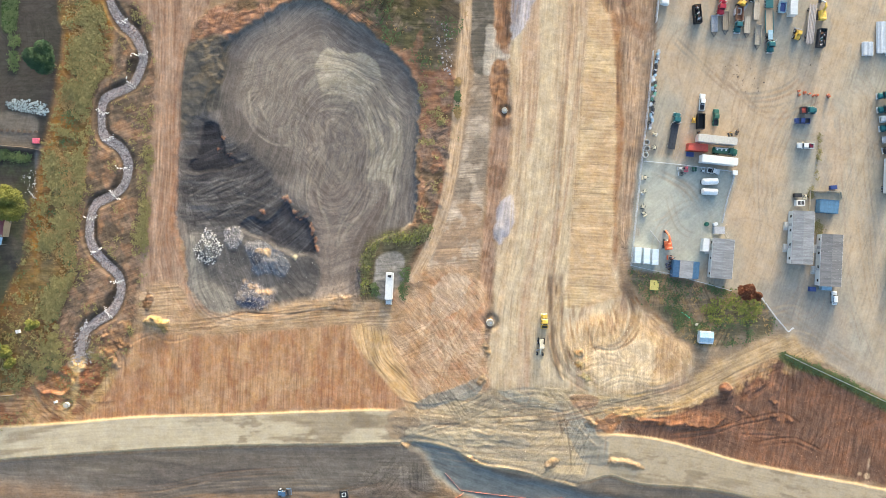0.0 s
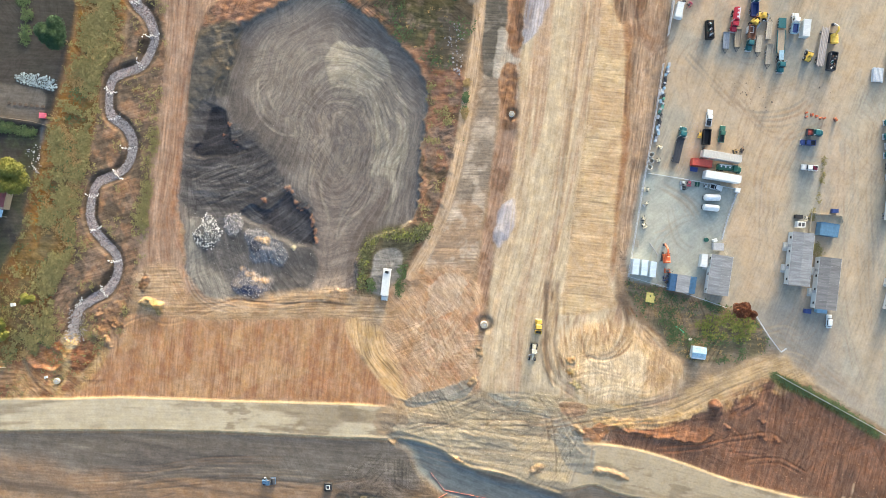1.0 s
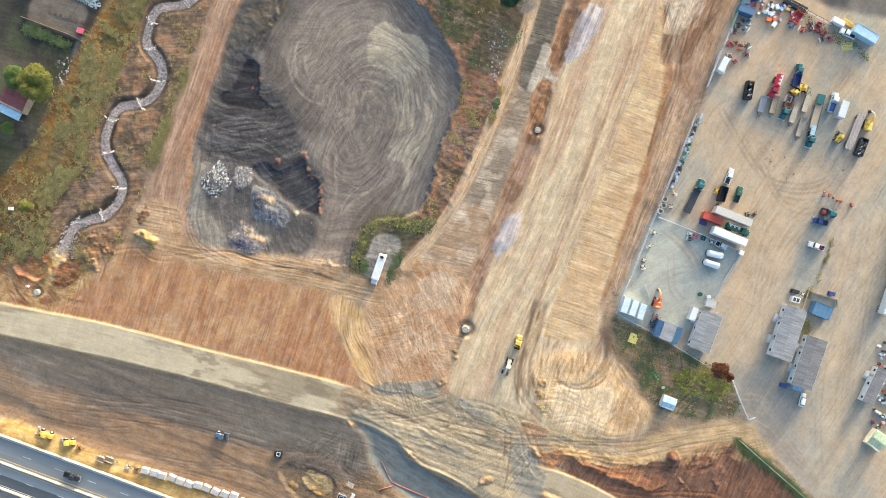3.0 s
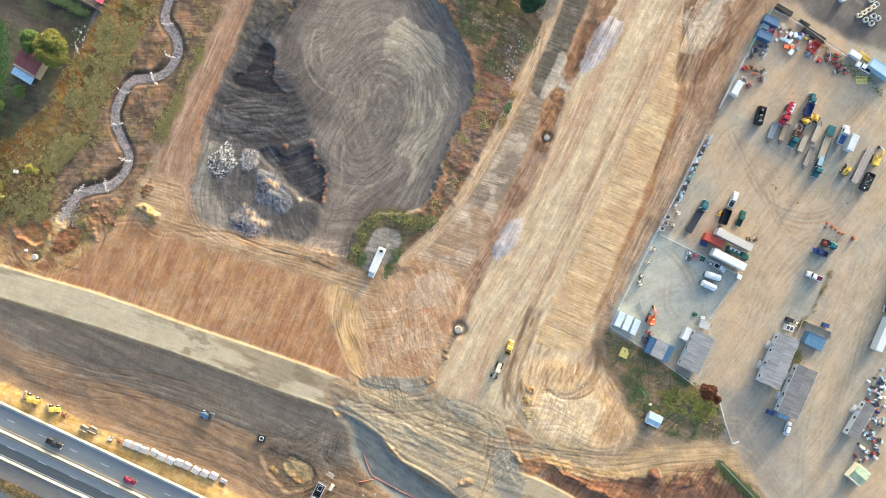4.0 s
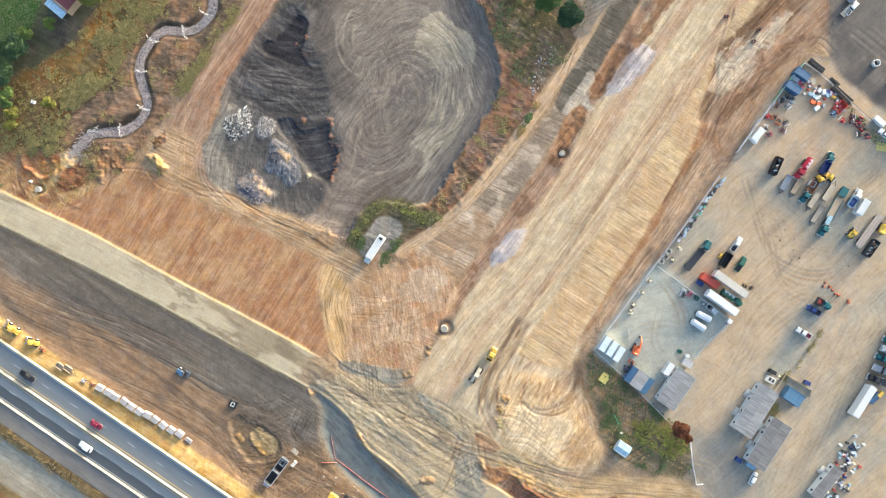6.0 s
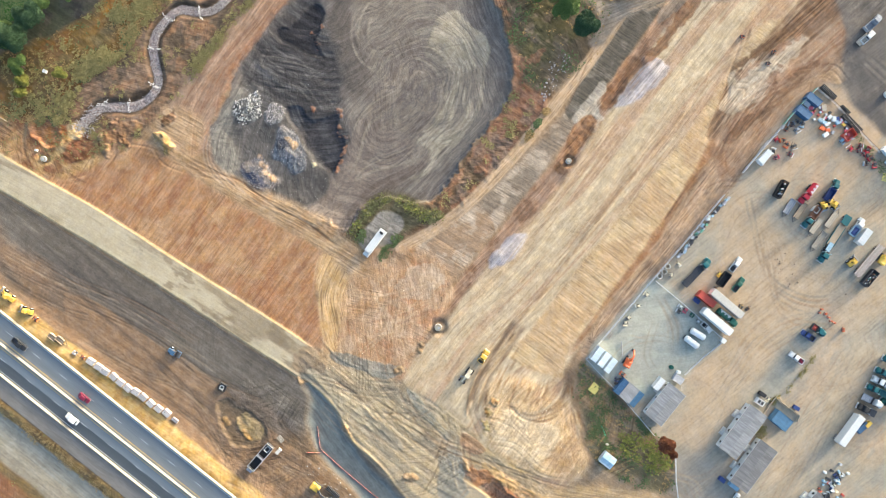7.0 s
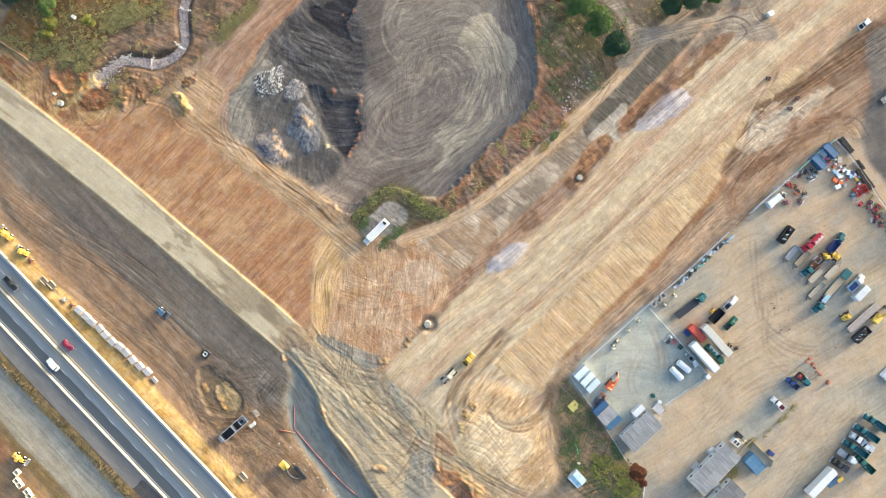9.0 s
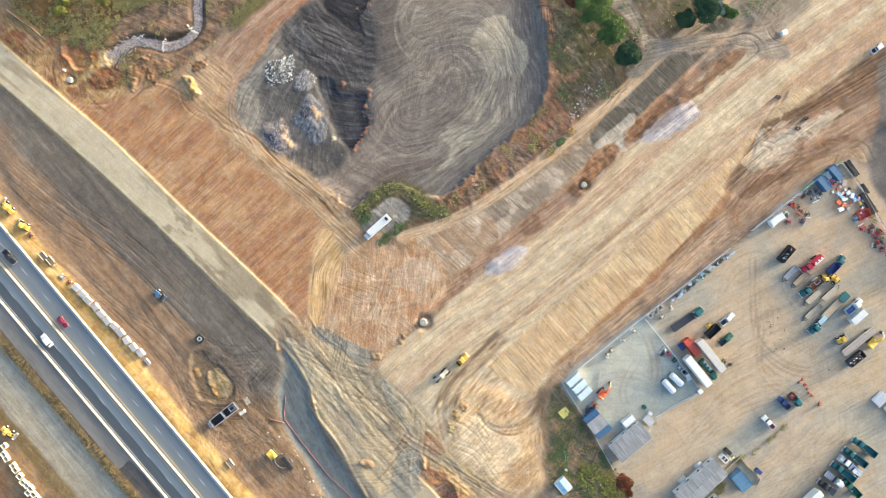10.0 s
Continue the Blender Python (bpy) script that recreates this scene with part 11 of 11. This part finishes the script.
    bm = bmesh.new()
    cyl(bm, 0, 0, -0.4, r, Hh + 0.4, "z", 24)
    part("riser", bm, m_conc, ob)
    bm = bmesh.new()
    cyl(bm, 0, 0, Hh, r * 0.95, 0.16, "z", 24, r * 0.88)
    lid = part("cover_slab", bm, m_barrier, ob)
    bm = bmesh.new()
    cyl(bm, r * 0.2, 0, Hh + 0.16, r * 0.36, 0.05, "z", 16)
    part("hatch", bm, m_grey, lid)
    return ob


def pipes(x, y, yaw, L=5.0, n=6, r=0.22, paint=None, layers=2):
    ob = thing("pipe_stack", "stack of pipes", "pipes", x, y, yaw)
    for l in range(layers):
        for k in range(n - l):
            bm = bmesh.new()
            cyl(bm, ((k * 37 + l * 11) % 5 - 2) * 0.08, (k - (n - 1 - l) / 2) * r * 2.05, 0.2 + r + l * r * 1.75, r, L, "x", 10)
            part("pipe", bm, paint or m_steel, ob)
    for s in (-1, 1):
        part("bearer", boxes((s * L * 0.35, 0, 0, 0.15, n * r * 2.1, 0.2)), m_wood, ob)
    return ob


def pallet(x, y, yaw, L=1.5, Wd=1.3, paint=None, n=6):
    ob = thing("pallet", "wooden pallet", "pallet", x, y, yaw)
    for k in range(n):
        part("slat", boxes((0, -Wd / 2 + 0.08 + k * (Wd - 0.16) / (n - 1), 0.12, L, Wd / n * 0.8, 0.03)), paint or m_pale, ob)
    for k in (-1, 0, 1):
        part("bearer", boxes((k * L * 0.42, 0, 0, 0.1, Wd, 0.12)), paint or m_pale, ob)
    return ob


def ac_unit(x, y, yaw):
    ob = thing("cooling_unit", "cooling unit", "unit", x, y, yaw)
    part("housing", boxes((0, 0, 0.1, 3.0, 2.0, 1.4, 0.05)), m_white, ob)
    for s in (-1, 1):
        part("grille", boxes((s * 0.62, 0, 1.5, 0.95, 1.3, 0.05)), m_dark, ob)
    part("plinth", boxes((0, 0, 0, 3.2, 2.2, 0.12)), m_conc, ob)
    return ob


# manholes and pipes
place(manhole, 16.60, -26.00, 0, "pale round concrete manhole riser in a dug ring", r=1.25)
place(manhole, 21.80, 49.00, 0, "small pale manhole riser beside the ditch", r=0.95)
place(manhole, -133.20, -55.20, 0, "low round concrete manhole near the creek mouth", r=1.0, Hh=0.5)
place(crate, -136.80, -54.00, 20, "small white box near the creek mouth", L=0.9, Wd=0.8, paint=m_white)
for px, py in ((71.80, 37.60), (71.90, 35.40), (71.40, 33.20)):
    place(pipe_ring, px, py, 0, "upright grey concrete pipe section in a row", "concrete pipe sections")
place(pipe_ring, 102.29, 132.22, 0, "wide concrete pipe section on the grey lot", r=1.3, w=0.3)
place(pipes, 149.80, 70.60, 90, "stack of pale steel pipes", "pipe stacks", L=4.8, n=9)
place(pipes, 155.20, 74.60, 90, "long stack of pale steel pipes", "pipe stacks", L=11.0, n=10)
place(pipes, 158.20, 69.80, 80, "stack of pale steel pipes", "pipe stacks", L=4.2, n=8)
place(pipes, 84.50, 121.10, -9.7, "black plastic pipes beside the fence", "black pipes", L=6.5, n=5, paint=m_black)
place(pipes, 97.40, 116.49, -11.7, "black plastic pipes beside the fence", "black pipes", L=8.5, n=6, paint=m_black)
place(pipes, 92.86, 119.30, -11.7, "black plastic pipes beside the fence", "black pipes", L=4.0, n=3, paint=m_black)
place(pipes, 18.56, -95.33, -6.7, "black pipes lying near the excavator", "black pipes", L=5.5, n=4, paint=m_black)
place(pipes, 75.00, 4.20, -52, "single grey steel pole on gravel", L=5.4, n=1, r=0.16, layers=1, paint=m_grey)

# precast blocks in a line beside the highway
rnd = random.Random(5)
ROW0, ROW1 = (-78.25, -104.75), (-46.08, -104.99)
for k in range(11):
    f = k / 10
    place(precast, ROW0[0] + (ROW1[0] - ROW0[0]) * f + rnd.uniform(-.2, .2), ROW0[1] + (ROW1[1] - ROW0[1]) * f + rnd.uniform(-.25, .25), HA + rnd.uniform(-8, 8), "large white precast block in a line beside the highway", "precast blocks")
place(precast, -42.15, -105.48, HA, "low white precast slab at the end of a line", L=2.4, Wd=1.2, Hh=0.8)
place(deck_trailer, -94.24, -104.95, HA, "small grey utility trailer", "utility trailers", L=2.8, Wd=1.8, deck=m_wood, sides=True)
place(deck_trailer, -91.42, -104.37, HA, "small grey utility trailer", "utility trailers", L=3.0, Wd=1.8, deck=m_wood, sides=True)
place(deck_trailer, 4.21, -109.55, -4.7, "small pale utility trailer on the bank", L=3.0, Wd=1.8, deck=m_wood, sides=True)
place(implement, -102.74, -103.30, HA, "orange compressor beside the highway", "roadside machines", paint=m_orange, seed=3)
place(implement, -84.34, -105.47, HA, "grey compressor beside the highway", "roadside machines", paint=m_grey, seed=4)
place(implement, -81.23, -105.17, HA, "orange compressor beside the highway", "roadside machines", paint=m_orange, seed=3, size=0.7)


def trench_box(x, y, yaw):
    """Black tapered shaft box with a pale frame in its mouth."""
    ob = thing("trench_box", "trench box", "trench box", x, y, yaw)
    for k in range(4):
        a = 90.0 * k
        c, s = math.cos(radians(a)), math.sin(radians(a))
        bm = bmesh.new()
        box(bm, c * 1.25, s * 1.25, 0, 0.35, 2.8, 1.3, 0.05, (0.5, 0.7), a)
        part("side_plate", bm, m_black, ob)
        bm = bmesh.new()
        box(bm, c * 0.62, s * 0.62, 1.0, 0.22, 1.45, 0.2, 0.03, None, a)
        part("mouth_frame", bm, m_white, ob, "pale square frame")
    part("shaft_floor", boxes((0, 0, 0.05, 2.4, 2.4, 0.3)), m_dark, ob)
    return ob


place(trench_box, -34.90, -86.57, 5.3, "black square trench box with pale frame in bare earth")
place(pallet, -7.48, -90.37, -14.7, "pale timber mat on bare earth", L=2.6, Wd=1.6)
place(crate, -5.63, -94.18, 80.3, "grey box beside the screening plant", L=2.2, Wd=1.2, Hh=1.0, paint=m_conc)
for k, (px, py) in enumerate([(-54.5, -164.9), (-52.6, -165.3), (-49.2, -165.3), (-47.5, -165.8), (-44.9, -166.2), (-42.6, -166.9), (-40.9, -166.7), (-39.2, -166.5), (-38.6, -168.2), (-36.9, -167.2), (-34.9, -167.4), (-34.3, -169.1), (-56.4, -162.7)]):
    place(concrete_box, px, py, HA + 8 * math.sin(5.0 * k), "open pale concrete box in a rough row", "concrete boxes")

# along the yard fence
for k, (px, py) in enumerate(((71.20, 25.20), (71.00, 20.20), (70.60, 15.00), (70.80, 12.60), (74.60, 40.60), (74.40, 35.80))):
    place(implement, px, py, 40 * k, "small cream machine stored along the fence", "cream machines", paint=m_cream, seed=20 + k % 3, size=0.8)
FENCE_STUFF = (m_white, m_steel, m_sky, m_grey, m_steel, m_dark, m_boxwhite, m_fabric, m_grey, m_dark)
for k in range(30):
    f = k / 29
    x, y = Vector((74.60, 69.80)).lerp(Vector((72.00, 42.60)), f)
    x += 0.9 + rnd.uniform(-.3, .8)
    c = rnd.randrange(10)
    if k % 4 == 1:
        place(drum, x, y, 0, "plastic drum standing along the fence", "stored drums", paint=FENCE_STUFF[c])
    elif k % 4 == 3:
        place(implement, x, y, rnd.uniform(0, 360), "small machine stored along the fence", "stored machines", paint=FENCE_STUFF[c], seed=30 + c % 3, size=0.75)
    else:
        place(crate, x, y, rnd.uniform(70, 100), "boxed material stored along the fence", "stored boxes", L=1.4, Wd=0.9, Hh=0.7, paint=FENCE_STUFF[c])
place(crate, 78.60, 87.60, 90, "white box at the yard entrance", L=3.4, Wd=1.8, Hh=1.6, paint=m_white)

# middle of the yard
place(pallet, 68.60, 6.00, 88, "bare timber pallet on gravel", "pallets", L=2.6, Wd=1.7)
place(pallet, 78.00, -8.40, -8, "timber pallet near the storage boxes", "pallets", L=2.8, Wd=1.0)
place(crate, 74.60, -12.80, 85, "yellow bin on bare soil", L=3.4, Wd=3.0, Hh=0.6, paint=m_paleyellow)
for k, (px, py, c) in enumerate(((80.40, -3.00, m_orange), (81.20, -4.20, m_dark), (79.40, -5.40, m_navy), (80.00, -6.80, m_rust))):
    place(implement, px, py, 55 * k, "attachment stored beside the blue shed", "shed attachments", paint=c, seed=40 + k)
place(crate, 87.20, 33.40, -5, "stack of dark blue panels", L=2.6, Wd=1.6, Hh=0.5, paint=m_navy)
place(implement, 88.60, 45.80, 85, "yellow light mast trailer", paint=m_yellow, seed=51)
for k, (px, py, c) in enumerate(((83.80, 28.40, m_white), (85.80, 28.40, m_pink), (88.40, 28.20, m_green), (91.80, 27.80, m_white), (84.20, 26.60, m_dark))):
    place(implement, px, py, 90 * k, "small machine beside the pipe fence", "fence-side machines", paint=c, seed=60 + k, size=0.9)
place(pickup, 95.34, 27.47, -12, "small white utility truck", "pickups", paint=m_white, L=4.4)
place(crate, 102.71, 26.87, -5, "white box at the fence end", L=1.7, Wd=1.6, Hh=1.5, paint=m_white)
place(implement, 101.60, 40.60, 20, "yellow compressor behind the trailer", paint=m_yellow, seed=70, size=0.8)
place(implement, 103.80, 41.40, 70, "rusty compressor behind the trailer", paint=m_rust, seed=71, size=0.7)
place(implement, 90.20, 40.60, 70, "rusty attachment behind the trailer", paint=m_rust, seed=72, size=0.7)
place(drum, 93.00, 8.80, 0, "dark green drum on gravel", paint=m_green, r=0.7)
place(container, 92.16, 1.39, 86, "small white annex box beside the office", L=4.6, Wd=2.2, Hh=2.3, paint=m_white)
place(crate, 97.13, 6.57, 0, "grey equipment box behind the office", L=3.6, Wd=2.6, Hh=1.6, paint=m_grey)
place(crate, 95.94, 8.76, 20, "white tank-like box behind the office", L=1.4, Wd=1.1, Hh=1.3, paint=m_white)
place(pallet, 100.20, 8.20, 35, "brown timber pallet behind the office", "pallets", L=1.7, Wd=1.3, paint=m_wood)
place(pallet, 100.40, 5.00, -60, "pale timber ramp behind the office", "pallets", L=2.4, Wd=0.9)
place(ac_unit, 125.80, 16.20, 0, "white cooling unit with two dark grilles")
place(crate, 125.00, 18.91, 0, "black steel bin behind the office", L=2.6, Wd=1.4, Hh=1.3, paint=m_black)
place(implement, 128.00, 18.60, 80, "tan generator behind the office", paint=m_cream, seed=80, size=0.8)
place(crate, 137.67, 21.72, 3, "dark navy bin beside the timber fence", L=2.2, Wd=1.4, Hh=1.2, paint=m_navy)
place(crate, 134.75, -13.73, -3, "pale blue box beside the office", L=3.6, Wd=1.6, Hh=1.7, paint=m_sky)
place(crate, 130.17, -14.13, -3, "dark navy box beside the office", L=2.2, Wd=1.6, Hh=1.3, paint=m_navy)
for px, py in ((125.80, 54.40), (128.00, 54.80), (129.60, 54.80), (130.60, 54.40), (132.00, 54.00), (135.80, 54.20), (136.60, 53.80), (130.60, 49.40), (131.20, 48.80), (125.40, 55.60), (127.40, 55.40)):
    place(traffic_barrel, px + rnd.uniform(-.3, .3), py + rnd.uniform(-.3, .3), 0, "orange traffic barrel with white band", "traffic barrels")

# junk corner
place(container, 78.22, 88.81, 80.3, "small white cargo trailer at the fence", L=5.4, Wd=2.3, Hh=2.3, paint=m_white)
JUNK = ((79.37, 101.70, m_orange), (80.66, 97.88, m_orange), (82.64, 97.33, m_orange), (84.90, 98.19, m_dark), (85.48, 95.08, m_crimson), (81.97, 91.24, m_pink), (79.84, 92.51, m_white), (78.40, 96.74, m_crimson),
        (80.06, 104.10, m_maroon), (80.90, 106.09, m_grey), (83.02, 106.52, m_sky), (82.61, 103.83, m_grey), (104.35, 111.58, m_crimson), (106.90, 109.90, m_crimson), (108.32, 109.90, m_crimson), (102.10, 108.74, m_crimson),
        (109.89, 107.51, m_maroon), (109.87, 110.05, m_crimson), (112.28, 108.79, m_crimson), (98.00, 109.43, m_sky), (104.78, 109.74, m_crimson), (107.46, 111.88, m_crimson))
for k, (px, py, c) in enumerate(JUNK):
    place(implement, px, py, 47 * k, "stored attachment in the junk corner", "junk corner attachments", paint=c, seed=90 + k % 4, size=1.15)
JBOX = ((80.58, 113.16, m_white, 3), (82.42, 112.74, m_pink, 2), (79.31, 113.57, m_sky, 2), (84.12, 112.47, m_red, 1), (86.23, 115.45, m_pale, 3), (87.66, 111.21, m_sky, 2), (89.36, 111.22, m_sky, 2), (90.35, 111.09, m_white, 2),
        (89.77, 113.91, m_white, 2), (91.47, 114.20, m_white, 2.4), (93.03, 113.79, m_sky, 2), (89.80, 109.10, m_orange, 2.4), (91.77, 109.68, m_orange, 2), (92.06, 107.98, m_white, 2.6), (93.75, 109.97, m_grey, 1.6), (92.45, 114.91, m_navy, 2), (95.28, 114.36, m_yellow, 1.6), (95.42, 115.64, m_grey, 1.4), (100.53, 111.99, m_sky, 1.6), (98.28, 110.28, m_steel, 1.6))
for k, (px, py, c, s) in enumerate(JBOX):
    place(crate, px, py, 33 * k, "boxed goods piled in the junk corner", "junk corner boxes", L=s * 0.75, Wd=s * 0.55, Hh=0.8, paint=c)
CORNER = (m_white, m_sky, m_steel, m_red, m_white, m_pink, m_dark, m_orange)
for k in range(30):
    x, y = Vector((79.17, 112.87)).lerp(Vector((97.84, 112.96)), rnd.random())
    place(crate, x + rnd.uniform(-2.6, 2.6), y + rnd.uniform(-2.6, 2.6), rnd.uniform(0, 360), "small boxed goods strewn in the junk corner", "junk corner boxes", L=0.9, Wd=0.7, Hh=0.6, paint=CORNER[rnd.randrange(8)])
place(scrap_bin, 98.79, 112.13, 70.3, "bright red open hopper in the junk corner", paint=m_red, L=4.4, Wd=3.0, Hh=1.6, seed=21, mix=False)
# stored goods beside the narrow office trailer
GOODS = (m_white, m_sky, m_steel, m_red, m_navy, m_cream, m_dark, m_white)
CLUTTER = [Vector(p) for p in [(163.1, 11.2), (165.7, -3.0), (168.3, -19.3)]]
for k in range(96):
    f = rnd.random() * 2
    x, y = CLUTTER[int(f)].lerp(CLUTTER[int(f) + 1], f % 1)
    x, y = x + rnd.gauss(0, 2.2), y + rnd.gauss(0, 1.2)
    c = rnd.randrange(8)
    if k % 4 == 0:
        place(implement, x, y, 30 * rnd.randrange(12), "stored attachment in a cluttered pile", "cluttered goods", paint=GOODS[c], seed=110 + k % 3, size=0.7)
    elif k % 4 == 1:
        place(drum, x, y, 0, "drum standing in a cluttered pile", "cluttered drums", paint=GOODS[c])
    else:
        place(crate, x, y, rnd.uniform(0, 360), "boxed goods in a cluttered pile", "cluttered goods", L=(1.3, 0.8)[k % 2], Wd=0.7, Hh=0.6, paint=GOODS[c])
place(hut, 166.6, -23.6, -21, "small hut with pale green sheet roof beside clutter", L=5.6, Wd=6.4, Hh=2.6, roofing=plain("green_sheet_roof", (0.30, 0.36, 0.24), 0.6, wear=0.25), walls=m_cream)
place(crate, 162.10, 31.19, 78.0, "bright yellow tank beside a blue tarpaulin", L=2.4, Wd=1.2, Hh=1.1, paint=m_yellow)
place(crate, 161.21, 29.01, 73.0, "low stack under a blue tarpaulin", L=4.6, Wd=1.8, Hh=0.9, paint=m_blue)
# north road
place(crate, 33.08, 137.42, 65.3, "small white box on the sandy road", L=2.0, Wd=1.7, Hh=1.4, paint=m_white)
place(pickup, 60.28, 156.98, 80.3, "white pickup truck on the sandy road", "pickups", paint=m_white, L=4.8)
for px, py in ((48.16, 120.21), (61.18, 117.73), (60.60, 122.25)):
    place(implement, px, py, 30, "small red pump on the sandy road", "red pumps", paint=m_red, seed=130, size=0.7)
# garden
place(crate, -143.60, 38.20, 0, "pink covered box in the garden", L=2.2, Wd=1.9, Hh=0.9, paint=m_pink)
place(crate, -149.83, -29.10, 10, "small white box in the scrub", L=1.4, Wd=1.2, Hh=0.9, paint=m_white)
for k in range(7):
    place(drum, *Vector((-156.00, 42.00)).lerp(Vector((-144.00, 41.40)), k / 6), 0, "dark planter ring in a garden row", "planter rings", paint=m_bark, r=0.55, Hh=0.25)
place(pipes, 85.80, -23.40, -35, "bright green plastic pipe in the weeds", L=4.0, n=1, r=0.18, layers=1, paint=plain("bright_green", (0.10, 0.45, 0.22), 0.5))
place(crate, 89.60, -26.60, 10, "small pale box in the weeds", L=1.0, Wd=0.8, Hh=0.6, paint=m_cream)
place(pickup, 84.95, 144.79, 76.0, "white pickup truck on the grey lot", "pickups", paint=m_white)
place(deck_trailer, 83.97, 143.09, 76.0, "tan deck trailer on the grey lot", "deck trailers", L=5.0, deck=m_pale)
place(dump_truck, 83.43, 149.59, 76.0, "grey truck on the grey lot", TR, paint=m_grey, L=7.6)
rock_stuff("clods", 26, sm(area([(97.2, 66.2), (112.2, 63.2), (113.2, 55.2), (99.2, 58.2)]), 1.0) + 0.3 * sm(area([(121.2, 66.2), (133.2, 66.2), (131.2, 60.2), (123.2, 60.2)]), 1.0), 515, rocky("dark_clods", (0.10, 0.075, 0.055), (0.20, 0.15, 0.11)), "dark earth clods dropped on the yard", (0.2, 0.7), "clods")
# grey lot beyond the wire fence
for px, py in [(112.6, 138.1), (112.2, 135.5), (114.3, 134.4), (114.8, 130.2), (112.7, 128.0), (115.1, 127.6), (116.6, 130.0)]:
    place(pipe_ring, px, py, 0, "pale concrete pipe ring standing on the grey lot", "concrete rings on the lot", r=0.95, Hh=1.0, w=0.2)
for px, py in [(110.1, 128.7), (111.3, 130.2), (112.5, 131.7), (113.6, 133.2)]:
    place(concrete_box, px, py, 33, "open pale concrete box in a row of rings", "concrete boxes on the lot", L=1.6, Wd=1.5, Hh=1.0)
B0, B1, B2, B3, B4 = [(113.3, 114.7), (118.1, 115.4), (117.8, 111.8), (123.2, 112.8), (119.2, 107.7)]
place(crate, *B0, -12, "long white box behind the wire fence", L=4.4, Wd=1.9, Hh=1.6, paint=m_white)
place(pipes, *B1, -16, "yellow steel pipes behind the wire fence", L=6.0, n=4, r=0.2, layers=1, paint=m_yellow)
place(pickup, *B2, 170, "white pickup truck parked behind the wire fence", "pickups", paint=m_white)
place(container, *B3, -14, "pale blue storage container behind the wire fence", L=9.0, Wd=3.4, paint=m_sky)
place(pallet, *B4, 20, "pale yellow sheet stack beside the wire fence", L=4.0, Wd=2.6, paint=m_paleyellow)
weeds_stuff("green_weeds", 70, sm(area([(93.4, 119.0), (104.0, 114.8), (119.0, 110.3), (126.5, 107.0), (127.8, 104.0), (117.9, 107.7), (102.7, 112.5), (93.6, 116.5)]), 0.6), 324, g_green, "green weeds along the lot's wire fence", per=9, tall=0.5)
